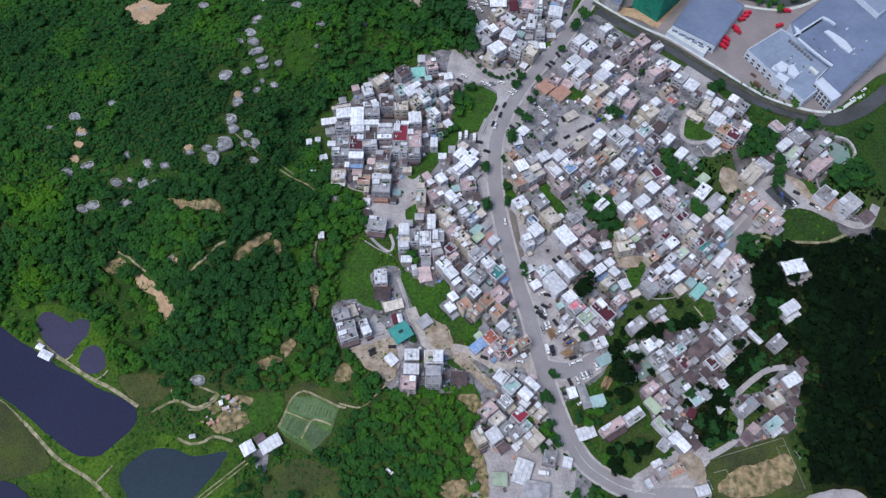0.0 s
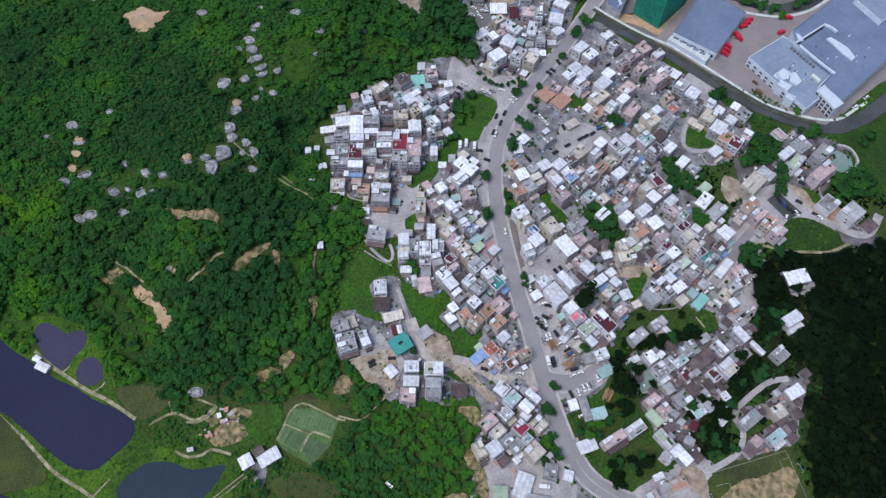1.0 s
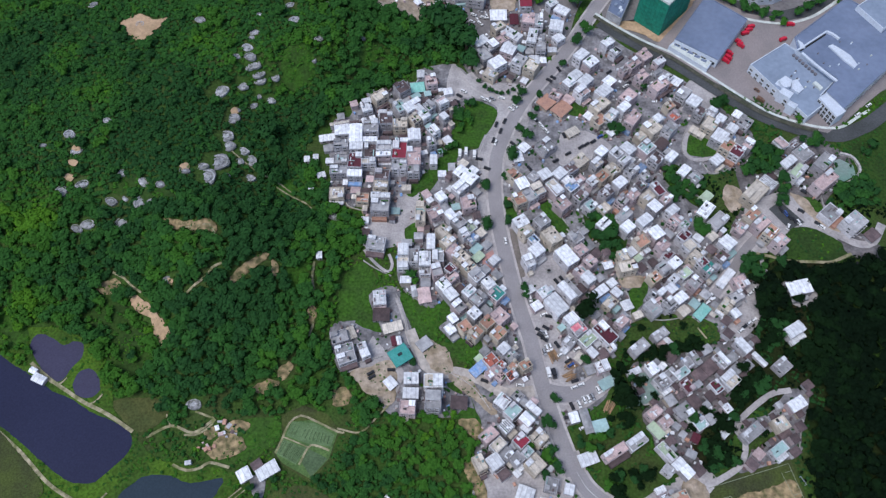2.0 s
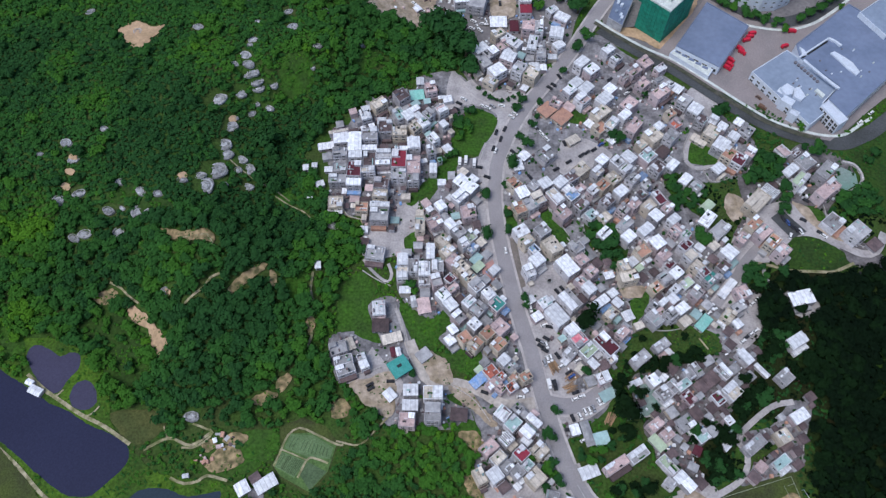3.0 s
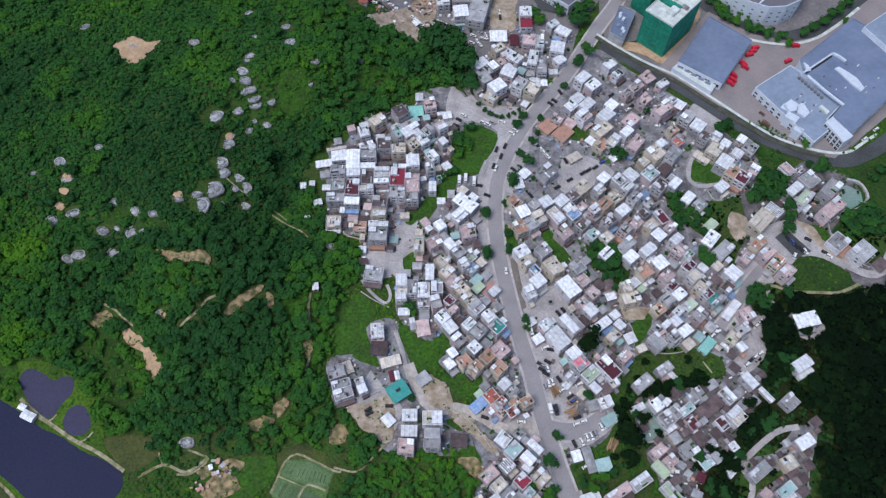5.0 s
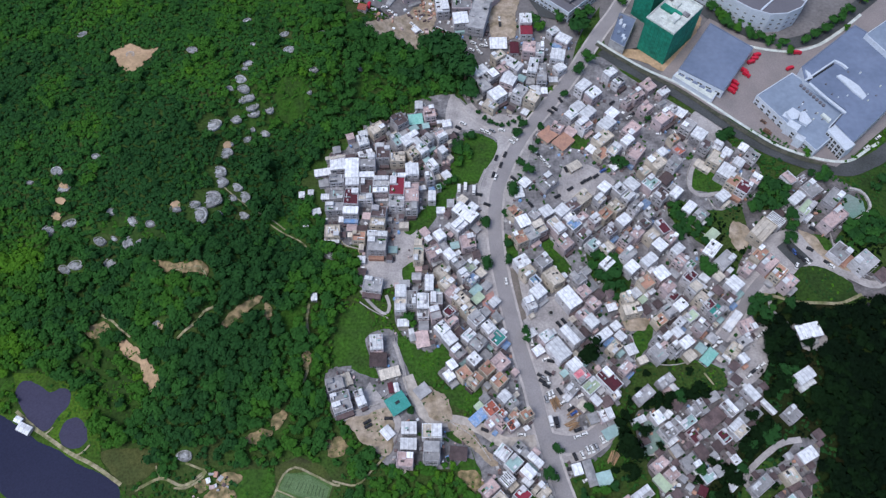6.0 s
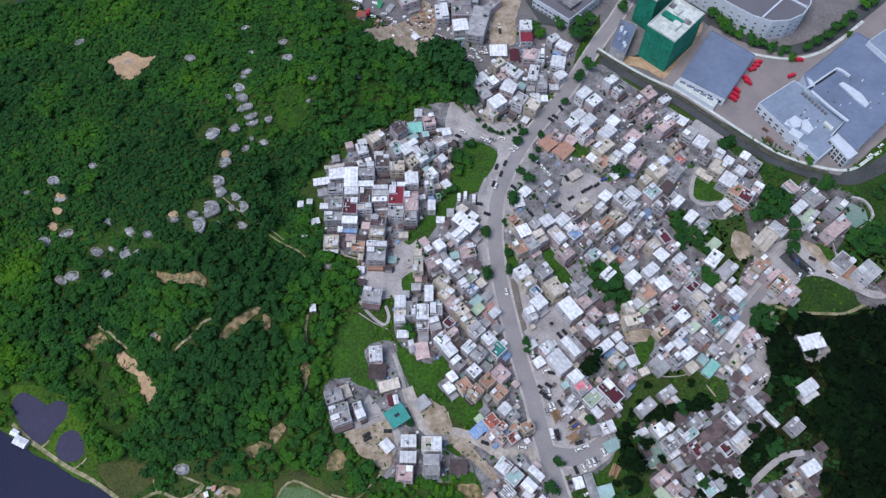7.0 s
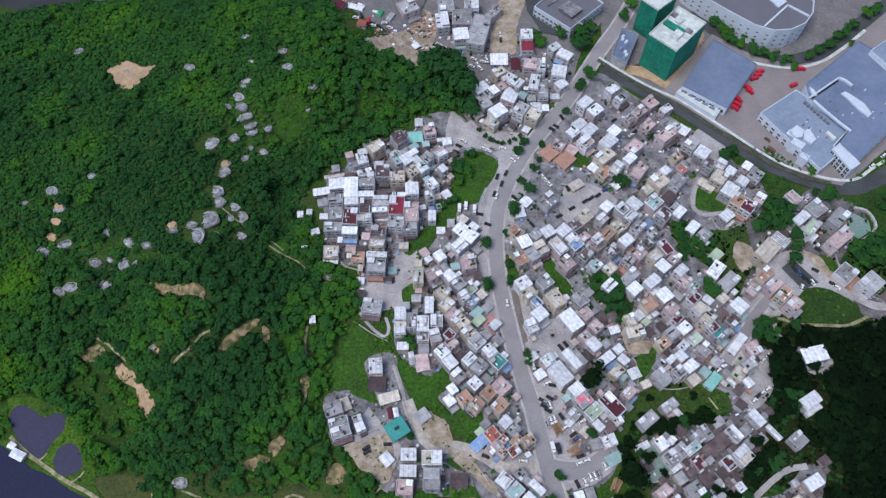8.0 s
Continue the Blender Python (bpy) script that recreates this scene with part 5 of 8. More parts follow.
house(70.5, 181.9, 5.8, 5.1, 39, 3, "p")
house(85.2, 209.9, 7.0, 5.0, 43, 3, "w")
house(96.7, 215.3, 8.4, 5.3, 43, 3, "g")
house(97.6, 207.7, 6.5, 5.8, 41, 3, "w", "n")
house(107.1, 211.9, 8.1, 5.2, 39, 3, "w")
house(93.5, 190.3, 5.0, 6.9, 17, 3, "c")
house(94.8, 184.6, 9.2, 6.3, 14, 3, "c")
house(104.0, 199.3, 7.2, 6.3, 34, 3, "o")
house(112.3, 204.2, 6.8, 6.8, 34, 3, "w", "n")
house(114.8, 196.8, 6.7, 5.3, 42, 3, "p")
house(117.4, 192.8, 4.3, 5.2, -44, 2, "r")
house(119.3, 186.3, 6.2, 5.3, 38, 3, "w", "n")
house(113.3, 183.9, 5.6, 5.8, 35, 3, "g")
house(102.3, 191.8, 3.7, 2.9, 37, 1, "y")
house(108.6, 179.3, 6.5, 5.4, 36, 2, "o")
house(123.5, 211.9, 5.7, 6.9, -44, 3, "p")
house(127.9, 209.1, 5.2, 3.5, 40, 3, "G")
house(126.8, 202.9, 6.5, 5.1, 44, 3, "r")
house(128.7, 196.7, 6.8, 5.4, 41, 3, "w")
house(131.3, 190.9, 7.6, 5.5, 44, 3, "c")
house(133.5, 186.7, 5.5, 4.5, 35, 3, "r")
house(136.8, 183.3, 7.3, 5.0, 41, 3, "t")
# square cluster
house(51.2, 169.8, 5.7, 5.3, 33, 3, "w")
house(56.8, 163.1, 7.4, 10.9, 37, 3, "w", "n")
house(63.7, 170.9, 7.6, 11.2, 38, 3, "w")
house(79.8, 171.4, 8.4, 4.5, 36, 2, "w")
house(74.0, 177.8, 5.6, 6.2, 39, 3, "w", "n")
house(84.3, 165.0, 7.0, 5.0, 44, 2, "c")
house(63.5, 155.2, 6.2, 5.5, 37, 3, "w")
house(66.7, 150.2, 6.9, 6.0, 36, 3, "m")
house(79.6, 147.9, 6.7, 11.5, 40, 3, "r")
house(71.2, 145.5, 7.8, 5.7, 41, 2, "y")
house(62.3, 144.6, 5.0, 6.0, -43, 2, "g")
house(104.9, 161.4, 5.8, 8.0, 37, 3, "g")
house(108.5, 165.4, 4.9, 3.8, 34, 2, "w")
house(110.2, 169.9, 4.7, 2.9, 41, 3, "w")
house(113.2, 163.8, 5.9, 5.2, 38, 3, "g")
house(115.4, 171.8, 4.8, 5.0, 38, 3, "w", "n")
house(119.2, 166.7, 6.4, 4.9, 36, 3, "w", "n")
house(117.4, 177.1, 5.3, 3.8, 41, 3, "w")
house(123.8, 180.5, 6.7, 4.6, 38, 3, "y")
house(127.8, 175.2, 6.6, 5.7, 45, 3, "g")
house(93.3, 164.9, 5.0, 5.0, 22, 1, "w")
house(88.3, 153.9, 6.3, 4.5, 44, 3, "p")
house(105.3, 168.5, 4.9, 3.7, 43, 3, "g")

# upper road cluster
house(-11.9, 215.8, 5.2, 9.2, 0, 3, "c")
house(-35.0, 199.6, 9.6, 7.4, -8, 2, "g")
house(-20.5, 194.4, 5.3, 6.3, 0, 3, "w")
house(-20.6, 187.6, 5.6, 6.9, 1, 2, "w")
house(-15.0, 190.6, 5.0, 7.7, 0, 3, "g")
house(-6.2, 198.8, 4.3, 8.9, 0, 3, "w", "n")
house(-9.2, 188.8, 5.8, 8.0, 0, 3, "w", "n")
house(-2.5, 190.5, 5.9, 6.3, 0, 3, "w")
house(-9.2, 183.2, 5.8, 4.4, 1, 2, "g")
house(-3.9, 217.1, 7.5, 6.7, 27, 3, "p")
house(-0.9, 226.7, 5.0, 5.7, 36, 3, "w", "n")
house(12.7, 240.6, 13.0, 7.2, -40, 3, "w", "n")
house(9.4, 232.9, 7.6, 6.1, 45, 3, "w")
house(13.9, 223.2, 7.4, 7.6, 13, 3, "p")
house(18.4, 233.8, 3.6, 5.0, 44, 1, "g")
house(4.2, 215.4, 4.8, 5.9, 37, 3, "w", "n")
house(8.8, 210.7, 6.0, 5.8, 41, 3, "g")
house(14.6, 209.4, 5.3, 6.1, 41, 2, "y")
house(15.7, 202.2, 5.0, 6.0, -45, 2, "b")
house(11.3, 204.0, 4.6, 5.3, 35, 3, "w")
house(17.6, 197.3, 4.0, 6.0, -43, 1, "a")
house(18.5, 192.7, 5.9, 4.2, 44, 1, "y")
house(0.2, 205.6, 6.2, 6.3, 40, 3, "c")
house(2.6, 199.4, 6.9, 5.9, 43, 3, "c")
house(5.5, 193.9, 6.8, 5.3, 45, 3, "p")
house(9.9, 189.7, 7.0, 6.5, -45, 3, "c")
house(13.3, 184.4, 6.2, 5.6, 42, 3, "c")
house(-3.1, 182.6, 5.2, 6.8, 16, 3, "w")
house(3.9, 183.2, 4.6, 4.6, 45, 3, "r")
house(4.7, 178.7, 5.7, 5.4, 41, 3, "p")
house(0.3, 174.2, 5.8, 6.0, 41, 3, "w")
house(4.1, 168.9, 5.6, 6.2, 39, 3, "w")
house(17.3, 179.7, 6.3, 6.5, 42, 3, "w")
house(23.3, 174.8, 5.2, 5.9, 39, 3, "w", "n")
house(27.2, 169.3, 6.3, 6.7, -45, 3, "t")
house(31.4, 167.4, 3.0, 4.1, -43, 1, "b")
house(13.2, 170.4, 6.1, 4.7, 45, 3, "w")
house(18.0, 166.8, 6.3, 7.0, -44, 3, "g")
house(8.0, 162.3, 5.7, 6.3, 43, 3, "w")
house(15.7, 158.3, 5.3, 5.5, 44, 3, "w", "n")
house(5.0, 155.4, 4.1, 4.8, 35, 3, "w", "n")
house(3.7, 150.8, 4.6, 5.1, 36, 2, "w")
house(28.1, 156.8, 7.3, 7.3, 43, 3, "p")
# orange roof cluster
house(10.8, 151.4, 5.9, 5.9, 37, 3, "o")
house(16.1, 148.1, 5.4, 6.5, -43, 3, "o")
house(21.9, 153.5, 6.0, 5.5, 43, 3, "o")
house(27.3, 148.0, 6.7, 5.7, 44, 3, "o")
house(29.5, 139.8, 5.3, 4.7, 44, 3, "w")
house(33.2, 137.1, 5.6, 4.7, 39, 2, "g")
house(23.2, 134.7, 6.0, 6.1, 38, 2, "O")
house(28.0, 132.2, 4.3, 3.9, 43, 2, "O")
house(34.3, 132.1, 3.7, 5.1, -45, 2, "o")
house(39.5, 131.6, 5.6, 4.4, 32, 3, "o")
house(33.0, 127.2, 5.2, 4.5, 34, 2, "O")
house(23.6, 128.5, 6.1, 4.4, 39, 2, "p")
house(17.2, 131.3, 8.0, 4.7, 42, 1, "b")
house(17.7, 136.6, 3.6, 3.1, 41, 1, "y")
house(27.6, 126.6, 4.3, 4.8, -41, 2, "p")
# south road cluster
house(27.8, 113.7, 6.1, 6.3, -40, 3, "w", "n")
house(35.3, 116.7, 4.8, 5.0, -44, 2, "g")
house(32.5, 109.2, 6.9, 5.6, 45, 3, "a")
house(42.5, 111.0, 7.5, 3.3, -44, 2, "w")
house(29.4, 102.5, 5.7, 5.3, 43, 2, "s")
house(38.8, 105.2, 4.8, 6.0, 45, 3, "w", "n")
house(38.4, 101.6, 4.3, 3.8, -44, 2, "w")
house(35.7, 95.4, 6.0, 5.8, 44, 3, "R")
house(44.0, 96.9, 6.6, 6.4, 44, 3, "c")
house(25.1, 93.3, 6.8, 5.0, 42, 3, "w")
house(21.2, 98.6, 8.0, 5.7, 41, 2, "p")
house(23.3, 86.0, 6.3, 6.3, 35, 3, "w")
house(16.6, 85.5, 4.8, 7.1, 26, 3, "c")
house(41.5, 84.7, 7.3, 7.3, 42, 3, "c")
house(38.3, 90.2, 4.7, 3.8, 45, 3, "a")
house(28.8, 89.3, 5.5, 4.6, 44, 3, "g")
house(33.4, 87.3, 5.4, 5.3, 41, 3, "g")
# builders yard cluster
house(-50.8, 146.8, 8.1, 6.1, 18, 2, "g")
house(-48.0, 140.7, 8.9, 4.2, 17, 2, "g")
house(-46.7, 136.1, 8.9, 5.1, 21, 2, "g")
house(-45.5, 150.0, 3.8, 6.1, 24, 1, "c")
house(-39.2, 142.1, 4.1, 3.6, 19, 2, "w")
house(-37.9, 138.4, 4.2, 4.2, 25, 2, "w")
house(-24.2, 145.7, 2.1, 4.7, 13, 1, "r")
house(-21.7, 145.9, 2.1, 4.1, 14, 1, "w")
house(-25.1, 124.2, 4.6, 5.5, 41, 1, "w")
house(-15.1, 125.6, 6.9, 5.6, 1, 2, "w")
house(-15.2, 118.3, 7.3, 5.1, -1, 2, "w")
house(-16.5, 110.8, 7.3, 6.5, -4, 3, "p")
house(-4.4, 123.7, 9.1, 6.4, 0, 3, "w")
house(-4.5, 114.5, 7.5, 8.7, -2, 3, "w")
house(-9.2, 144.2, 6.5, 5.6, 38, 1, "g")
# canal side cluster
house(84.0, 328.4, 6.1, 8.5, -45, 3, "w")
house(89.4, 322.9, 8.0, 6.4, 40, 3, "w")
house(101.0, 338.4, 6.9, 5.5, 40, 3, "w", "n")
house(105.7, 333.2, 6.6, 5.0, 43, 2, "g")
house(79.1, 312.2, 7.5, 6.0, 43, 3, "w", "n")
house(84.5, 308.0, 8.7, 6.2, 45, 3, "w", "n")
house(98.7, 307.7, 6.1, 6.6, -45, 3, "w", "n")
house(75.0, 306.7, 6.5, 5.8, 41, 3, "w", "n")
house(81.9, 300.2, 7.3, 7.1, 41, 3, "w")
house(94.8, 300.4, 8.9, 7.1, 43, 3, "w", "n")
house(114.7, 321.5, 8.3, 5.5, 40, 3, "p")
house(118.7, 311.9, 7.2, 5.9, 44, 3, "p")
house(129.7, 314.8, 5.8, 5.1, 33, 2, "w")
house(134.8, 312.4, 5.3, 4.3, 41, 2, "w")
house(131.5, 325.4, 6.8, 4.5, 36, 2, "w")
house(128.3, 305.2, 11.2, 6.6, 39, 3, "p")
house(123.2, 330.6, 7.2, 7.6, 36, 2, "p")
house(109.6, 318.7, 4.9, 4.4, 40, 2, "g")

# north west terrace
house(-57.4, 272.0, 8.1, 7.6, 7, 3, "w", "n")
house(-57.5, 276.5, 8.8, 3.1, 12, 3, "w")
house(-66.3, 270.2, 8.6, 4.3, 10, 1, "w", "n")
house(-57.3, 262.3, 8.0, 4.9, 4, 3, "g")
house(-49.3, 269.2, 7.4, 12.6, 2, 3, "w", "n")
house(-48.6, 260.8, 7.4, 5.0, 2, 3, "w")
house(-40.9, 264.9, 8.1, 3.3, 1, 3, "w", "n")
house(-40.6, 257.4, 6.7, 9.1, 1, 3, "n")
house(-48.6, 250.7, 7.7, 9.6, -3, 3, "r")
house(-41.2, 250.2, 8.0, 3.1, 2, 3, "w")
house(-48.5, 242.2, 8.0, 4.3, -2, 3, "w", "n")
house(-41.0, 274.6, 8.5, 8.1, 2, 3, "g")
house(-44.2, 288.6, 5.8, 7.4, 18, 3, "w", "n")
house(-36.8, 297.3, 8.6, 6.3, 36, 3, "c")
house(-32.4, 279.9, 7.6, 7.7, 1, 3, "n")
house(-32.8, 260.4, 8.4, 5.8, 1, 3, "w")
house(-33.0, 254.9, 8.0, 2.8, 2, 3, "w", "n")
house(-33.4, 241.1, 8.0, 6.3, -5, 3, "n")
house(-33.8, 234.6, 7.9, 4.7, -5, 3, "c")
house(-33.6, 227.5, 10.4, 3.0, -2, 3, "w", "n")
house(-33.7, 221.2, 9.7, 7.4, -2, 3, "g")
house(-57.5, 244.4, 9.5, 4.8, 1, 3, "g")
house(-57.8, 230.6, 7.9, 7.4, 2, 2, "c")
house(-58.2, 226.3, 7.5, 2.3, 1, 1, "w", "n")
house(-43.6, 227.6, 6.8, 5.7, -2, 2, "o")
house(-24.2, 257.6, 8.1, 11.4, -2, 3, "R")
house(-24.3, 276.6, 8.2, 5.9, 1, 3, "c")
house(-23.1, 264.5, 7.1, 2.5, 1, 3, "w", "n")
house(-16.1, 268.3, 7.1, 7.6, 4, 3, "w")
house(-16.1, 253.4, 7.7, 11.8, 1, 3, "p")
house(-24.0, 247.2, 8.0, 5.5, -4, 3, "g")
house(-16.1, 244.3, 6.7, 4.8, 1, 3, "w")
house(-23.9, 303.1, 7.5, 7.8, 35, 3, "n")
house(-14.9, 307.4, 7.9, 7.0, 8, 1, "q")
house(-24.6, 289.1, 5.9, 7.9, 32, 3, "a")
house(-19.3, 288.2, 6.0, 6.6, 35, 3, "w")
house(-15.9, 292.5, 5.4, 3.7, 37, 3, "w")
house(-13.6, 287.2, 4.0, 5.1, 41, 3, "w", "n")
house(-15.9, 279.8, 5.6, 6.1, 42, 3, "c")
house(-10.6, 282.6, 5.4, 6.3, 37, 3, "w")
house(-7.8, 289.1, 5.1, 5.9, 42, 3, "w")
house(-6.7, 308.6, 6.4, 7.6, 12, 3, "p")
house(-0.3, 292.3, 6.0, 6.0, 32, 3, "w")
house(0.8, 281.7, 4.1, 4.5, 39, 3, "w", "n")
house(-5.1, 271.5, 5.3, 6.1, 37, 3, "w")
house(-6.3, 263.4, 4.7, 5.8, 15, 3, "g")
house(-5.1, 252.6, 4.0, 6.5, 0, 2, "w")

# ---- small sheds in the gaps between the houses ----


def small_shed(x, y, w, d, turn, h, colour):
    ob = new("outhouse")
    ob.matrix_basis = pose(x, y, float(height(x, y)), 0, 0, turn)
    tagged(ob, "small %s lean-to shed squeezed between the houses" % ROOFS[colour][0], "outhouse", "outhouses")
    part("wall", Shape().box(-w / 2, w / 2, -d / 2, d / 2, -1.5, h).mesh("wall", chance.choice(WALLS)[1]), ob)
    part("roof", gable(Shape(), -w / 2 - 0.2, w / 2 + 0.2, -d / 2 - 0.2, d / 2 + 0.2, h + 0.01, h + 0.12, h + chance.uniform(0.2, 0.5)).mesh("roof", ROOFS[colour][1]), ob)


def sheds_between(limit):
    """Small outhouses in the gaps, at most so many in each quarter."""
    at = [(f[0], f[1], f[4]) for f in FOOT]
    for k, poly in enumerate(PAVED[:-1]):
        if k in (3, 9):
            continue
        x, y = scatter(poly, 3.8, 900 + k)
        ok, roomy, built = free(x, y, 1.3, 1.3), free(x, y, 2.5, 2.0), 0
        for other in CLEAR + OPEN_GRASS:
            ok &= ~inside(other, x, y)
        for a, b, big in zip(x[ok], y[ok], roomy[ok]):
            near = min(at, key=lambda q: (q[0] - a) ** 2 + (q[1] - b) ** 2)
            gap = math.hypot(near[0] - a, near[1] - b)
            if gap > 11 or b > 345 or built >= limit or any(abs(a - q[0]) < q[2] and abs(b - q[1]) < q[2] for q in SHEDS):
                continue
            SHEDS.append((a, b, 5.2 if big else 3.4))
            w, d = (chance.uniform(3.6, 5.4), chance.uniform(3.4, 5.0)) if big else (chance.uniform(2.2, 3.4), chance.uniform(2.0, 3.2))
            small_shed(a, b, w, d, math.degrees(near[2]), chance.uniform(2.2, 4.8), chance.choice("nnngg" if k in (6, 7, 8) else "wwwgggnnnpcca"))
            FOOT.append((a, b, w / 2, d / 2, near[2]))
            built += 1


SHEDS = []


def beside(x, y, gap):
    """True where no house wall is as near as that."""
    ok = np.ones(len(x), bool)
    for fx, fy, hw, hd, a in FOOT:
        u, v = (x - fx) * math.cos(a) + (y - fy) * math.sin(a), (y - fy) * math.cos(a) - (x - fx) * math.sin(a)
        ok &= (np.abs(u) > hw + gap) | (np.abs(v) > hd + gap)
    return ok


SITE_NORTH = [(-42.8, 379.4), (-29, 390.9), (-14.9, 410.8), (-5.8, 410.8), (-3.1, 386), (-7.4, 378.9), (6.7, 372.7), (-5.5, 364.3), (-14.2, 363.4), (-28.4, 372.8)]
SITE_DEPOT = [(-66.4, 414.9), (-51.8, 417), (-33.2, 410.8), (-29.2, 400.8), (-43.5, 395.8), (-54.6, 400.8)]
SITE_FARM = [(-118.2, 102.8), (-104, 107), (-92.6, 102.8), (-94.4, 96), (-88.5, 90.6), (-96, 87.5), (-112.5, 92)]
SITE_BLOCKS = [(6.7, 369.9), (27.8, 371.7), (28.1, 360.2), (16.9, 351.1), (12.8, 357.9)]


def yard_clutter():
    """Bins, crates, tarpaulins and stacked goods in the lanes, too small to tell apart."""
    r, shape = random.Random(31), Shape()
    for k, poly in enumerate(PAVED[:-1]):
        x, y = scatter(poly, 2.3, 950 + k)
        ok = free(x, y, 0.5, 0.6) & ~beside(x, y, 2.6) & (y < 400)
        for other in OPEN_GRASS:
            ok &= ~inside(other, x, y)
        calm = np.zeros(len(x), bool)
        for other in CLEAR:
            calm |= inside(other, x, y)
        for a, b, quiet in zip(x[ok], y[ok], calm[ok]):
            if r.random() < (0.9 if quiet else 0.35):
                continue
            w, d, h = r.uniform(0.25, 1.0), r.uniform(0.25, 0.8), r.uniform(0.3, 1.8)
            z = float(height(a, b))
            t = r.uniform(0, 3.14)
            c, q = math.cos(t), math.sin(t)
            pts = [(a + u * c - v * q, b + u * q + v * c) for u, v in ((-w, -d), (w, -d), (w, d), (-w, d))]
            shape.prism(pts, z, z + h, r.choice((0, 0, 1, 1, 1, 2, 2, 2, 2, 3, 4, 5, 7, 7, 7)))
    for k, (poly, tints) in enumerate(((SITE_NORTH, (0, 0, 2, 3, 4, 4, 4, 2, 7)), (SITE_DEPOT, (0, 0, 0, 1, 2, 2, 5, 6, 4)), (SITE_BLOCKS, (0, 1, 1, 2, 2, 7)), (SITE_FARM, (0, 1, 2, 3, 4, 7, 7)))):
        x, y = scatter(poly, 2.6, 990 + k)
        ok = beside(x, y, 0.6)
        for a, b in zip(x[ok], y[ok]):
            if noise.noise((a * 0.09, b * 0.09, 1.5)) + r.uniform(-0.4, 0.4) > 0.1:
                w, d, t = r.uniform(0.3, 1.3), r.uniform(0.3, 1.0), r.uniform(0, 3.14)
                c, q, z = math.cos(t), math.sin(t), float(height(a, b))
                shape.prism([(a + u * c - v * q, b + u * q + v * c) for u, v in ((-w, -d), (w, -d), (w, d), (-w, d))], z, z + r.uniform(0.4, 2.2), r.choice(tints))
    colours = [ROOFS[k][1] for k in "wgnpoba"] + [LEAVES[1]]
    tagged(new("yard_clutter", shape.mesh("yard_clutter", *colours)), "bins, crates, tarpaulins and pots in the village lanes", "clutter", kind="stuff")


# ---- trees ----
WEST_FOREST = [(-367, 507.1), (-112.1, 482.1), (-83.6, 424.6), (-56.2, 371.5), (-45.9, 366), (-18.4, 364.6), (6.5, 370), (23.7, 343.9), (23.9, 323.5), (6.2, 328.9), (-16, 323.6), (-31, 311.4), (-44.2, 306.3), (-53.8, 298.7), (-61.1, 288.7), (-72.3, 280.6), (-77.2, 261.7), (-67.2, 248.4), (-62.7, 237.4), (-55.6, 224.8), (-44.1, 214.3), (-43.4, 200.7), (-48.7, 190.8), (-54.2, 177.8), (-54.6, 159.4), (-59.8, 147.4), (-52.1, 130.7), (-41, 124.6), (-32.5, 115.4), (-24.4, 110.4), (-34.6, 103.9), (-50.7, 110.4), (-69.3, 113), (-89.6, 106.5), (-105.8, 111.5), (-116.1, 110.2), (-125.9, 104), (-142.1, 106.6), (-150, 113.2), (-163.1, 130.9), (-175.2, 148), (-199.6, 156.8), (-218, 152.4), (-253.8, 159.9)]
SOUTH_FOREST = [(-43.8, 96), (-25.5, 107), (-9.2, 109.8), (12.5, 109.2), (17.7, 101.4), (11.1, 90.6), (15, 75), (16.6, 55.2), (20.9, 32), (-64.3, 32), (-46.7, 60.1), (-51.9, 80.2)]
EAST_FOREST = [(173.7, 187.3), (186.1, 187.9), (210.1, 190.5), (230.5, 193.3), (270.9, 199.5), (229.7, 44.1), (152.4, 44.4), (168, 78.6), (172.8, 108.8), (180.7, 108.8), (186, 119.4), (175.3, 130.4), (175.9, 144.6), (183.5, 147.4), (188.6, 168.4), (175.1, 165.3), (168.1, 159.3), (159.7, 159.3), (160.8, 171.5)]
HEDGE_POND = [(-221.5, 138.9), (-203.3, 134.4), (-198.1, 135.9), (-209.8, 148.1), (-220.1, 154.3), (-237.4, 154.3)]
WOODS, TREES = [], []
WOODS.append([(78.7, 224.6), (92.9, 215.8), (94.3, 206.6), (82.7, 204.6), (76.5, 214.1)])
WOODS.append([(179.3, 268.4), (193.8, 261.4), (191.1, 242.5), (188.6, 224.5), (183.3, 242.5), (175.9, 244.4), (165.3, 246.3), (175.5, 257.6)])
WOODS.append([(141.3, 215.8), (150, 214), (152.3, 207.2), (143.6, 198.5), (139.8, 207.2)])
WOODS.append([(154.5, 190.6), (162.8, 195.5), (169.1, 190.6), (165.6, 180.9), (157.8, 177.8)])
WOODS.append([(114.4, 93.3), (123.9, 99.7), (132.5, 96), (134.9, 87.3), (126.6, 82.2), (117.7, 86)])
WOODS.append([(85.8, 141.2), (92.4, 138.9), (98.5, 133.3), (92, 136.1)])
WOODS.append([(108.3, 144.7), (120.7, 144.6), (124, 147.5), (132.3, 147.5), (127.1, 141.7), (114.2, 138.3)])
WOODS.append([(57.6, 95.5), (83.2, 109.8), (92.3, 107), (86, 98.7), (62.2, 86.7), (57.2, 90.1)])
WOODS.append([(73.3, 80.2), (91, 85.4), (98.1, 80.2), (87.1, 75), (75.9, 67.5), (71.3, 72.5)])
WOODS.append([(106.5, 105), (120, 107.5), (125.4, 101.1), (120.2, 93.5), (112.8, 103.7)])
WOODS.append([(149.6, 130.4), (157.6, 123.5), (154, 119.4), (137, 114.1), (134.8, 116.8), (144.1, 123.5)])
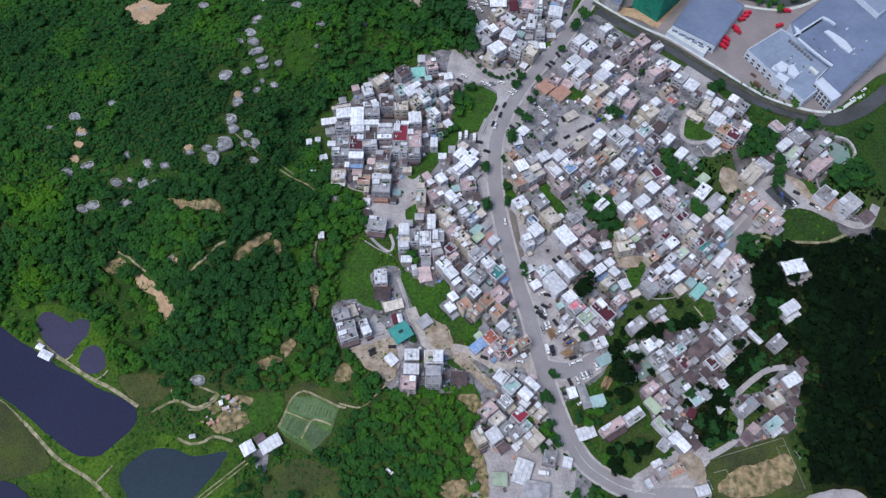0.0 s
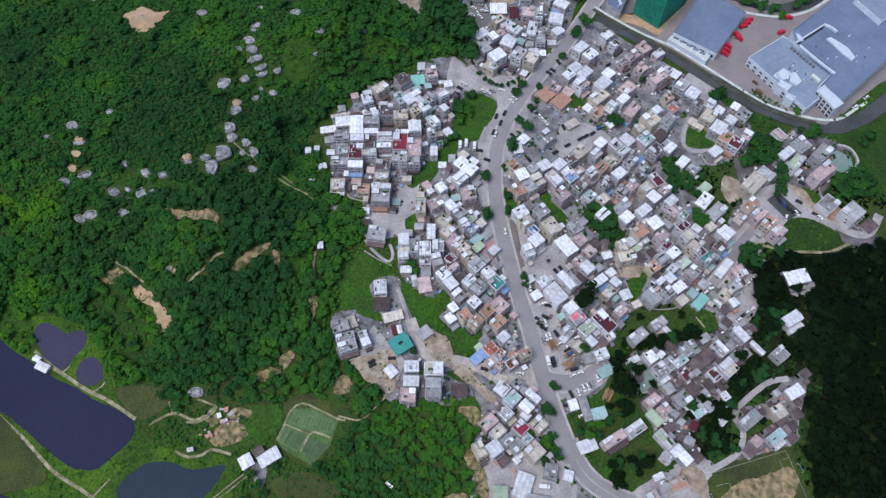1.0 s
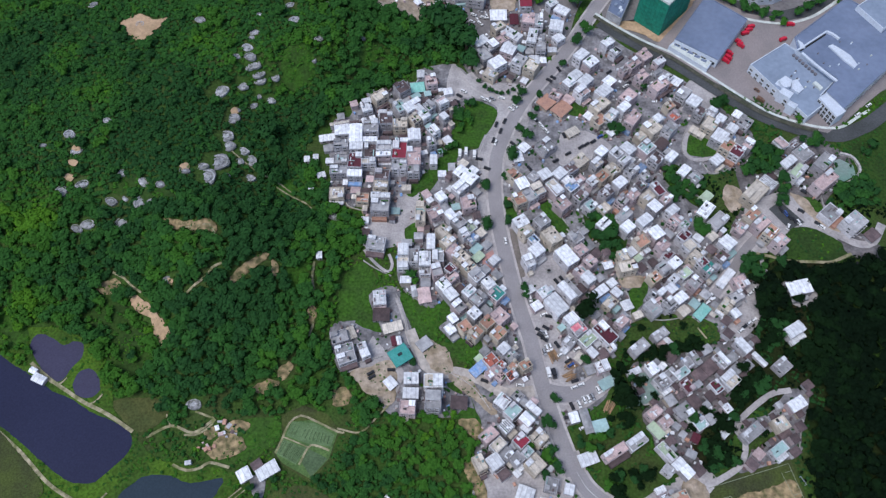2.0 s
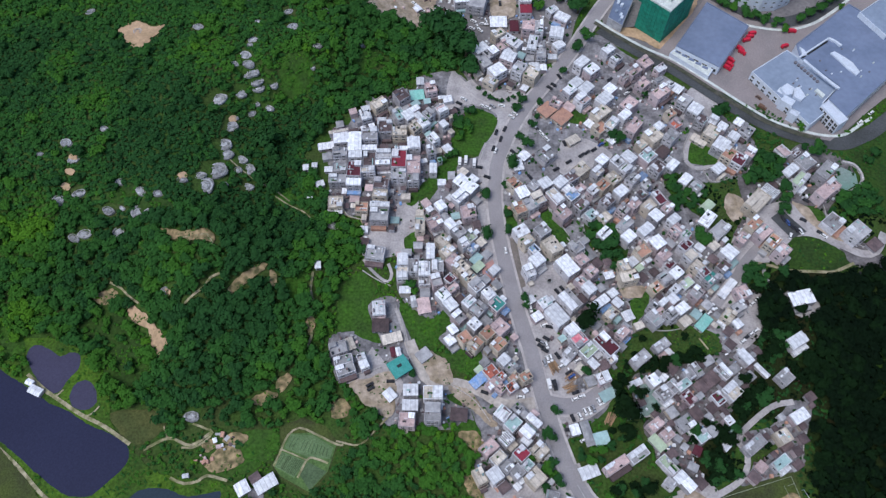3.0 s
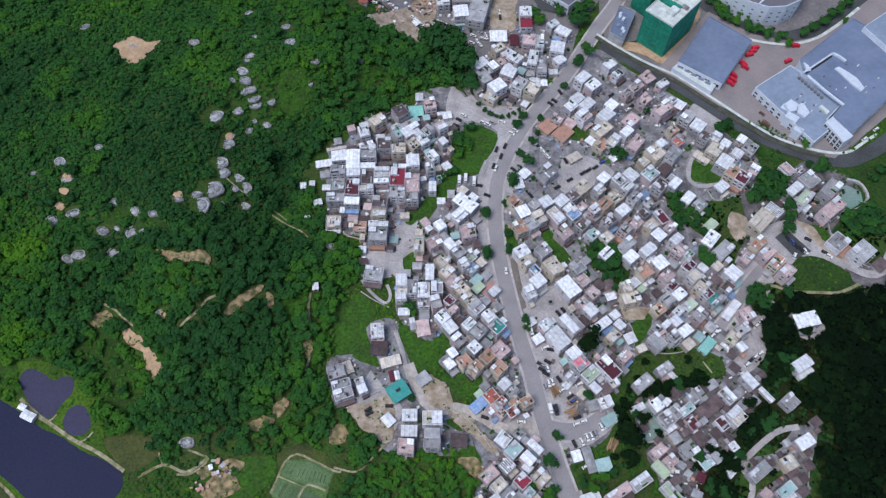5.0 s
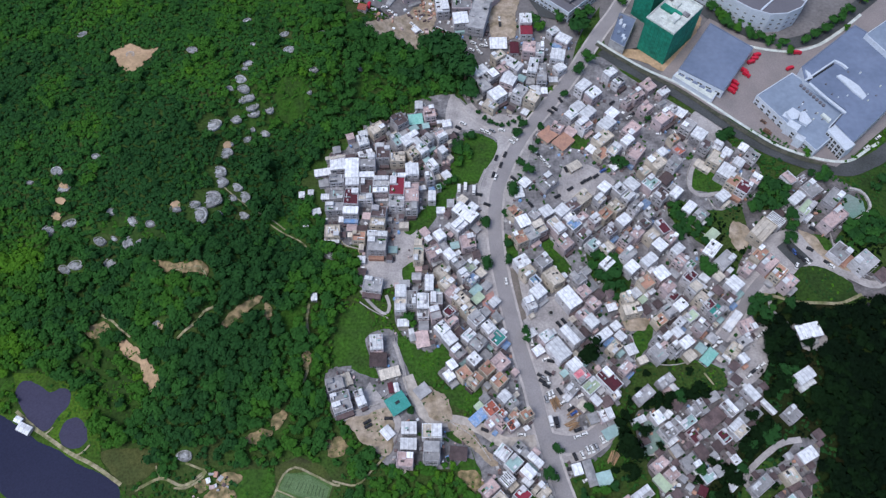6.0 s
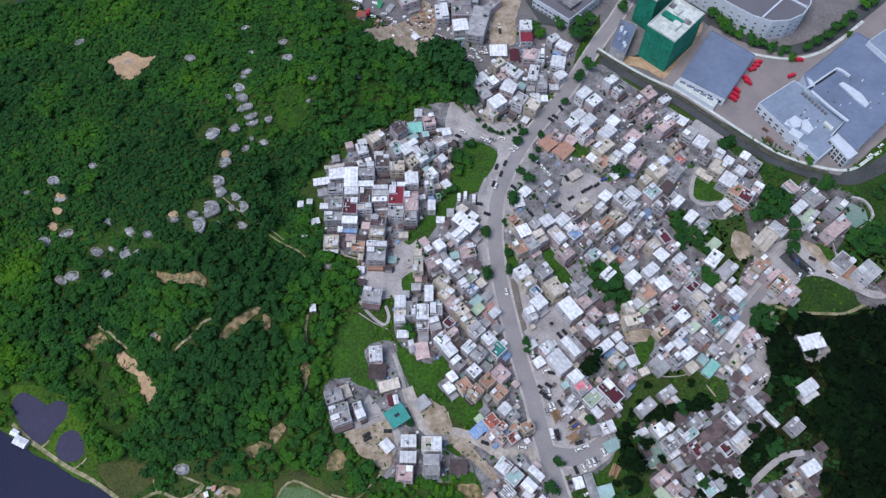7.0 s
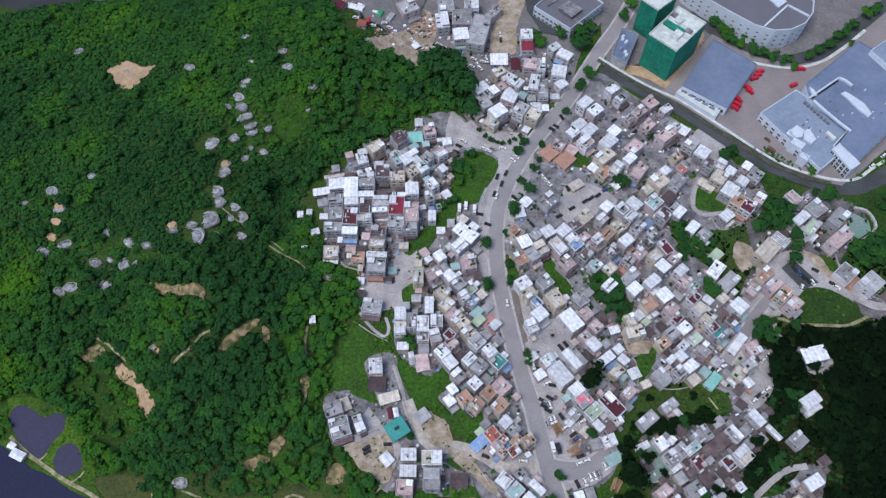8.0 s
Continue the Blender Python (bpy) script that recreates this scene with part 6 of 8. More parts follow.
WOODS.append([(162.4, 165.4), (174.4, 162.3), (171.1, 147.5), (162.8, 147.5), (159.1, 156.3)])
WOODS.append([(122, 250.1), (128, 248.2), (147.7, 226.3), (139.7, 224.5), (128.9, 233.5)])
WOODS.append([(34.6, 88), (44.3, 96), (47.9, 90.6), (54.2, 85.4), (45.9, 80.2)])
WOODS.append([(7.5, 285.4), (10.8, 290.3), (17.3, 285.4), (5.7, 261.6), (-3.9, 254.8), (4.1, 269.4)])
WOODS.append([(162.9, 413), (193.3, 390.5), (198.7, 373.8), (183.8, 378.5), (165.9, 398)])
WOODS.append([(196.2, 378.5), (223.5, 366.7), (248.2, 380.8), (270.6, 397.8), (254, 376), (214.9, 359.8)])
WOODS.append([(-40.2, 222), (-25, 221.2), (-23.3, 214.3), (-36.9, 214.3)])
WOODS.append([(39, 96), (50.9, 94.7), (52.9, 86.7), (41.2, 88)])
WOODS.append([(204.7, 295.4), (221.3, 269.1), (209.7, 261.4), (205.2, 269.1)])
WOODS.append([(-23.8, 181.2), (-18.3, 190.8), (-12.2, 176.4), (-19.4, 175.5)])
WOODS.append([(127.6, 106.2), (139.1, 111.5), (142.8, 103.6), (130.9, 96)])
WOODS.append([(207.3, 226.2), (224.1, 231.5), (228.3, 224.4), (218.2, 220.9)])
WOODS.append([(54.8, 60.1), (73.3, 67.5), (80.2, 60.1), (74, 50.4), (54, 50.4)])
WOODS.append([(150.1, 133.2), (157.7, 130.4), (154.3, 120.8), (145.7, 118.1), (138.3, 114.1), (140.9, 120.8)])
WOODS.append([(124.1, 108.8), (130.1, 112.8), (133.1, 107.5), (135.0, 103.6), (125.8, 96.0), (122.7, 100.6)])
WOODS.append([(117.8, 94.7), (127.9, 93.4), (132.1, 88.4), (126.0, 83.1), (118.4, 83.1)])
WOODS.append([(154.4, 147.5), (168.8, 147.5), (163.7, 139.4), (156.4, 141.1)])
WOODS.append([(82.5, 136.1), (87.6, 133.3), (96.8, 130.5), (92.5, 118.2), (85.3, 114.2), (80.5, 118.2)])
WOODS.append([(92.0, 136.1), (99.4, 140.4), (105.1, 141.8), (108.7, 138.3), (104.1, 134.7), (97.1, 133.3)])
WOODS.append([(158.3, 159.3), (168.9, 156.3), (163.7, 151.9), (156.1, 148.9)])
WOODS.append([(216.2, 237.0), (233.2, 242.4), (240.5, 235.1), (234.9, 220.9), (227.2, 226.2), (217.4, 229.7)])
WOODS.append([(131.8, 242.6), (145.2, 238.9), (139.1, 229.9), (127.8, 226.3), (126.1, 235.3)])
WOODS.append([(133.7, 215.8), (144.6, 217.5), (150.2, 207.2), (142.8, 198.8), (136.2, 203.8)])
EAST_FRINGE = [(186.1, 163.8), (184.2, 144.5), (174.6, 133.2), (174.4, 124.3), (182.2, 123.5), (185.1, 103.5), (171.5, 90.9), (162.7, 83.0), (180.6, 78.6), (202.4, 130.3), (205.5, 162.3)]
TREES += [(97.6, 277.5, 3.6), (102.2, 274.8, 3.2), (101.0, 306.0, 3.2)]
TREES += [(86.6, 116.2, 7.3), (71.5, 162.1, 7.1), (82.6, 344.6, 4.0), (89.7, 353.5, 4.0), (87.1, 376.4, 5.6), (43.9, 297.6, 3.4), (47.5, 303.2, 3.1), (38.7, 257.7, 4.6), (23.9, 236.1, 4.2), (23.2, 212.2, 4.1)]
TREES += [(22.5, 207.6, 3.1), (49.0, 104.9, 3.9), (72.9, 325.7, 3.2), (52.1, 285.4, 3.1), (55.1, 291.2, 2.4), (48.3, 271.8, 3.7), (44.5, 276.2, 3.0), (57.4, 302.0, 3.1), (16.4, 294.5, 3.8), (161.3, 293.2, 4.8)]
TREES += [(165.8, 297.0, 4.1), (174.0, 287.3, 3.1), (89.8, 192.7, 2.8), (53.3, 116.6, 3.1), (70.3, 129.5, 3.4), (69.6, 135.2, 2.9), (74.2, 139.5, 2.6), (102.6, 277.3, 3.0), (107.7, 279.3, 3.0), (119.6, 308.2, 3.1)]
TREES += [(116.7, 310.6, 2.8), (99.1, 260.0, 2.6), (-14.3, 135.0, 2.3), (-29.9, 157.0, 3.0), (42.1, 175.3, 2.7), (41.9, 170.7, 2.4), (35.0, 243.0, 2.9), (34.7, 214.5, 2.8), (35.7, 225.0, 2.9), (141.9, 166.0, 2.4)]
TREES += [(56.5, 74.0, 4.5), (58.1, 75.6, 3.2), (-66.2, 59.4, 3.7), (-89.4, 63.1, 3.2), (82.7, 211.3, 4.4), (88.4, 205.7, 5.3), (80.5, 217.7, 3.2), (92.3, 199.8, 3.1), (78.1, 223.1, 2.9), (13.1, 342.7, 7.9)]
TREES += [(6.3, 353.1, 6.5), (16.4, 330.7, 5.7), (-98.5, 244.0, 5.9), (-92.5, 240.1, 5.2), (218.7, 228.1, 3.2), (223.2, 230.7, 2.9), (239.7, 259.4, 3.3), (244.7, 264.8, 4.0), (189.4, 241.9, 4.5), (186.8, 251.1, 4.6)]
TREES += [(184.0, 259.1, 4.0), (179.7, 247.4, 4.6), (184.9, 227.8, 3.8), (174.5, 251.5, 3.9), (146.4, 208.8, 3.8), (142.3, 202.1, 3.7), (158.5, 188.7, 4.3), (161.7, 182.4, 4.0), (155.2, 184.4, 3.0), (176.2, 188.9, 3.7)]
TREES += [(168.7, 174.7, 3.6), (163.5, 170.1, 3.6), (173.3, 157.9, 3.8), (162.3, 146.1, 4.1), (155.0, 142.2, 2.9), (144.6, 132.1, 3.4), (148.3, 123.9, 3.4), (139.0, 117.2, 3.4), (108.2, 140.6, 3.5), (102.7, 139.4, 2.9)]
TREES += [(98.5, 138.1, 2.6), (115.4, 142.2, 2.9), (126.3, 142.2, 2.9), (84.5, 199.0, 3.4), (94.6, 208.6, 2.8), (88.2, 218.1, 2.5), (80.7, 205.5, 3.7), (99.1, 152.5, 2.6), (93.9, 143.9, 2.3), (120.2, 154.0, 2.4)]
TREES += [(123.1, 146.6, 2.6), (89.1, 138.8, 2.3), (180.1, 382.3, 3.4), (186.2, 377.5, 3.3), (192.3, 372.8, 3.3), (198.9, 370.9, 3.3), (204.4, 367.2, 3.3), (226.2, 368.1, 3.3), (234.4, 372.7, 3.3), (242.6, 377.4, 3.3)]
TREES += [(248.1, 385.0, 3.4), (254.5, 387.9, 3.4), (260.4, 393.7, 3.4), (271.7, 403.6, 3.4), (122.4, 413.0, 3.5), (176.6, 391.9, 3.4), (179.2, 387.1, 3.4), (117.1, 402.9, 3.4), (173.0, 397.8, 3.4), (211.7, 365.3, 3.3)]
TREES += [(277.6, 407.6, 3.4), (88.4, 387.4, 4.5), (82.7, 381.0, 3.4), (58.2, 385.6, 3.7), (61.5, 379.9, 3.0), (74.3, 387.3, 3.4), (94.5, 393.1, 3.4), (74.3, 199.3, 2.8), (88.8, 198.8, 3.7), (93.1, 196.0, 2.8)]
TREES += [(83.5, 203.8, 3.7), (78.4, 210.9, 3.1), (91.5, 212.7, 2.8), (150.3, 125.6, 4.0), (146.1, 124.4, 3.4), (141.4, 114.5, 3.6), (123.5, 110.6, 2.8), (123.6, 95.7, 3.0), (172.2, 131.5, 3.7), (169.5, 137.5, 3.5)]
TREES += [(149.7, 99.9, 2.2), (106.4, 102.6, 2.2), (100.5, 117.7, 2.3), (-2.0, 355.1, 7.3), (8.2, 350.1, 8.0), (14.7, 338.2, 9.3), (17.8, 324.2, 7.8), (-0.3, 342.8, 5.7), (-8.9, 362.8, 5.1), (6.6, 365.8, 5.1)]
TREES += [(-97.9, 267.7, 7.3), (22.2, 312.7, 1.7), (25.1, 308.9, 1.7), (28.4, 306.1, 2.1), (32.0, 304.2, 1.7), (35.6, 303.3, 1.7), (39.3, 304.6, 1.7), (42.4, 306.3, 1.7), (45.6, 308.8, 1.7), (-86.6, 75.7, 2.4)]
TREES += [(-83.4, 70.7, 2.4), (-80.0, 67.0, 2.1), (-76.2, 79.6, 2.1), (-74.1, 83.6, 1.9), (-58.0, 79.6, 2.4), (-53.9, 76.5, 2.4), (-49.5, 75.8, 2.1), (-152.5, 137.9, 2.6), (-146.7, 123.0, 2.8)]


def ico():
    t = (1 + 5 ** 0.5) / 2
    v = [Vector(p).normalized() for p in ((-1, t, 0), (1, t, 0), (-1, -t, 0), (1, -t, 0), (0, -1, t), (0, 1, t), (0, -1, -t), (0, 1, -t), (t, 0, -1), (t, 0, 1), (-t, 0, -1), (-t, 0, 1))]
    f = [(0, 11, 5), (0, 5, 1), (0, 1, 7), (0, 7, 10), (0, 10, 11), (1, 5, 9), (5, 11, 4), (11, 10, 2), (10, 7, 6), (7, 1, 8), (3, 9, 4), (3, 4, 2), (3, 2, 6), (3, 6, 8), (3, 8, 9), (4, 9, 5), (2, 4, 11), (6, 2, 10), (8, 6, 7), (9, 8, 1)]
    return np.array(v), np.array(f)


ICO_V, ICO_F = ico()


def crown(seed, lumps, leaves, size):
    """A crown of unit radius: clumps of small leaf blades round uneven cores. Corners and soft normals of its triangles."""
    r = np.random.RandomState(seed)
    tris, soft = [], []
    centres = np.stack([r.uniform(-0.6, 0.6, lumps), r.uniform(-0.6, 0.6, lumps), r.uniform(-0.25, 0.5, lumps)], 1)
    centres[0] = (0, 0, 0.25)
    radii = r.uniform(0.32, 0.58, lumps)
    for c, q in zip(centres, radii):
        v = c + ICO_V * q * 0.8 * r.uniform(0.8, 1.1, (12, 1))
        tris.append(v[ICO_F].reshape(-1, 3))
        soft.append((ICO_V + (0, 0, 1.8))[ICO_F].reshape(-1, 3))
        n = r.normal(size=(leaves, 3))
        n[:, 2] = np.abs(n[:, 2]) * 1.2 - 0.35
        n /= np.linalg.norm(n, axis=1)[:, None]
        p = c + n * q * r.uniform(0.85, 1.12, (leaves, 1))
        a = np.cross(n, r.normal(size=(leaves, 3)))
        a /= np.linalg.norm(a, axis=1)[:, None]
        b = np.cross(n, a) + n * r.uniform(-0.4, 0.4, (leaves, 1))
        s = size * r.uniform(0.6, 1.3, (leaves, 1))
        tris.append(np.stack([p - a * s - b * s * 0.6, p + a * s - b * s * 0.5, p + b * s], 1).reshape(-1, 3))
        lean = n + (p * 0.5) + (0, 0, 2.0) + r.normal(0, 0.1, (leaves, 3))
        soft.append(np.repeat(lean, 3, axis=0))
    soft = np.concatenate(soft)
    return np.concatenate(tris), soft / np.linalg.norm(soft, axis=1)[:, None]


def tri_mesh(name, verts, soft, index, mats):
    n = len(verts) // 3
    me = bpy.data.meshes.new(name)
    me.vertices.add(3 * n)
    me.vertices.foreach_set("co", verts.astype(np.float32).ravel())
    me.loops.add(3 * n)
    me.loops.foreach_set("vertex_index", np.arange(3 * n, dtype=np.int32))
    me.polygons.add(n)
    me.polygons.foreach_set("loop_start", np.arange(0, 3 * n, 3, dtype=np.int32))
    for m in mats:
        me.materials.append(m)
    me.polygons.foreach_set("material_index", index.astype(np.int32))
    me.update(calc_edges=True)
    me.attributes.new("custom_normal", "FLOAT_VECTOR", "POINT").data.foreach_set("vector", soft.astype(np.float32).ravel())
    return me


TREE_KINDS = [crown(20 + k, 7, 26, 0.17) for k in range(8)]
SHRUB_KINDS = [crown(60 + k, 3, 8, 0.36) for k in range(8)]


def free(x, y, gap=1.0, room=0.0):
    """True where no house, water, clearing or road is."""
    ok = np.ones(len(x), bool)
    for fx, fy, hw, hd, a in FOOT:
        u, v = (x - fx) * math.cos(a) + (y - fy) * math.sin(a), (y - fy) * math.cos(a) - (x - fx) * math.sin(a)
        ok &= (np.abs(u) > hw + gap) | (np.abs(v) > hd + gap)
    for poly in [BIG_POND, HEART_POND, ROUND_POND, DARK_POND, CORNER_POND, CROP_FIELD, MEADOW_WEST, FARM_GRASS, PITCH, PALE_CLEARING, OLIVE_FIELD, LAWN, SHED_YARD] + DIRT + STRIPS:
        for dx, dy in ((0, 0), (room, 0), (-room, 0), (0, room), (0, -room)):
            ok &= ~inside(poly, x + dx, y + dy)
    return ok


def scatter(poly, step, seed):
    r = np.random.RandomState(seed)
    px, py = zip(*poly)
    x, y = np.meshgrid(np.arange(min(px), max(px), step), np.arange(min(py), max(py), step * 0.9))
    x[::2] += step / 2
    x, y = x.ravel() + r.uniform(-0.42, 0.42, x.size) * step, y.ravel() + r.uniform(-0.42, 0.42, y.size) * step
    keep = inside(poly, x, y) & (x > -330) & (x < 330) & (y > 20) & (y < 520)
    return x[keep], y[keep]


GRAVES = []
GRAVES += [(-180.0, 339.0, 2.2), (-144.7, 342.6, 2.8), (-211.5, 355.0, 2.5), (-88.7, 342.5, 2.8), (-92.6, 354.8, 2.5), (-109.5, 346.6, 1.9), (-115.8, 365.6, 2.2), (-70.5, 356.6, 2.2), (-73.1, 328.9, 2.5), (-111.1, 332.3, 2.5)]
GRAVES += [(-113.9, 320.5, 2.8), (-111.5, 314.1, 3.1), (-109.1, 310.2, 3.1), (-111.6, 308.5, 2.2), (-107.2, 306.3, 3.1), (-106.5, 303.5, 3.1), (-119.5, 313.7, 2.2), (-116.4, 299.2, 3.4), (-128.2, 292.2, 5.0), (-98.1, 306.9, 2.2)]
GRAVES += [(-101.3, 294.5, 2.8), (-107.4, 295.3, 1.9), (-120.7, 263.1, 4.0), (-118.8, 256.8, 3.4), (-122.7, 244.7, 5.9), (-126.4, 234.0, 4.3), (-129.4, 240.1, 2.8), (-117.6, 237.0, 2.2), (-111.1, 255.6, 3.1), (-105.8, 239.0, 2.8)]
GRAVES += [(-111.9, 248.4, 1.9), (-109.6, 287.7, 2.5), (-117.7, 282.2, 1.9), (-157.5, 218.0, 3.7), (-157.7, 229.0, 2.8), (-147.7, 225.7, 2.2), (-175.2, 220.2, 3.1), (-168.0, 208.9, 3.4), (-186.4, 208.4, 3.1), (-192.0, 206.2, 2.8)]
GRAVES += [(-191.5, 229.3, 3.1), (-202.0, 225.7, 2.8), (-197.0, 247.7, 2.8), (-202.7, 257.8, 2.8), (-184.1, 267.0, 1.9), (-215.5, 251.0, 1.6), (-137.4, 235.6, 2.5), (-136.3, 173.4, 2.5), (-58.9, 218.5, 2.8), (-117.9, 114.0, 3.1)]
GRAVES += [(-47.7, 335.3, 1.6), (-170.8, 235.2, 1.9), (-112.2, 327.9, 1.6), (-75.9, 318.0, 1.2), (-118.9, 275.9, 3.7), (-150.7, 216.2, 2.8), (-106.5, 250.5, 3.4), (-167.9, 221.3, 1.6)]


def soft_noise(x, y, scale):
    return np.array([noise.noise((a * scale, b * scale, 3.7)) for a, b in zip(x, y)])


def plant(name, x, y, radius, tall, kinds, tone, label, seed, flat=0.9):
    """Many crowns joined into one object; tone: 0 dark to 4 olive."""
    r = np.random.RandomState(seed)
    chunks, softs, index = [], [], []
    for k in range(len(x)):
        t, soft = kinds[r.randint(len(kinds))]
        a, s = r.uniform(0, 6.283), radius[k]
        c, q = math.cos(a), math.sin(a)
        turn = np.array([[c, q, 0], [-q, c, 0], [0, 0, 1]])
        z = float(height(x[k], y[k])) + tall[k]
        chunks.append((t @ turn) * (s, s, s * flat) + (x[k], y[k], z))
        softs.append(soft @ turn)
        index.append(np.full(len(t) // 3, tone[k]))
    me = tri_mesh(name, np.concatenate(chunks), np.concatenate(softs), np.concatenate(index), LEAVES)
    return tagged(new(name, me), label, "trees", kind="stuff")


# where the wood is lighter or darker
BRIGHT = [(-86, 314, 16), (-190, 286, 13), (-133, 186, 20), (-149, 152, 24), (-73, 196, 14), (-216, 208, 15), (-219, 314, 14), (-111, 186, 16), (-214, 165, 20)]
DARK = [(-165, 330, 22), (-50, 312, 18), (-97, 257, 22), (-103, 216, 40), (6, 348, 16), (-104, 165, 34), (-78, 308, 20), (-122, 164, 26), (-87, 200, 30), (-61, 350, 26), (-232, 315, 40), (-161, 263, 24), (-120, 128, 20), (-169, 205, 26), (-206, 182, 34), (-135, 198, 26), (-160, 147, 34), (-210, 302, 30), (-142, 291, 26), (-117, 106, 24)]


def tones(x, y, seed, shift=0.0):
    r = np.random.RandomState(seed)
    # leaf tone drops towards the south-east, painting the dimmer light there
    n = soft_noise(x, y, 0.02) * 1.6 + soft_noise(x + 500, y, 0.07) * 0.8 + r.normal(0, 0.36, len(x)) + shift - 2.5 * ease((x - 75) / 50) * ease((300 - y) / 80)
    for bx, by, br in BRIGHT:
        n += 1.8 * np.exp(-((x - bx) ** 2 + (y - by) ** 2) / br ** 2)
    for bx, by, br in DARK:
        n -= 1.0 * np.exp(-((x - bx) ** 2 + (y - by) ** 2) / br ** 2)
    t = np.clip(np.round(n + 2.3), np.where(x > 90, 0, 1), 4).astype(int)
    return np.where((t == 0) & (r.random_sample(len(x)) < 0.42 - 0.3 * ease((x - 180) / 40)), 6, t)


def forest(name, poly, step, low, high, lift_by, kinds, label, seed, shift=0.0, only=None, flat=0.85):
    x, y = scatter(poly, step, seed)
    ok = free(x, y, 1.0, low * 0.8)
    for ax, ay, ar in GRAVES:
        ok &= (x - ax) ** 2 + (y - ay) ** 2 > ((ar * 1.2 + 0.5)) ** 2
    if only is not None:
        ok &= only(x, y)
    ok &= ~inside(GLADE, x, y) | (np.random.RandomState(seed + 9).random_sample(len(x)) < 0.6)
    ok &= ~inside(FAR_YARD, x, y - 3)
    glade = np.zeros(len(x), bool)
    for poly in GLADES:
        glade |= inside(poly, x + 2 * soft_noise(x, y, 0.3), y)
    ok &= ~glade | (np.random.RandomState(seed + 7).random_sample(len(x)) < 0.4)
    x, y, glade = x[ok], y[ok], glade[ok]
    r = np.random.RandomState(seed + 1)
    radius = low * (high / low) ** r.random_sample(len(x)) * np.where(glade, 0.7, 1.0)
    tone = np.where(glade, np.maximum(tones(x, y, seed + 2, shift), 3), tones(x, y, seed + 2, shift))
    plant(name, x, y, radius, radius * lift_by, kinds, tone, label, seed + 3, flat)


forest("west_forest_trees", WEST_FOREST, 4.6, 2.2, 4.8, 0.8, TREE_KINDS, "dense green broadleaf woodland on the hillside", 100, only=lambda x, y: (y < 215 + 12 * soft_noise(x, y, 0.03)) | (x > -75))
forest("hill_trees", WEST_FOREST, 11.0, 2.0, 4.2, 0.7, TREE_KINDS, "single green trees standing out of the hillside scrub", 150, only=lambda x, y: (y >= 210) & (x <= -70))
forest("west_hill_shrubs", WEST_FOREST, 2.25, 1.5, 2.7, 0.3, SHRUB_KINDS, "dense green scrub covering the upper hillside", 200, -0.3, only=lambda x, y: (y >= 212) & (x <= -73), flat=0.55)
forest("west_undergrowth", WEST_FOREST, 3.3, 1.6, 2.6, 0.5, SHRUB_KINDS, "green undergrowth filling the gaps between the trees", 250, 0.1, only=lambda x, y: (y < 215) | (x > -75))
forest("south_forest_trees", SOUTH_FOREST, 3.4, 1.5, 3.4, 0.7, TREE_KINDS, "mixed green woodland below the village", 300, 0.5)
# shift -1.9 paints the eastern wood's dimness with near-black leaf tones
forest("east_forest_trees", EAST_FOREST, 4.2, 2.8, 4.8, 0.9, TREE_KINDS, "dense green woodland on the slope, its dimness put into leaf colour", 400, -1.9)
forest("east_fringe_trees", EAST_FRINGE, 4.6, 2.6, 4.4, 0.8, TREE_KINDS, "green trees along the edge of the wood, dimness put into leaf colour", 450, -1.9)
forest("pond_bushes", HEDGE_POND, 3.6, 2.0, 3.4, 0.7, SHRUB_KINDS, "bright green bushes on the pond bank", 500, 0.8)

ROUGH = [(-240, 20), (250, 20), (300, 300), (330, 420), (-60, 420), (-60, 200), (-240, 140)]
OPEN_GRASS = [PARK_GREEN, EAST_SCRUB, MEADOW_MID, MEADOW_NORTH, MEADOW_ORANGE, MEADOW_STRIP, MEADOW_LOOP, MEADOW_OLD, MEADOW_WEDGE, MEADOW_EAST, MEADOW_CORNER, GROVE, GREEN_OLD, GREEN_RING, MEADOW_SOUTH, MEADOW_SW, MEADOW_LANE,
        MEADOW_SAND, GRASS_ROAD, MEADOW_HOUSE, MEADOW_TRI, MARSH_FIELD, GROVE, GREEN_OLD, GREEN_RING]
OPEN = OPEN_GRASS + [MARSH_LOW, WEST_FOREST, SOUTH_FOREST, EAST_FOREST]
SCRUB_KINDS = [crown(90 + k, 3, 9, 0.26) for k in range(8)]


def unpaved(x, y):
    r = np.random.RandomState(8).random_sample(len(x))
    ok = soft_noise(x, y, 0.05) + soft_noise(x, y, 0.16) > -0.35
    for poly in OPEN + CLEAR:
        ok &= ~inside(poly, x, y)
    for poly in PAVED:
        ok &= ~inside(poly, x, y) | ((r < 0.10) & (y < 330))
    ok &= ~inside(PAVED[-1], x, y)
    ok &= ~((x > 90) & (y > 300))
    ok &= ~inside(POND_BANKS, x, y) | (r > 0.86)
    return ok



sheds_between(60)
yard_clutter()
forest("scrub", ROUGH, 2.3, 0.7, 1.9, 0.4, SCRUB_KINDS, "rough green scrub and bushes on open ground", 600, 0.6, unpaved)

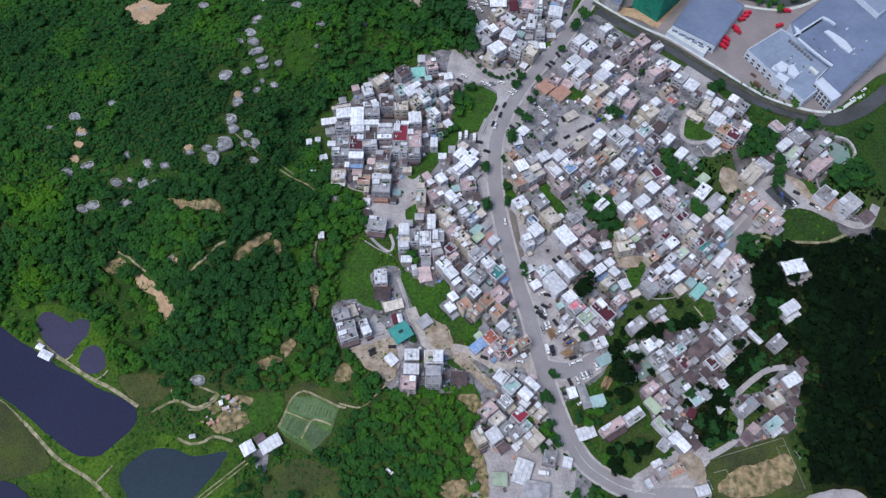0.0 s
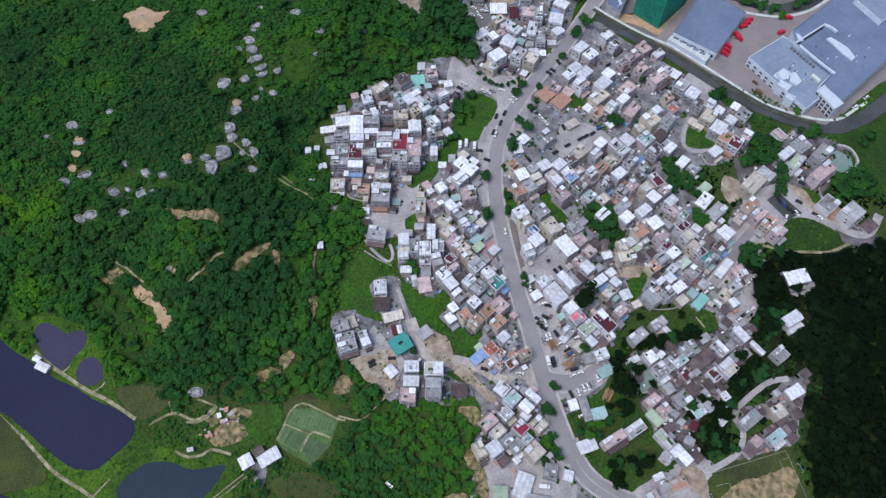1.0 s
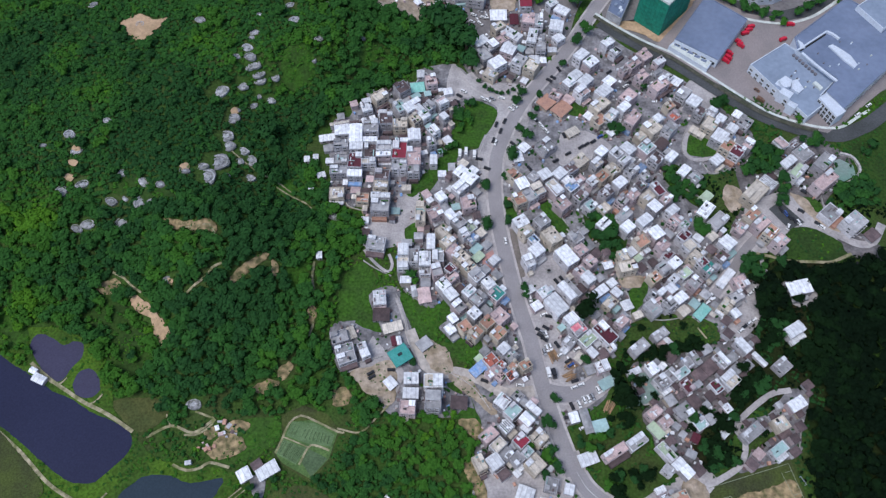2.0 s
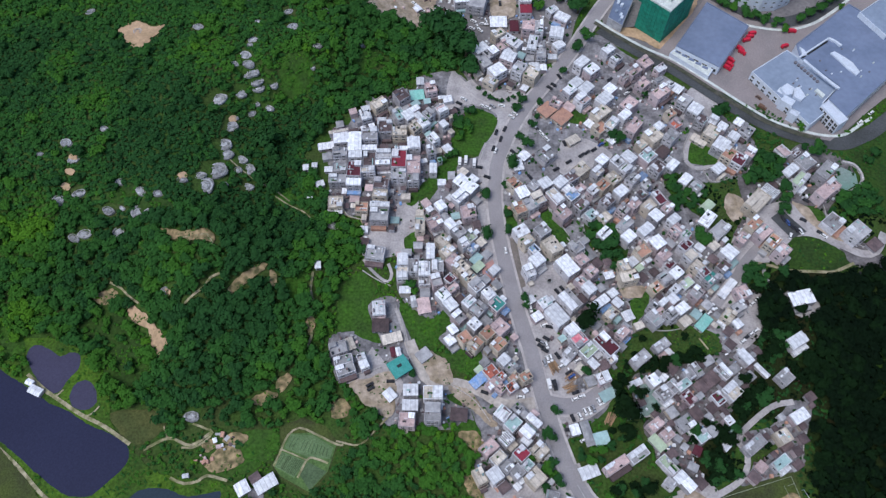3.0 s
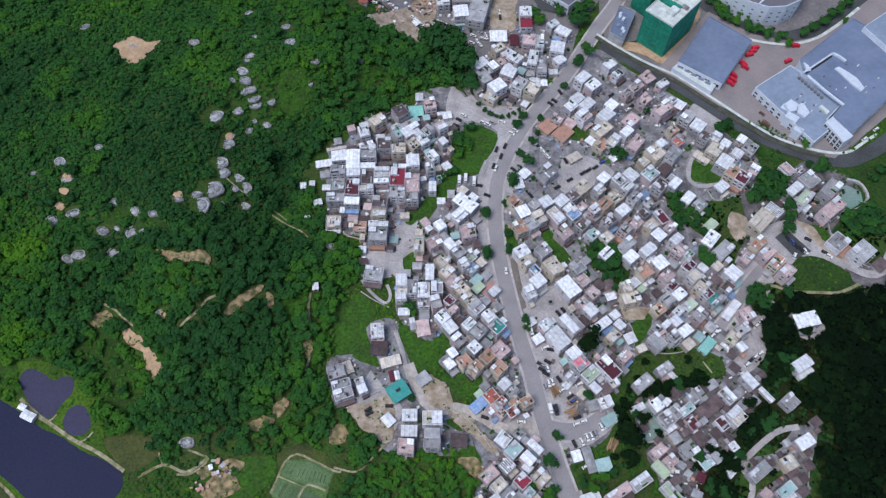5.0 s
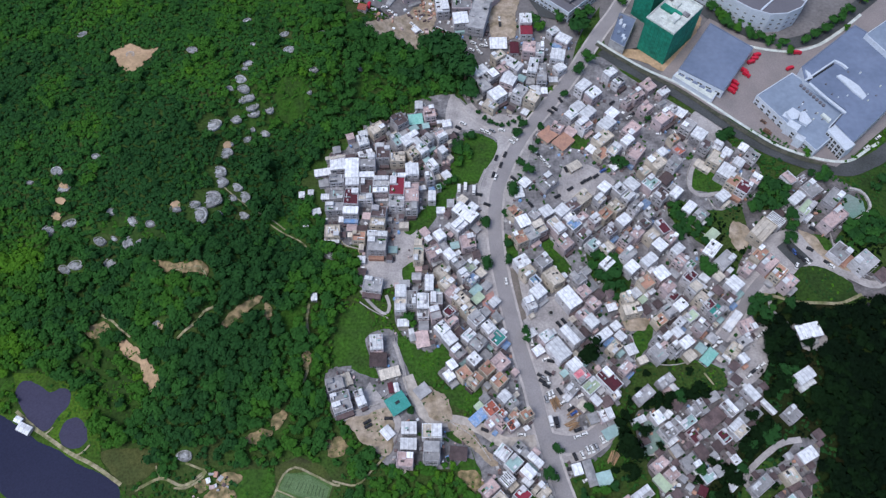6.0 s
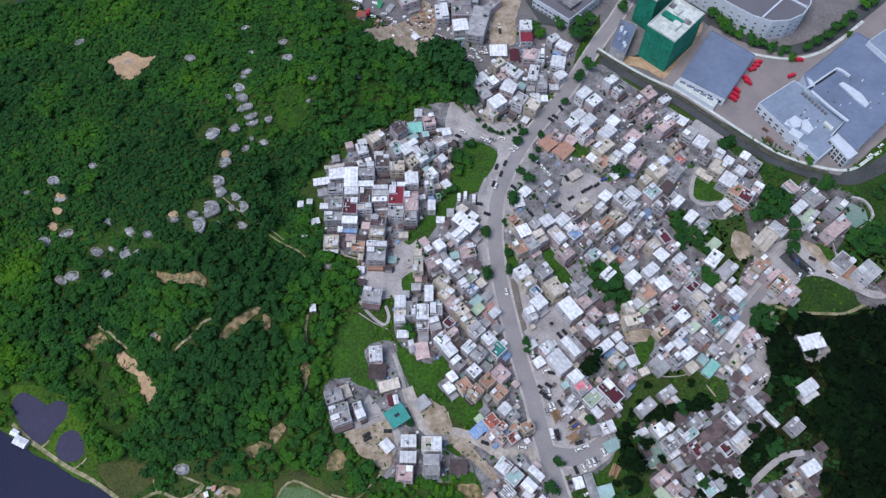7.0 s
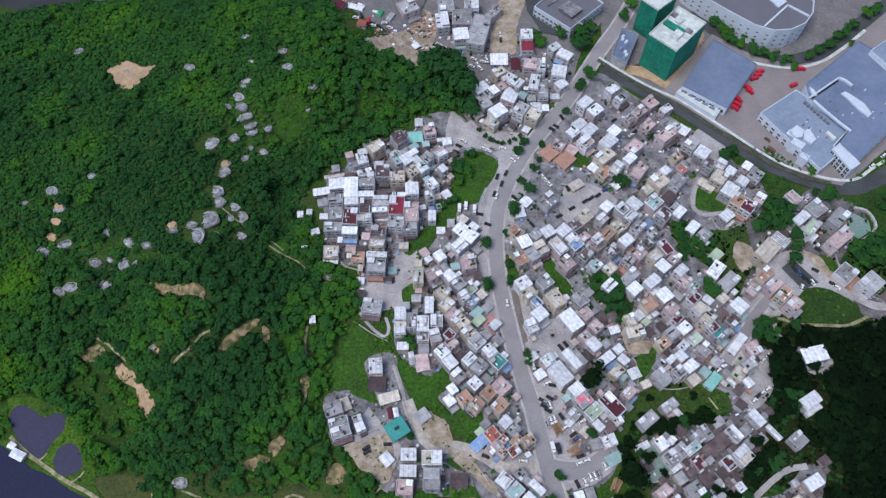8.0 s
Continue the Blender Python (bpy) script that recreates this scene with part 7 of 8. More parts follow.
# tufts in the meadows
GREENS_OPEN = OPEN_GRASS[:-4] + GLADES + [LAWN, MEADOW_WEST, FARM_GRASS, POND_BANKS, MARSH_LOW, GREEN_OLD]
tx, ty = (np.concatenate(q) for q in zip(*[scatter(poly, 2.3, 840 + k) for k, poly in enumerate(GREENS_OPEN)]))
in_glade = np.zeros(len(tx), bool)
for poly in GLADES[:3] + [LAWN]:
    in_glade |= inside(poly, tx, ty)
keep = (soft_noise(tx, ty, 0.06) + np.random.RandomState(14).normal(0, 0.3, len(tx)) > 0.05) & (free(tx, ty, 0.5, 0.5) | in_glade)
tx, ty = tx[keep], ty[keep]
plant("meadow_tufts", tx, ty, np.random.RandomState(15).uniform(0.4, 1.2, len(tx)), np.full(len(tx), 0.05), SCRUB_KINDS, np.clip(tones(tx, ty, 16, 0.4), 1, 4), "tall grass tufts and low bushes in the meadows", 860)

# weeds on the bare patches
wx, wy = (np.concatenate(q) for q in zip(*[scatter(poly, 1.7, 800 + k) for k, poly in enumerate(DIRT)]))
keep = (soft_noise(wx, wy, 0.12) + np.random.RandomState(4).normal(0, 0.25, len(wx)) > -0.02) & ~inside(PITCH, wx, wy) & (wx < 95) & (wy < 330)
plant("weeds", wx[keep], wy[keep], np.random.RandomState(5).uniform(0.35, 1.4, keep.sum()), np.full(keep.sum(), 0.1), SCRUB_KINDS, np.random.RandomState(6).randint(1, 5, keep.sum()), "low weeds on bare earth", 820)

PROTO = []


def village_tree(x, y, r, tone):
    key = int(x * 7 + y * 3) % 6
    m = pose(x, y, float(height(x, y)), 0, 0, (x * 37 + y * 11) % 360)
    for k, t, ob in PROTO:
        if (k, t) == (key, tone):
            copy_thing(ob, m @ Matrix.Scale(r / ob.scale.x, 4))
            return
    ob = tagged(new("tree"), "%s broadleaf tree with a rounded leafy crown" % ("blackish green", "dark green", "deep green", "green", "bright green", "olive green", "shade-dimmed green")[tone], "tree", "village trees")
    PROTO.append((key, tone, ob))
    s = Shape().tube(0, 0, -0.3, 0.9, 0.1, 8, 0, 0.07)
    part("trunk", s.mesh("trunk", BARK), ob)
    t, soft = TREE_KINDS[key]
    part("crown", tri_mesh("crown", t + (0, 0, 1.0), soft, np.zeros(len(t) // 3), [LEAVES[tone]]), ob)
    ob.matrix_basis = m @ Matrix.Scale(r, 4)


for x, y, r in TREES:
    if not beside(np.array([x]), np.array([y]), 0.3)[0]:
        continue
    # tone 6 in the south-east: shade painted into the crowns
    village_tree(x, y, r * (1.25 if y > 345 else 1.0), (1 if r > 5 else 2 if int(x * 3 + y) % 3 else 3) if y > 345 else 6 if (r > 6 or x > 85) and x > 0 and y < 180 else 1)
for k, poly in enumerate(WOODS):
    x, y = scatter(poly, 4.4, 700 + k)
    ok = free(x, y, 0.6)
    for a, b in zip(x[ok], y[ok]):
        # most south-eastern grove trees get the same shade-darkened leaves
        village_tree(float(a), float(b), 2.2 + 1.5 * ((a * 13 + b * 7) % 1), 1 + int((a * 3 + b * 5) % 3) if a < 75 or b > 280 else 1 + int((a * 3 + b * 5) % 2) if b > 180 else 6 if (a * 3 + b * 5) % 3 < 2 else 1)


# ---- graves on the hill ----
def grave(x, y, r):
    """A horseshoe-shaped hillside grave: two low curved walls round a small paved terrace."""
    k = int(x * 3 + y * 7) % 5
    ob = tagged(new("grave"), "weathered grey concrete horseshoe grave on the hillside", "grave", "hillside graves")
    ob.matrix_basis = pose(x, y, float(height(x, y)) + 0.3, 0, 0, (x * 17 + y * 5) % 70 - 35)
    e = (0.6, 0.8, 0.62, 0.95, 0.7)[k]
    ring = [radians(20 * q) for q in range(18)]
    part("apron", Shape().prism([(r * (1.12 + 0.1 * math.sin(3 * a + k)) * math.cos(a), r * e * (1.15 + 0.12 * math.sin(2 * a + r)) * math.sin(a)) for a in ring], -1.2, 0.05).mesh("apron", GRAVESTONE), ob)
    arc = [radians(-25 - 8 * k + (230 + 16 * k) * q / 16) for q in range(17)]
    for f, z in ((1.0, 0.42), (0.6, 0.4))[: 1 + (r > 2.4)]:
        s = Shape().band([(r * f * math.cos(a), r * f * e * math.sin(a)) for a in arc], [((f - 0.17) * r * math.cos(a), (f - 0.17) * r * e * math.sin(a)) for a in arc], -1.0, z, 0, False)
        part("wall", s.mesh("wall", GRAVE_SLAB if k % 2 else GRAVESTONE), ob)
    part("terrace", Shape().prism([(r * 0.45 * math.cos(a), r * 0.45 * e * math.sin(a)) for a in ring], -1.0, 0.22).mesh("terrace", GRAVE_SLAB), ob)
    part("headstone", Shape().box(-r * 0.2, r * 0.2, r * 0.3 * e, r * 0.42 * e, 0.1, 0.7, 0, 0.05).mesh("headstone", GRAVESTONE), ob)


GRAVE_SLAB = mat("pale_grave_slab", (0.43, 0.44, 0.47), vary=0.3, grain=1.2, patch=0.5, other=(0.22, 0.23, 0.24), each=0.4)
for x, y, r in GRAVES:
    grave(x, y, r * 1.1)

# ---- vehicles ----
PAINT = {
    "w": ("white", mat("white_paint", (0.75, 0.75, 0.76), rough=0.35, vary=0.05, bump=0)),
    "k": ("black", mat("black_paint", (0.03, 0.03, 0.035), rough=0.3, vary=0.05, bump=0)),
    "g": ("silver", mat("silver_paint", (0.4, 0.4, 0.42), rough=0.3, vary=0.05, bump=0, metal=0.4)),
    "b": ("blue", mat("blue_paint", (0.05, 0.10, 0.3), rough=0.3, vary=0.05, bump=0)),
    "n": ("brown", mat("brown_paint", (0.16, 0.09, 0.06), rough=0.5, vary=0.1, bump=0)),
    "R": ("red", mat("red_paint", (0.55, 0.02, 0.05), rough=0.4, vary=0.1, bump=0)),
}
WHEEL = Shape().tube(0, 0, -0.1, 0.1, 0.33, 12).mesh("wheel", RUBBER)
MADE = {}


def vehicle(kind, x, y, turn, paint, build):
    m = pose(x, y, float(height(x, y)) + lift[0] + 0.1, 0, 0, turn) @ Matrix.Scale(0.8 if kind == "lorry" else 0.92, 4)
    flat = m @ Matrix.Scale(1.25 if kind == "lorry" else 1 / 0.92, 4)
    if (kind, paint) in MADE:
        return copy_thing(MADE[kind, paint], flat)
    colour, skin = PAINT[paint]
    ob = tagged(new(kind), "%s %s standing on the paving" % (colour, "box lorry" if kind == "lorry" else "parked car"), kind, "parked vehicles")
    MADE[kind, paint] = ob
    build(ob, skin)
    ob.matrix_basis = m


def car_parts(ob, skin):
    part("body", Shape().box(-2.1, 2.1, -0.87, 0.87, 0.25, 0.6).box(-2.15, 2.1, -0.88, 0.88, 0.6, 0.92, 0, 0.1).mesh("body", skin), ob)
    cabin = part("cabin", Shape().box(-1.7, 1.0, -0.78, 0.78, 0.92, 1.4, 0, 0.28).mesh("cabin", GLASS), ob)
    part("roof", Shape().box(-1.42, 0.72, -0.52, 0.52, 1.4, 1.46, 0, 0.04).mesh("roof", skin), cabin)
    for a in (-1.3, 1.3):
        for b in (-0.82, 0.82):
            part("wheel", WHEEL, ob, "", pose(a, b, 0.33, 90))


def lorry_parts(ob, skin):
    part("cargo_box", Shape().box(-3.2, 1.3, -1.15, 1.15, 0.9, 3.2, 0, 0.04).mesh("cargo_box", skin), ob)
    part("cab", Shape().box(1.45, 3.1, -1.1, 1.1, 0.5, 2.5, 0, 0.15).mesh("cab", skin), ob)
    part("windscreen", Shape().box(3.0, 3.08, -0.9, 0.9, 1.5, 2.2).mesh("windscreen", GLASS), ob)
    part("chassis", Shape().box(-3.1, 2.9, -0.5, 0.5, 0.45, 0.88).mesh("chassis", RUBBER), ob)
    for a in (-2.2, 2.2):
        for b in (-0.95, 0.95):
            part("wheel", WHEEL, ob, "", pose(a, b, 0.4, 90) @ Matrix.Scale(1.2, 4))


def car(x, y, turn, paint):
    vehicle("car", x, y, turn, paint, car_parts)


def lorry(x, y, turn, paint):
    vehicle("lorry", x, y, turn, paint, lorry_parts)


car(61.3, 113.2, -69, "k")
car(64.8, 114.0, -70, "w")
car(67.4, 116.1, -70, "w")
car(69.5, 116.7, -70, "w")
car(71.5, 117.7, -70, "g")
car(74.5, 121.0, -70, "w")
car(76.2, 121.8, -71, "w")
car(63.4, 122.6, 20, "w")
car(66.2, 123.7, 20, "w")
car(63.7, 125.6, 20, "k")
car(33.4, 202.9, -84, "w")
car(48.9, 249.6, -57, "k")
car(184.7, 222.2, -69, "k")
car(186.6, 219.8, -69, "b")
car(188.2, 217.7, -69, "k")
car(190.2, 215.6, -69, "k")
car(192.2, 214.2, -69, "w")
car(195.2, 221.5, -32, "k")
car(185.9, 211.5, 61, "w")
car(202.3, 213.5, -38, "k")
car(203.9, 211.5, -38, "w")
car(199.7, 234.0, -39, "k")
car(148.9, 151.6, 37, "w")
car(151.3, 153.9, 37, "k")
car(153.9, 155.7, 37, "w")
car(156.4, 157.2, 37, "w")
car(157.8, 172.1, 37, "w")
car(159.9, 174.0, 37, "w")
car(132.8, 168.1, 42, "k")
car(134.5, 166.6, 42, "w")
car(136.6, 170.6, 42, "w")
car(70.9, 322.8, -65, "k")
car(101.3, 320.5, 39, "k")
car(110.2, 309.7, 34, "w")
car(112.1, 311.8, 34, "k")
car(134.4, 303.3, -73, "k")
car(135.3, 297.8, -73, "w")
car(126.3, 270.6, -26, "w")
car(20.2, 125.7, -21, "k")
car(37.3, 123.5, -5, "w")
car(59.0, 107.7, -0, "k")
car(60.9, 108.2, -0, "g")
car(65.6, 103.0, 28, "w")
car(104.2, 98.4, -21, "w")
car(104.9, 96.3, -21, "k")
car(45.1, 95.4, -30, "k")
car(44.9, 92.9, 38, "k")
car(-35.0, 129.6, 31, "k")
car(-34.4, 127.7, 31, "k")
car(-25.1, 131.3, -0, "k")
car(216.4, 188.4, 52, "k")
car(234.0, 288.6, 35, "w")
car(243.7, 287.7, 35, "w")
car(252.2, 294.7, 35, "w")
car(188.4, 306.2, -48, "n")
car(-24.2, 71.1, -39, "w")
car(-42.0, 385.1, -6, "w")
car(-38.0, 385.8, -63, "k")
car(-35.5, 390.4, 9, "w")
car(-31.9, 387.5, -24, "w")
car(-49.2, 392.5, -74, "k")
car(-52.3, 388.2, -10, "w")
car(-16.1, 379.2, -41, "w")
car(-12.6, 376.7, -43, "w")
car(-17.9, 381.5, -41, "w")
car(20.0, 368.6, -26, "w")
car(22.3, 364.0, -68, "w")
car(25.8, 366.3, -13, "w")
car(24.0, 360.8, -49, "w")
car(28.3, 367.2, -76, "w")
car(18.8, 362.6, -26, "w")
car(37.2, 389.0, -89, "w")
car(37.4, 384.2, -89, "k")
car(24.2, 300.0, -37, "w")
car(26.9, 298.8, -37, "w")
car(29.6, 300.0, -37, "g")
car(35.2, 300.4, -13, "w")
car(10.0, 302.2, -31, "k")
car(8.3, 298.0, -31, "k")
car(12.7, 305.5, -31, "w")
car(36.2, 283.1, -113, "k")
car(31.2, 280.7, -108, "k")
car(33.6, 275.9, -109, "k")
car(29.2, 269.2, -108, "k")
car(30.4, 267.6, -108, "w")
car(40.3, 266.8, -47, "k")
car(40.2, 264.1, -36, "w")
car(40.5, 292.1, -37, "w")
car(42.6, 294.2, -37, "w")
car(56.9, 280.7, -53, "w")
car(58.3, 278.3, -53, "w")
car(60.1, 275.9, -53, "w")
car(55.7, 282.3, -53, "k")
car(67.0, 316.2, -38, "k")
car(64.4, 314.1, -38, "k")
car(71.4, 259.8, 33, "k")
car(79.1, 264.4, 38, "k")
car(82.5, 266.4, 38, "k")
car(86.5, 268.3, 38, "k")
car(64.0, 254.9, 28, "k")
car(90.8, 271.9, 33, "b")
car(70.2, 272.7, -69, "k")
car(53.2, 285.1, -37, "w")
car(51.5, 288.4, -37, "g")
car(25.0, 249.7, -24, "k")
car(20.8, 256.1, -12, "k")
car(48.0, 152.0, -32, "k")
car(48.6, 149.1, -32, "k")
car(50.4, 147.1, -32, "k")
car(49.5, 150.9, -32, "g")
car(51.6, 153.2, -33, "k")
car(51.4, 149.7, -75, "w")
car(51.4, 142.2, -74, "w")
car(53.1, 143.0, -75, "w")
car(56.5, 144.2, -59, "k")
car(58.0, 139.0, 30, "w")
car(61.3, 135.6, 34, "k")
car(62.5, 133.6, 34, "b")
car(66.0, 141.8, 30, "w")
car(44.8, 169.2, -84, "w")
car(46.3, 165.8, 45, "w")
car(51.0, 160.4, 21, "w")
car(53.5, 159.5, -11, "k")
car(58.9, 178.8, -55, "k")
car(61.6, 180.4, -56, "k")
car(49.9, 140.4, -74, "g")
lorry(51.2, 129.4, -79, "w")
lorry(53.9, 128.9, -79, "k")
lorry(194.8, 357.4, 19, "R")
lorry(192.8, 354.6, 18, "R")
lorry(190.1, 351.8, 18, "R")
lorry(184.8, 344.3, -42, "R")
lorry(185.3, 341.6, -42, "R")
lorry(177.1, 335.2, -42, "R")
lorry(175.8, 331.6, -41, "R")
lorry(173.9, 328.9, -41, "R")
lorry(220.3, 359.3, -0, "R")
lorry(212.8, 346.6, 24, "R")
lorry(145.8, 178.6, 34, "w")
lorry(188.7, 298.2, -41, "n")
lorry(45.6, 70.1, -5, "w")
lorry(-50.2, 404.2, -26, "w")
lorry(-44.7, 387.0, 78, "R")
lorry(-40.7, 398.3, -16, "w")
lorry(9.8, 259.2, -92, "w")
lorry(13.3, 260.4, -93, "w")
lorry(18.0, 258.4, -93, "w")
sheet("marsh_field", rounded(MARSH_FIELD, 2.0, 0.3), MARSH, "dull green marshy field beside the pond", "marsh")


# ---- factory quarter beyond the canal ----
NET = mat("green_netting", (0.016, 0.215, 0.145), rough=0.7, vary=0.25, grain=0.5, patch=0.15, other=(0.012, 0.15, 0.105), bump=0.4)
SLAB = mat("pale_slab", (0.62, 0.66, 0.64), vary=0.2, patch=0.3, other=(0.45, 0.48, 0.47))
BLUEGREY = mat("blue_grey_sheet", (0.175, 0.215, 0.315), rough=0.5, vary=0.08, grain=0.3, patch=0.05, other=(0.135, 0.170, 0.255))
PALEGREY = mat("pale_grey_sheet", (0.24, 0.292, 0.385), rough=0.5, vary=0.1, grain=0.4, patch=0.08, other=(0.20, 0.245, 0.325))
DARKROOF = mat("dark_grey_roof", (0.15, 0.145, 0.17), rough=0.7, vary=0.1, patch=0.06)
BANKSIDE = mat("weedy_canal_bank", (0.085, 0.082, 0.065), vary=0.3, grain=0.8, patch=0.3, other=(0.050, 0.056, 0.036))
WHITE = mat("white_cladding", (0.58, 0.63, 0.72), rough=0.5, vary=0.1, patch=0.25)
YARD = mat("tan_yard_paving", (0.27, 0.235, 0.235), vary=0.12, patch=0.06, other=(0.22, 0.198, 0.20))


def centre(pts):
    return Vector((sum(p[0] for p in pts) / len(pts), sum(p[1] for p in pts) / len(pts)))


def inset(pts, by):
    """The outline drawn in by a few centimetres towards its middle."""
    c = centre(pts)
    return [tuple(c + (Vector(p) - c) * (1 - by / (Vector(p) - c).length)) for p in pts]


def big_building(name, pts, z, wall, roof, label, category, rim=0.8, edge=None):
    """A large flat-roofed building on an irregular outline, with a parapet."""
    if sum(a[0] * b[1] - b[0] * a[1] for a, b in zip(pts, pts[1:] + pts[:1])) < 0:
        pts = pts[::-1]
    c = centre(pts)
    ob = tagged(new(name), label, category)
    ob.matrix_basis = pose(c.x, c.y, float(height(c.x, c.y)))
    local = [(x - c.x, y - c.y) for x, y in pts]
    part("wall", Shape().prism(local, -1.0, z).mesh("wall", wall), ob)
    part("roof", Shape().prism(inset(local, 0.7), z + 0.004, z + 0.15).mesh("roof", roof), ob)
    part("parapet", Shape().band(local, inset(local, 0.6), z, z + rim).mesh("parapet", edge or wall), ob)
    return ob, local


sheet("north_lot", NORTH_LOT, CANAL, "dark asphalt lot beside the block", "pavement")
sheet("clearing", rounded(PALE_CLEARING, 2.0, 0.3), PLAZA, "pale bare clearing in the wood", "earth")
sheet("factory_yard", [(131.5, 340.5), (171.3, 389.7), (196.5, 369.8), (220.3, 363.9), (235.4, 367.3), (262.1, 387.1), (295.2, 415.6), (356, 426.4), (326.6, 341.2), (263.4, 305.9), (238.6, 285.9), (223.3, 274.6), (211.1, 277.9), (182.4, 300.1), (152.6, 321.2)], YARD, "tan paved factory yard beside the canal", "pavement")
strip("canal_wall_walk", [(97.8, 370.0), (110.5, 358.5), (126.1, 346.1), (143.2, 335.3), (160.4, 319.4), (176.6, 303.5), (192.5, 289.8), (209.4, 281.6), (223.3, 278.1), (233.1, 279.2), (242.8, 285.6), (252.0, 291.4)], 1.8, SLAB, "pale concrete walk along the canal", "path", 0.25)
strip("canal_bank", [(96.9, 367.9), (110.9, 355.3), (126.3, 342.6), (142.0, 331.6), (158.0, 316.6), (173.2, 301.8), (188.2, 289.3), (203.5, 280.8), (217.8, 275.8)], 2.8, BANKSIDE, "dark weedy stone bank of the canal", "bank", 0.22)
strip("factory_walk", [(172.9, 377.1), (191.8, 365.8), (215.2, 361.2), (233.8, 365.8), (250.7, 377), (269.3, 392.8)], 2.0, SLAB, "pale concrete kerb walk along the factory road", "path", 0.25)

tower, t_out = big_building("tower_under_construction", [(121.7, 364.4), (135.9, 350.6), (156.9, 372.9), (142.4, 386.6)], 25.5, NET, SLAB, "tall building under construction wrapped in green netting", "tower", 1.2, SLAB)
# stair cores, shuttering and stacked material on the unfinished top
for fx, fy, fw, fd, fh, m, n in ((-5, -3, 7, 5, 1.8, SLAB, "core"), (-1, 4, 4, 9, 1.5, NET, "net_cover"), (6, 3, 5, 4, 1.4, SLAB, "core"), (3, -6, 3, 4, 1.0, CONCRETE, "formwork"),
                                 (0.5, -1.5, 3, 6, 0.9, NET, "net_cover"), (8, 8, 4, 3, 0.8, CONCRETE, "formwork"), (-8, 1, 2, 5, 0.7, SLAB, "formwork")):
    part(n, Shape().box(fx - fw / 2, fx + fw / 2, fy - fd / 2, fy + fd / 2, 25.7, 25.7 + fh).mesh(n, m), tower, "", pose(0, 0, 0, 0, 0, 45))
big_building("tower_under_construction", [(121.8, 394.6), (130.6, 384.9), (144.0, 396.6), (134.8, 406.8)], 24.0, NET, SLAB, "second green-netted building under construction behind the first", "tower", 1.2, SLAB)
ware, w_out = big_building("warehouse", [(168.2, 379.0), (191.0, 358.2), (166.4, 324.2), (142.9, 341.6)], 7.0, WHITE, BLUEGREY, "long low warehouse with blue-grey sheet roof and white walls", "warehouse", 0.5, BLUEGREY)
hut, hut_out = big_building("site_hut", [(113, 389.5), (122.9, 383.7), (112.1, 359), (104, 365.9)], 6.0, ROOFS["g"][1], BLUEGREY, "low grey site building with cluttered roof", "building", 0.8)
low, l_out = big_building("factory_hall", [(185.3, 321.2), (210.1, 338.5), (235.5, 311.1), (222.1, 297.3), (222.4, 290.7), (210.3, 281)], 6.5, WHITE, PALEGREY, "white factory hall with pale grey flat roof", "factory", 0.7, WHITE)
high, h_out = big_building("factory_block", [(215.2, 340.7), (256, 374.6), (281.7, 348.4), (274.3, 323.6), (231.2, 285), (224.2, 298.1), (233.1, 307.3), (214.7, 329.9)], 9.5, WHITE, BLUEGREY, "large factory block with blue-grey sheet roof", "factory", 0.5, BLUEGREY)
gate, gate_out = big_building("factory_gatehouse", [(219.0, 293.7), (224.0, 297.4), (232.2, 283.6), (225.7, 279.4)], 9.0, WHITE, WHITE, "white stair block with dark glazed front", "building", 0.4)
big_building("factory_wing", [(258.2, 363.7), (280.8, 380.2), (291.1, 361.8), (269.2, 344.1)], 12.5, WHITE, PALEGREY, "pale grey roofed factory wing", "factory", 0.6)
drum, d_out = big_building("round_hall", [(146.1, 436.3), (156, 418.1), (166.4, 405.5), (179.9, 392.7), (191.8, 382.6), (202.9, 377.9), (213.5, 378.8), (223.3, 384), (230.1, 393.1), (233.2, 402.9), (226.7, 436.1)], 14.0, WHITE, DARKROOF, "round-ended white hall with dark grey roof", "hall", 1.4, WHITE)


def windows_along(ob, local, first, last, levels, gap, size, proud=0.1):
    """Rows of windows on some sides of an outline."""
    for k in range(first, last):
        a, b = Vector(local[k % len(local)]), Vector(local[(k + 1) % len(local)])
        d = b - a
        n = max(1, int(d.length / gap))
        turn = math.atan2(d.y, d.x)
        out = Vector((d.y, -d.x)).normalized() * proud
        for j in range(n):
            q = a.lerp(b, (j + 0.5) / n) + out
            for z in levels:
                part("window", WINDOW, ob, "", Matrix.LocRotScale((q.x, q.y, z), Euler((0, 0, turn)), (size[0], 1.5, size[1])))


def on_roof(name, material, ob, pts, z0, z1):
    c = ob.matrix_basis.translation
    part(name, Shape().prism([(x - c.x, y - c.y) for x, y in pts], z0, z1).mesh(name, material), ob)


def rail(name, material, ob, points, thick, z0, z1):
    """A wall standing on a roof along a line."""
    left, right = ribbon(points, thick, 6.0)
    c = ob.matrix_basis.translation
    part(name, Shape().band([(p.x - c.x, p.y - c.y) for p in left], [(p.x - c.x, p.y - c.y) for p in right], z0, z1, 0, False).mesh(name, material), ob)


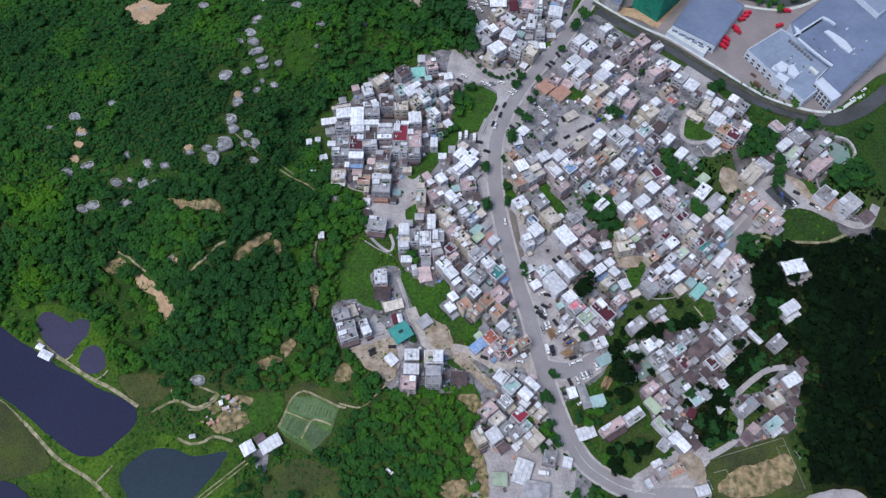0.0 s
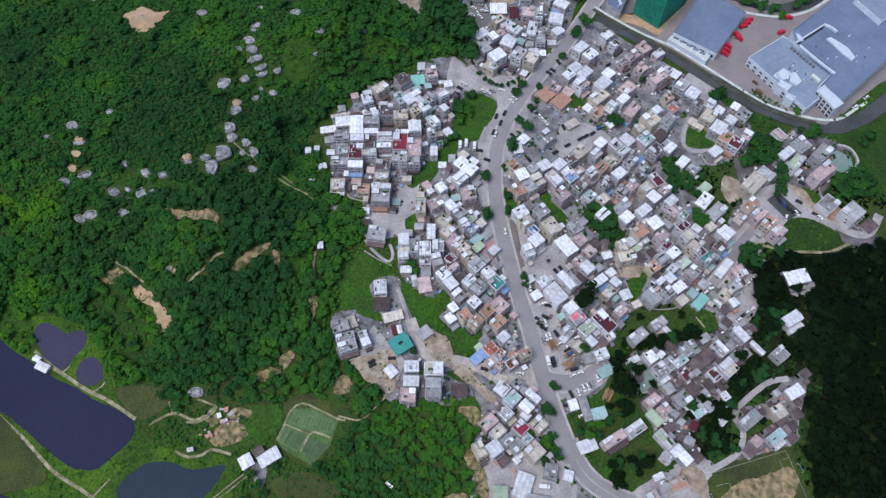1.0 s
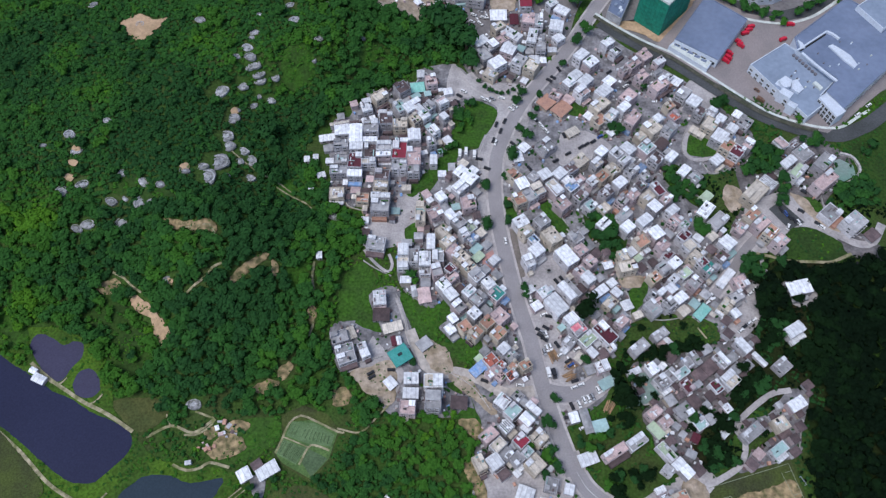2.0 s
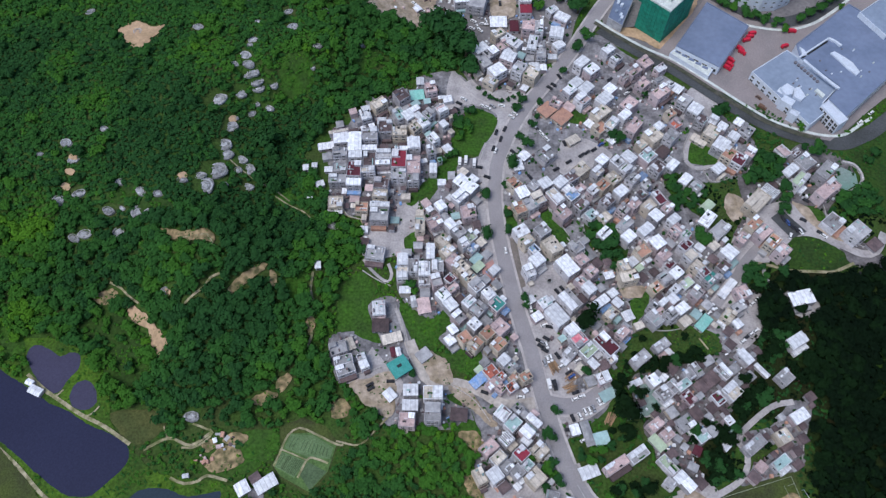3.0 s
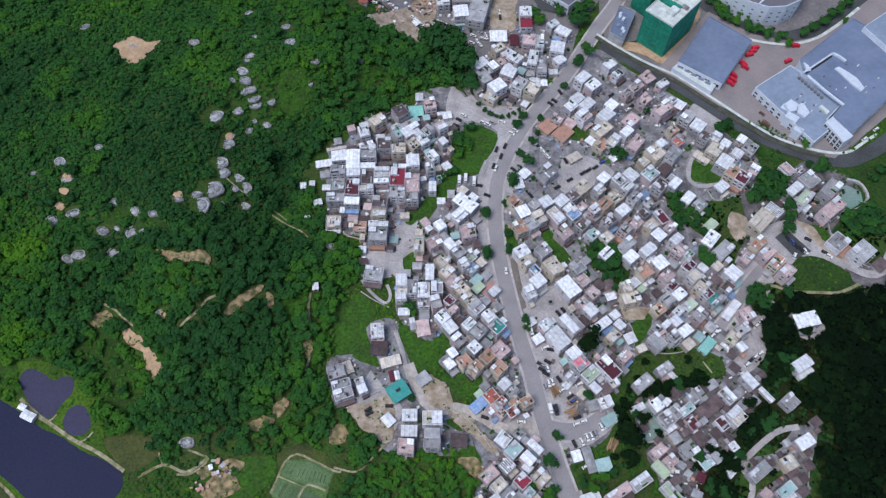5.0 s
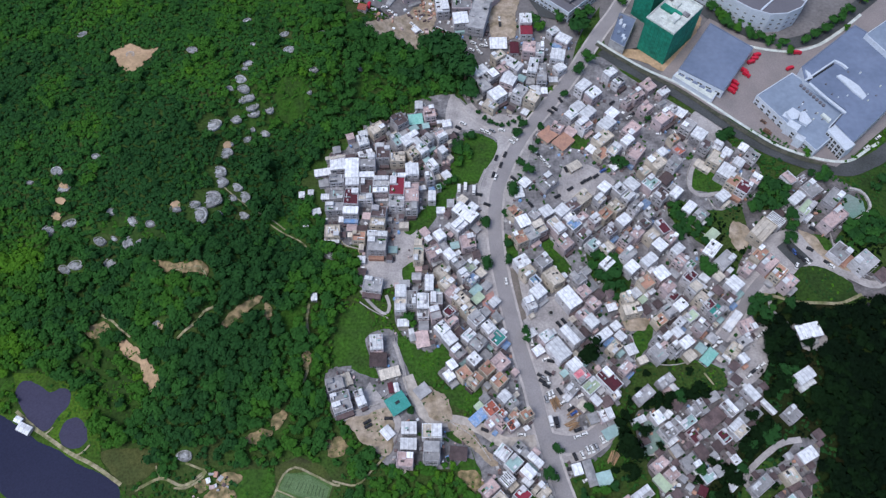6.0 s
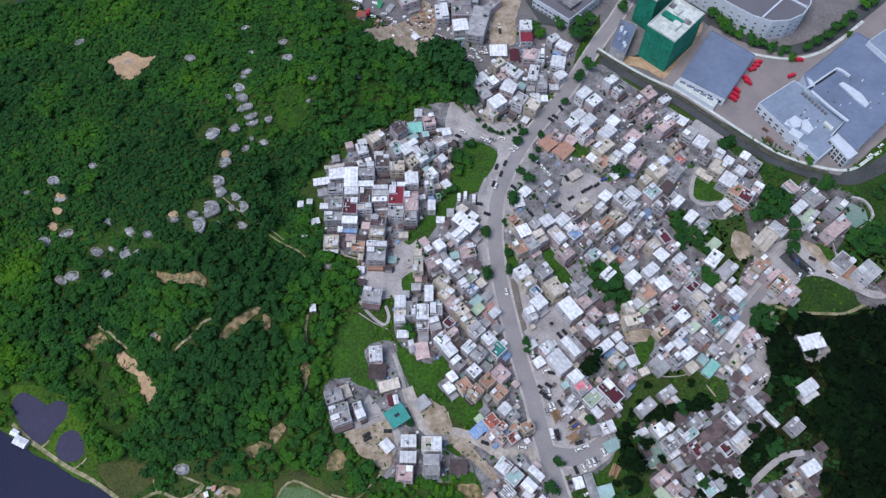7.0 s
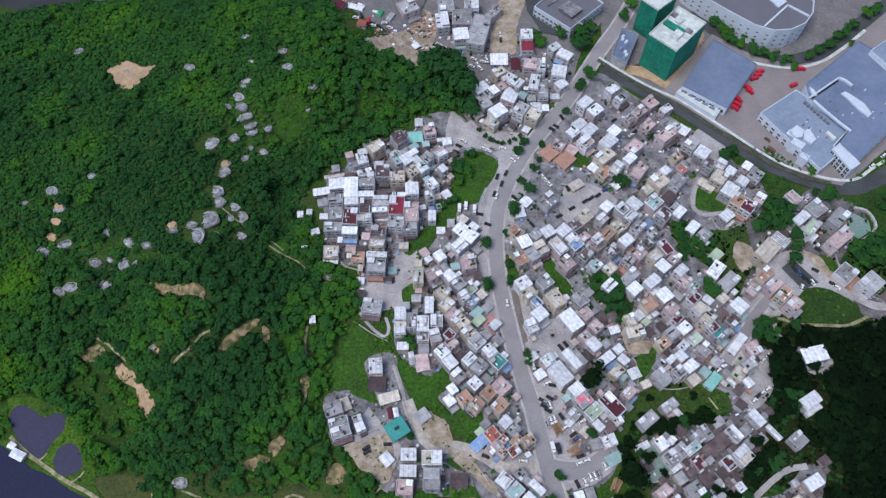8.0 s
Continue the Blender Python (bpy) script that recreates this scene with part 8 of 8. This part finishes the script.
on_roof("skylight", WHITE, high, [(233.7, 332.8), (236.5, 334.0), (241.0, 329.7), (245.0, 325.0), (247.3, 317.7), (244.6, 315.2), (240.4, 321.0), (236.9, 327.7)], 9.7, 10.6)
rail("roof_screen", WHITE, high, [(213.9, 329.0), (235.4, 344.5)], 0.9, 9.7, 11.0)
rail("roof_screen", WHITE, high, [(235.4, 344.5), (238.6, 342.4), (241.6, 338.4)], 1.3, 9.7, 11.0)
rail("duct", RUBBER, high, [(215.9, 329.2), (234.6, 342.6)], 0.7, 9.7, 10.3)
rail("ridge_wall", WHITE, high, [(216.4, 327.4), (223.4, 316.6), (231.9, 305.2)], 1.5, 9.7, 10.6)
on_roof("ridge_wall", WHITE, high, [(216.2, 337.6), (218.4, 335.0), (219.3, 331.0), (216.4, 330.2)], 9.7, 10.8)
on_roof("plant_screen", SLAB, low, [(219.0, 306.0), (220.7, 307.4), (224.2, 302.6), (222.4, 300.6)], 6.7, 8.0)
on_roof("stair_block", WHITE, low, [(198.6, 307.1), (203.2, 310.6), (206.7, 307.1), (204.5, 302.4), (200.6, 301.7)], 6.7, 9.0)
on_roof("stair_block", WHITE, low, [(206.9, 307.3), (210.2, 308.6), (212.4, 301.2), (208.9, 298.1), (205.2, 301.6)], 6.7, 8.2)
for k in range(8):
    u, v = Vector([(213.0, 328.2)][0]).lerp(Vector([(222.6, 313.4)][0]), k / 7) - low.matrix_basis.translation.xy
    part("roof_fan", Shape().tube(u, v, 6.7, 7.6, 0.95, 12).mesh("roof_fan", DARKROOF), low)
roof_kit = random.Random(12)
for k in range(22):
    u, v = roof_kit.uniform(-11, 13), roof_kit.uniform(-2.2, 2.2) + roof_kit.choice((-7, 0, 5))
    if k < 12:
        part("vent", Shape().box(-0.5, 0.5, -0.4, 0.4, 9.66, 10.1 + roof_kit.random() * 0.4, 0, 0.05).mesh("vent", roof_kit.choice((WHITE, DARKROOF, SLAB))), high, "", pose(u * 1.4, v * 1.5 + 2, 0, 0, 0, 42))
    else:
        part("vent", Shape().box(-0.6, 0.6, -0.4, 0.4, 6.66, 7.2 + roof_kit.random() * 0.4, 0, 0.05).mesh("vent", roof_kit.choice((WHITE, DARKROOF, SLAB))), low, "", pose(u * 0.6, v * 0.9 + 3, 0, 0, 0, 42))


def facing(local, want):
    """The sides whose outward normal points most towards a direction."""
    sides = []
    for k in range(len(local)):
        d = Vector(local[(k + 1) % len(local)]) - Vector(local[k])
        sides.append((Vector((d.y, -d.x)).normalized().dot(Vector(want).normalized()), k))
    return [k for dot, k in sides if dot > 0.8]


for ob, local, want, levels, gap, size in ((ware, w_out, (-1, -1.6), (2.2,), 5.5, (3.6, 2.6)), (low, l_out, (-1, -1), (1.0, 3.6), 4.5, (2.4, 1.5)), (high, h_out, (1, -1), (2.0, 5.5), 6.0, (3.0, 1.6)), (gate, gate_out, (-1, -0.8), (0.6, 3.4, 6.2), 3.0, (2.4, 2.2)),
                                           (drum, d_out, (-0.5, -1), (3.0, 6.5, 10.0), 5.0, (1.7, 0.9)), (drum, d_out, (0.4, -1), (3.0, 6.5, 10.0), 5.0, (1.7, 0.9))):
    for k in facing(local, want):
        windows_along(ob, local, k, k + 1, levels, gap, size)
annex, x_out = big_building("loading_annex", [(143.8, 343.2), (163.9, 325.6), (160.2, 320.3), (139.7, 339.1)], 3.5, WHITE, SLAB, "low white loading annex along the warehouse front", "annex", 0.5, WHITE)
for k in range(5):
    q = Vector([(145, 340)][0]).lerp(Vector([(159.4, 327.4)][0]), k / 4) - annex.matrix_basis.translation.xy
    part("skylight", Shape().box(-1.8, 1.8, -0.9, 0.9, 3.66, 4.1, 0, 0.2).mesh("skylight", BLUEGREY), annex, "", pose(q.x, q.y, 0, 0, 0, -32))
for u, v, w, d, h in ((0, 0, 7, 5, 3.0), (7, -5, 5, 4, 2.2), (-6, 5, 5, 4, 2.0)):
    part("front_block", Shape().box(u - w / 2, u + w / 2, v - d / 2, v + d / 2, 0, 5 + h).mesh("front_block", WHITE), low, "", pose(*(Vector([(201.6, 298.5)][0]) - low.matrix_basis.translation.xy), 0, 0, 0, -40))
for pts in ([(197.5, 382.6), (216.2, 400.9), (216.7, 399.9), (198, 381.6)], [(216.2, 400.9), (227.3, 391.1), (226.7, 390.2), (215.6, 399.9)], [(205.8, 404.9), (209.9, 397.9), (216, 402.9), (211.6, 408.8)]):
    on_roof("roof_kerb", WHITE, drum, pts, 14.16, 15.0)
hut_roof = random.Random(9)
for k in range(9):
    q = Vector([(114.5, 384.7)][0]).lerp(Vector([(110, 364.1)][0]), k / 8)
    plant_box = part("roof_crate", Shape().box(-1.2, 1.2, -0.8, 0.8, 6.16, 6.6 + hut_roof.random()).mesh("roof_crate", hut_roof.choice((WHITE, PALEGREY, DARKROOF, BLUEGREY))), hut, "", pose(q.x - hut.matrix_basis.translation.x + hut_roof.uniform(-3, 3), q.y - hut.matrix_basis.translation.y, 0, 0, 0, 60))
block, b_out = big_building("block_with_court", [(59, 406.2), (80.4, 386.6), (103.6, 409.2), (82.4, 431.9)], 7.0, WHITE, DARKROOF, "dark-roofed block with white roof edge", "building", 1.3, WHITE)
on_roof("roof_room", DARKROOF, block, [(74.3, 403), (81.5, 409), (88.8, 402), (81.5, 395.6)], 7.16, 9.5)
on_roof("room_roof", CONCRETE, block, [(73.9, 403.3), (81.2, 409.8), (89.5, 402.3), (81.7, 394.9)], 9.51, 9.8)
on_roof("roof_kerb", CONCRETE, block, [(67.3, 407.7), (81.3, 419.8), (81.9, 418.8), (68, 406.7)], 7.16, 7.9)
on_roof("roof_kerb", CONCRETE, block, [(82.5, 395.8), (88, 389.9), (88.8, 390.9), (83.3, 396.7)], 7.16, 7.9)
for k in facing(b_out, (-1, -1)) + facing(b_out, (1, -1)):
    windows_along(block, b_out, k, k + 1, (1.2, 4.3), 3.2, (2.2, 1.3))

# ---- depot beyond the hill ----
sheet("far_yard", FAR_YARD, TARMAC, "dark asphalt depot yard beyond the hill", "pavement", z=0.3)
big_building("depot_hall", [(-228.7, 413.8), (-215, 417.9), (-212.6, 409.8), (-225.8, 404.8)], 6.0, WHITE, ROOFS["b"][1], "blue-roofed depot hall behind the hill", "building", 0.5)
big_building("depot_hall", [(-244.9, 411.9), (-239, 412.9), (-238, 408.9), (-243.6, 407.9)], 5.0, WHITE, WHITE, "small white depot hall behind the hill", "building", 0.5)
big_building("depot_hall", [(-202.1, 416.9), (-197.4, 419), (-195.5, 412.8), (-200.4, 411.8)], 5.0, WHITE, WHITE, "small white depot hall behind the hill", "building", 0.5)

for k, (ob, local) in enumerate(((tower, t_out),)):
    for j in range(4):
        a, b = Vector(local[j]), Vector(local[(j + 1) % 4])
        for q in range(1, 8):
            c = a.lerp(b, q / 8)
            part("scaffold_pole", Shape().tube(c.x, c.y, 0, 26.2, 0.14, 6).mesh("scaffold_pole", NET), ob)

# ---- timber yard beside the main road ----
TIMBER = mat("sawn_timber", (0.36, 0.22, 0.12), vary=0.3, grain=2, patch=0.5, other=(0.26, 0.18, 0.12), each=0.4)
yard = random.Random(5)
for cx, cy, turn, n in ([(54, 138.4)][0] + (115, 9), [(62.3, 133.3)][0] + (30, 8), [(61.4, 128.3)][0] + (25, 8), [(78.6, 112.9)][0] + (60, 8)):
    stack = tagged(new("timber_stack"), "loose stack of orange-brown timber baulks on the yard", "timber", "timber stacks")
    stack.matrix_basis = pose(cx, cy, lift[0] + 0.1, 0, 0, turn)
    for k in range(n):
        part("baulk", Shape().box(-2.9, 2.9, -0.2, 0.2, 0, 0.36).mesh("baulk", TIMBER), stack, "", pose(yard.uniform(-0.8, 0.8), (k - n / 2) * 0.5, 0.36 * (k % 2), 0, 0, yard.uniform(-9, 9)))

# ---- teal canopy in the builders' yard ----
canopy = tagged(new("canopy"), "teal sheet canopy on posts with a dark smoke vent", "canopy")
canopy.matrix_basis = pose(-20.8, 137.6, lift[0], 0, 0, 33)
TEAL_SHEET = ROOFS["t"][1]
part("roof", gable(Shape(), -4.9, 4.9, -4.5, 4.5, 3.6, 3.72, 5.0).mesh("roof", TEAL_SHEET), canopy)
part("skirt", Shape().ring(-4.7, 4.7, -4.3, 4.3, 2.4, 3.6, 0.1).mesh("skirt", TEAL_SHEET), canopy)
part("vent", Shape().box(-1.2, 1.3, -0.8, 0.8, 4.5, 5.1, 0, 0.1).mesh("vent", GLASS), canopy, "dark smoke vent")
for u in (-4.4, 0, 4.4):
    for v in (-4.0, 4.0):
        part("post", Shape().tube(u, v, 0, 2.5, 0.12, 8).mesh("post", STEEL), canopy)

# ---- vegetable beds ----
plot = tagged(new("vegetable_beds"), "rows of leafy vegetable beds in the field", "crop")
GREENS = mat("crop_leaves", (0.115, 0.185, 0.085), vary=0.4, grain=1.5, patch=0.3, other=(0.10, 0.15, 0.07), each=0.3)
plot.matrix_basis = pose(-65.0, 95.0, 0.46)
origin = Vector((-65.0, 95.0))
for rows, corners in ((13, [(-76.6, 91.8), (-74.2, 97.2), (-63.8, 93.3), (-67.6, 87.0)]), (11, [(-72.2, 100.0), (-69.8, 104.9), (-52.3, 99.4), (-52.9, 95.4)])):
    c00, c01, c11, c10 = (Vector(p) for p in corners)
    for j in range(rows):
        if (j * 7) % 11 == 3:
            continue
        u = (j + 0.5) / rows
        p, q = c00.lerp(c10, u) - origin, c01.lerp(c11, u) - origin
        d = q - p
        part("bed", Shape().box(0, d.length, -0.3, 0.3, 0, 0.3, 0, 0.08).mesh("bed", GREENS), plot, "", pose(p.x, p.y, 0, 0, 0, math.degrees(math.atan2(d.y, d.x))))

strip("road_line", [(60.8, 82.7), (65.3, 75), (72.9, 68.7), (83.1, 63.5), (95.5, 61)], 0.3, CHALK_ROAD, "worn white centre line on the road", "marking", 0.2)

# ---- football pitch: lines and goals ----
CHALK = mat("chalk_line", (0.32, 0.36, 0.26), vary=0.35)
for pts in ([(119.5, 75.5), (158, 86.4)], [(158, 86.4), (163.1, 63.5)], [(157.5, 72.5), (161.3, 73.5)], [(155.5, 82.2), (158.9, 83.3)], [(123.1, 70.5), (129, 72)], [(129, 72), (132, 63.5)], [(132, 63.5), (126.1, 61.5)], [(153.9, 82.2), (157.6, 70.5)]):
    strip("pitch_line", pts, 0.2, CHALK, "worn chalk line on the pitch", "marking", 0.2)
POLE = Shape().tube(0, 0, 0, 1, 0.06, 8).mesh("post", WHITE)
for a, b in ([(161.3, 80.2), (163.1, 76.6)], [(119.4, 67), (120.7, 63)]):
    goal = tagged(new("football_goal"), "white metal football goal on the pitch", "goal", "football goals")
    goal.matrix_basis = pose(a[0], a[1], lift[0])
    d = Vector(b) - Vector(a)
    for q in (Vector((0, 0)), d):
        part("post", POLE, goal, "", Matrix.LocRotScale((q.x, q.y, 0), None, (1, 1, 2.2)))
    part("crossbar", POLE, goal, "", Matrix.Translation((0, 0, 2.2)) @ Vector((d.x, d.y, 0)).to_track_quat("Z", "Y").to_matrix().to_4x4() @ Matrix.Diagonal((1, 1, d.length, 1)))

# ---- well in the square ----
wx0, wy0 = [(55.4, 185.2)][0]
well = tagged(new("well"), "round dark stone-rimmed well in the paved square", "well")
well.matrix_basis = pose(wx0, wy0, lift[0])
part("rim", Shape().band([(1.3 * math.cos(q * 0.5236), 1.3 * math.sin(q * 0.5236)) for q in range(12)], [(0.95 * math.cos(q * 0.5236), 0.95 * math.sin(q * 0.5236)) for q in range(12)], 0, 0.6).mesh("rim", GRAVESTONE), well)
part("cover", Shape().tube(0, 0, 0, 0.35, 0.94, 12).mesh("cover", RUBBER), well)
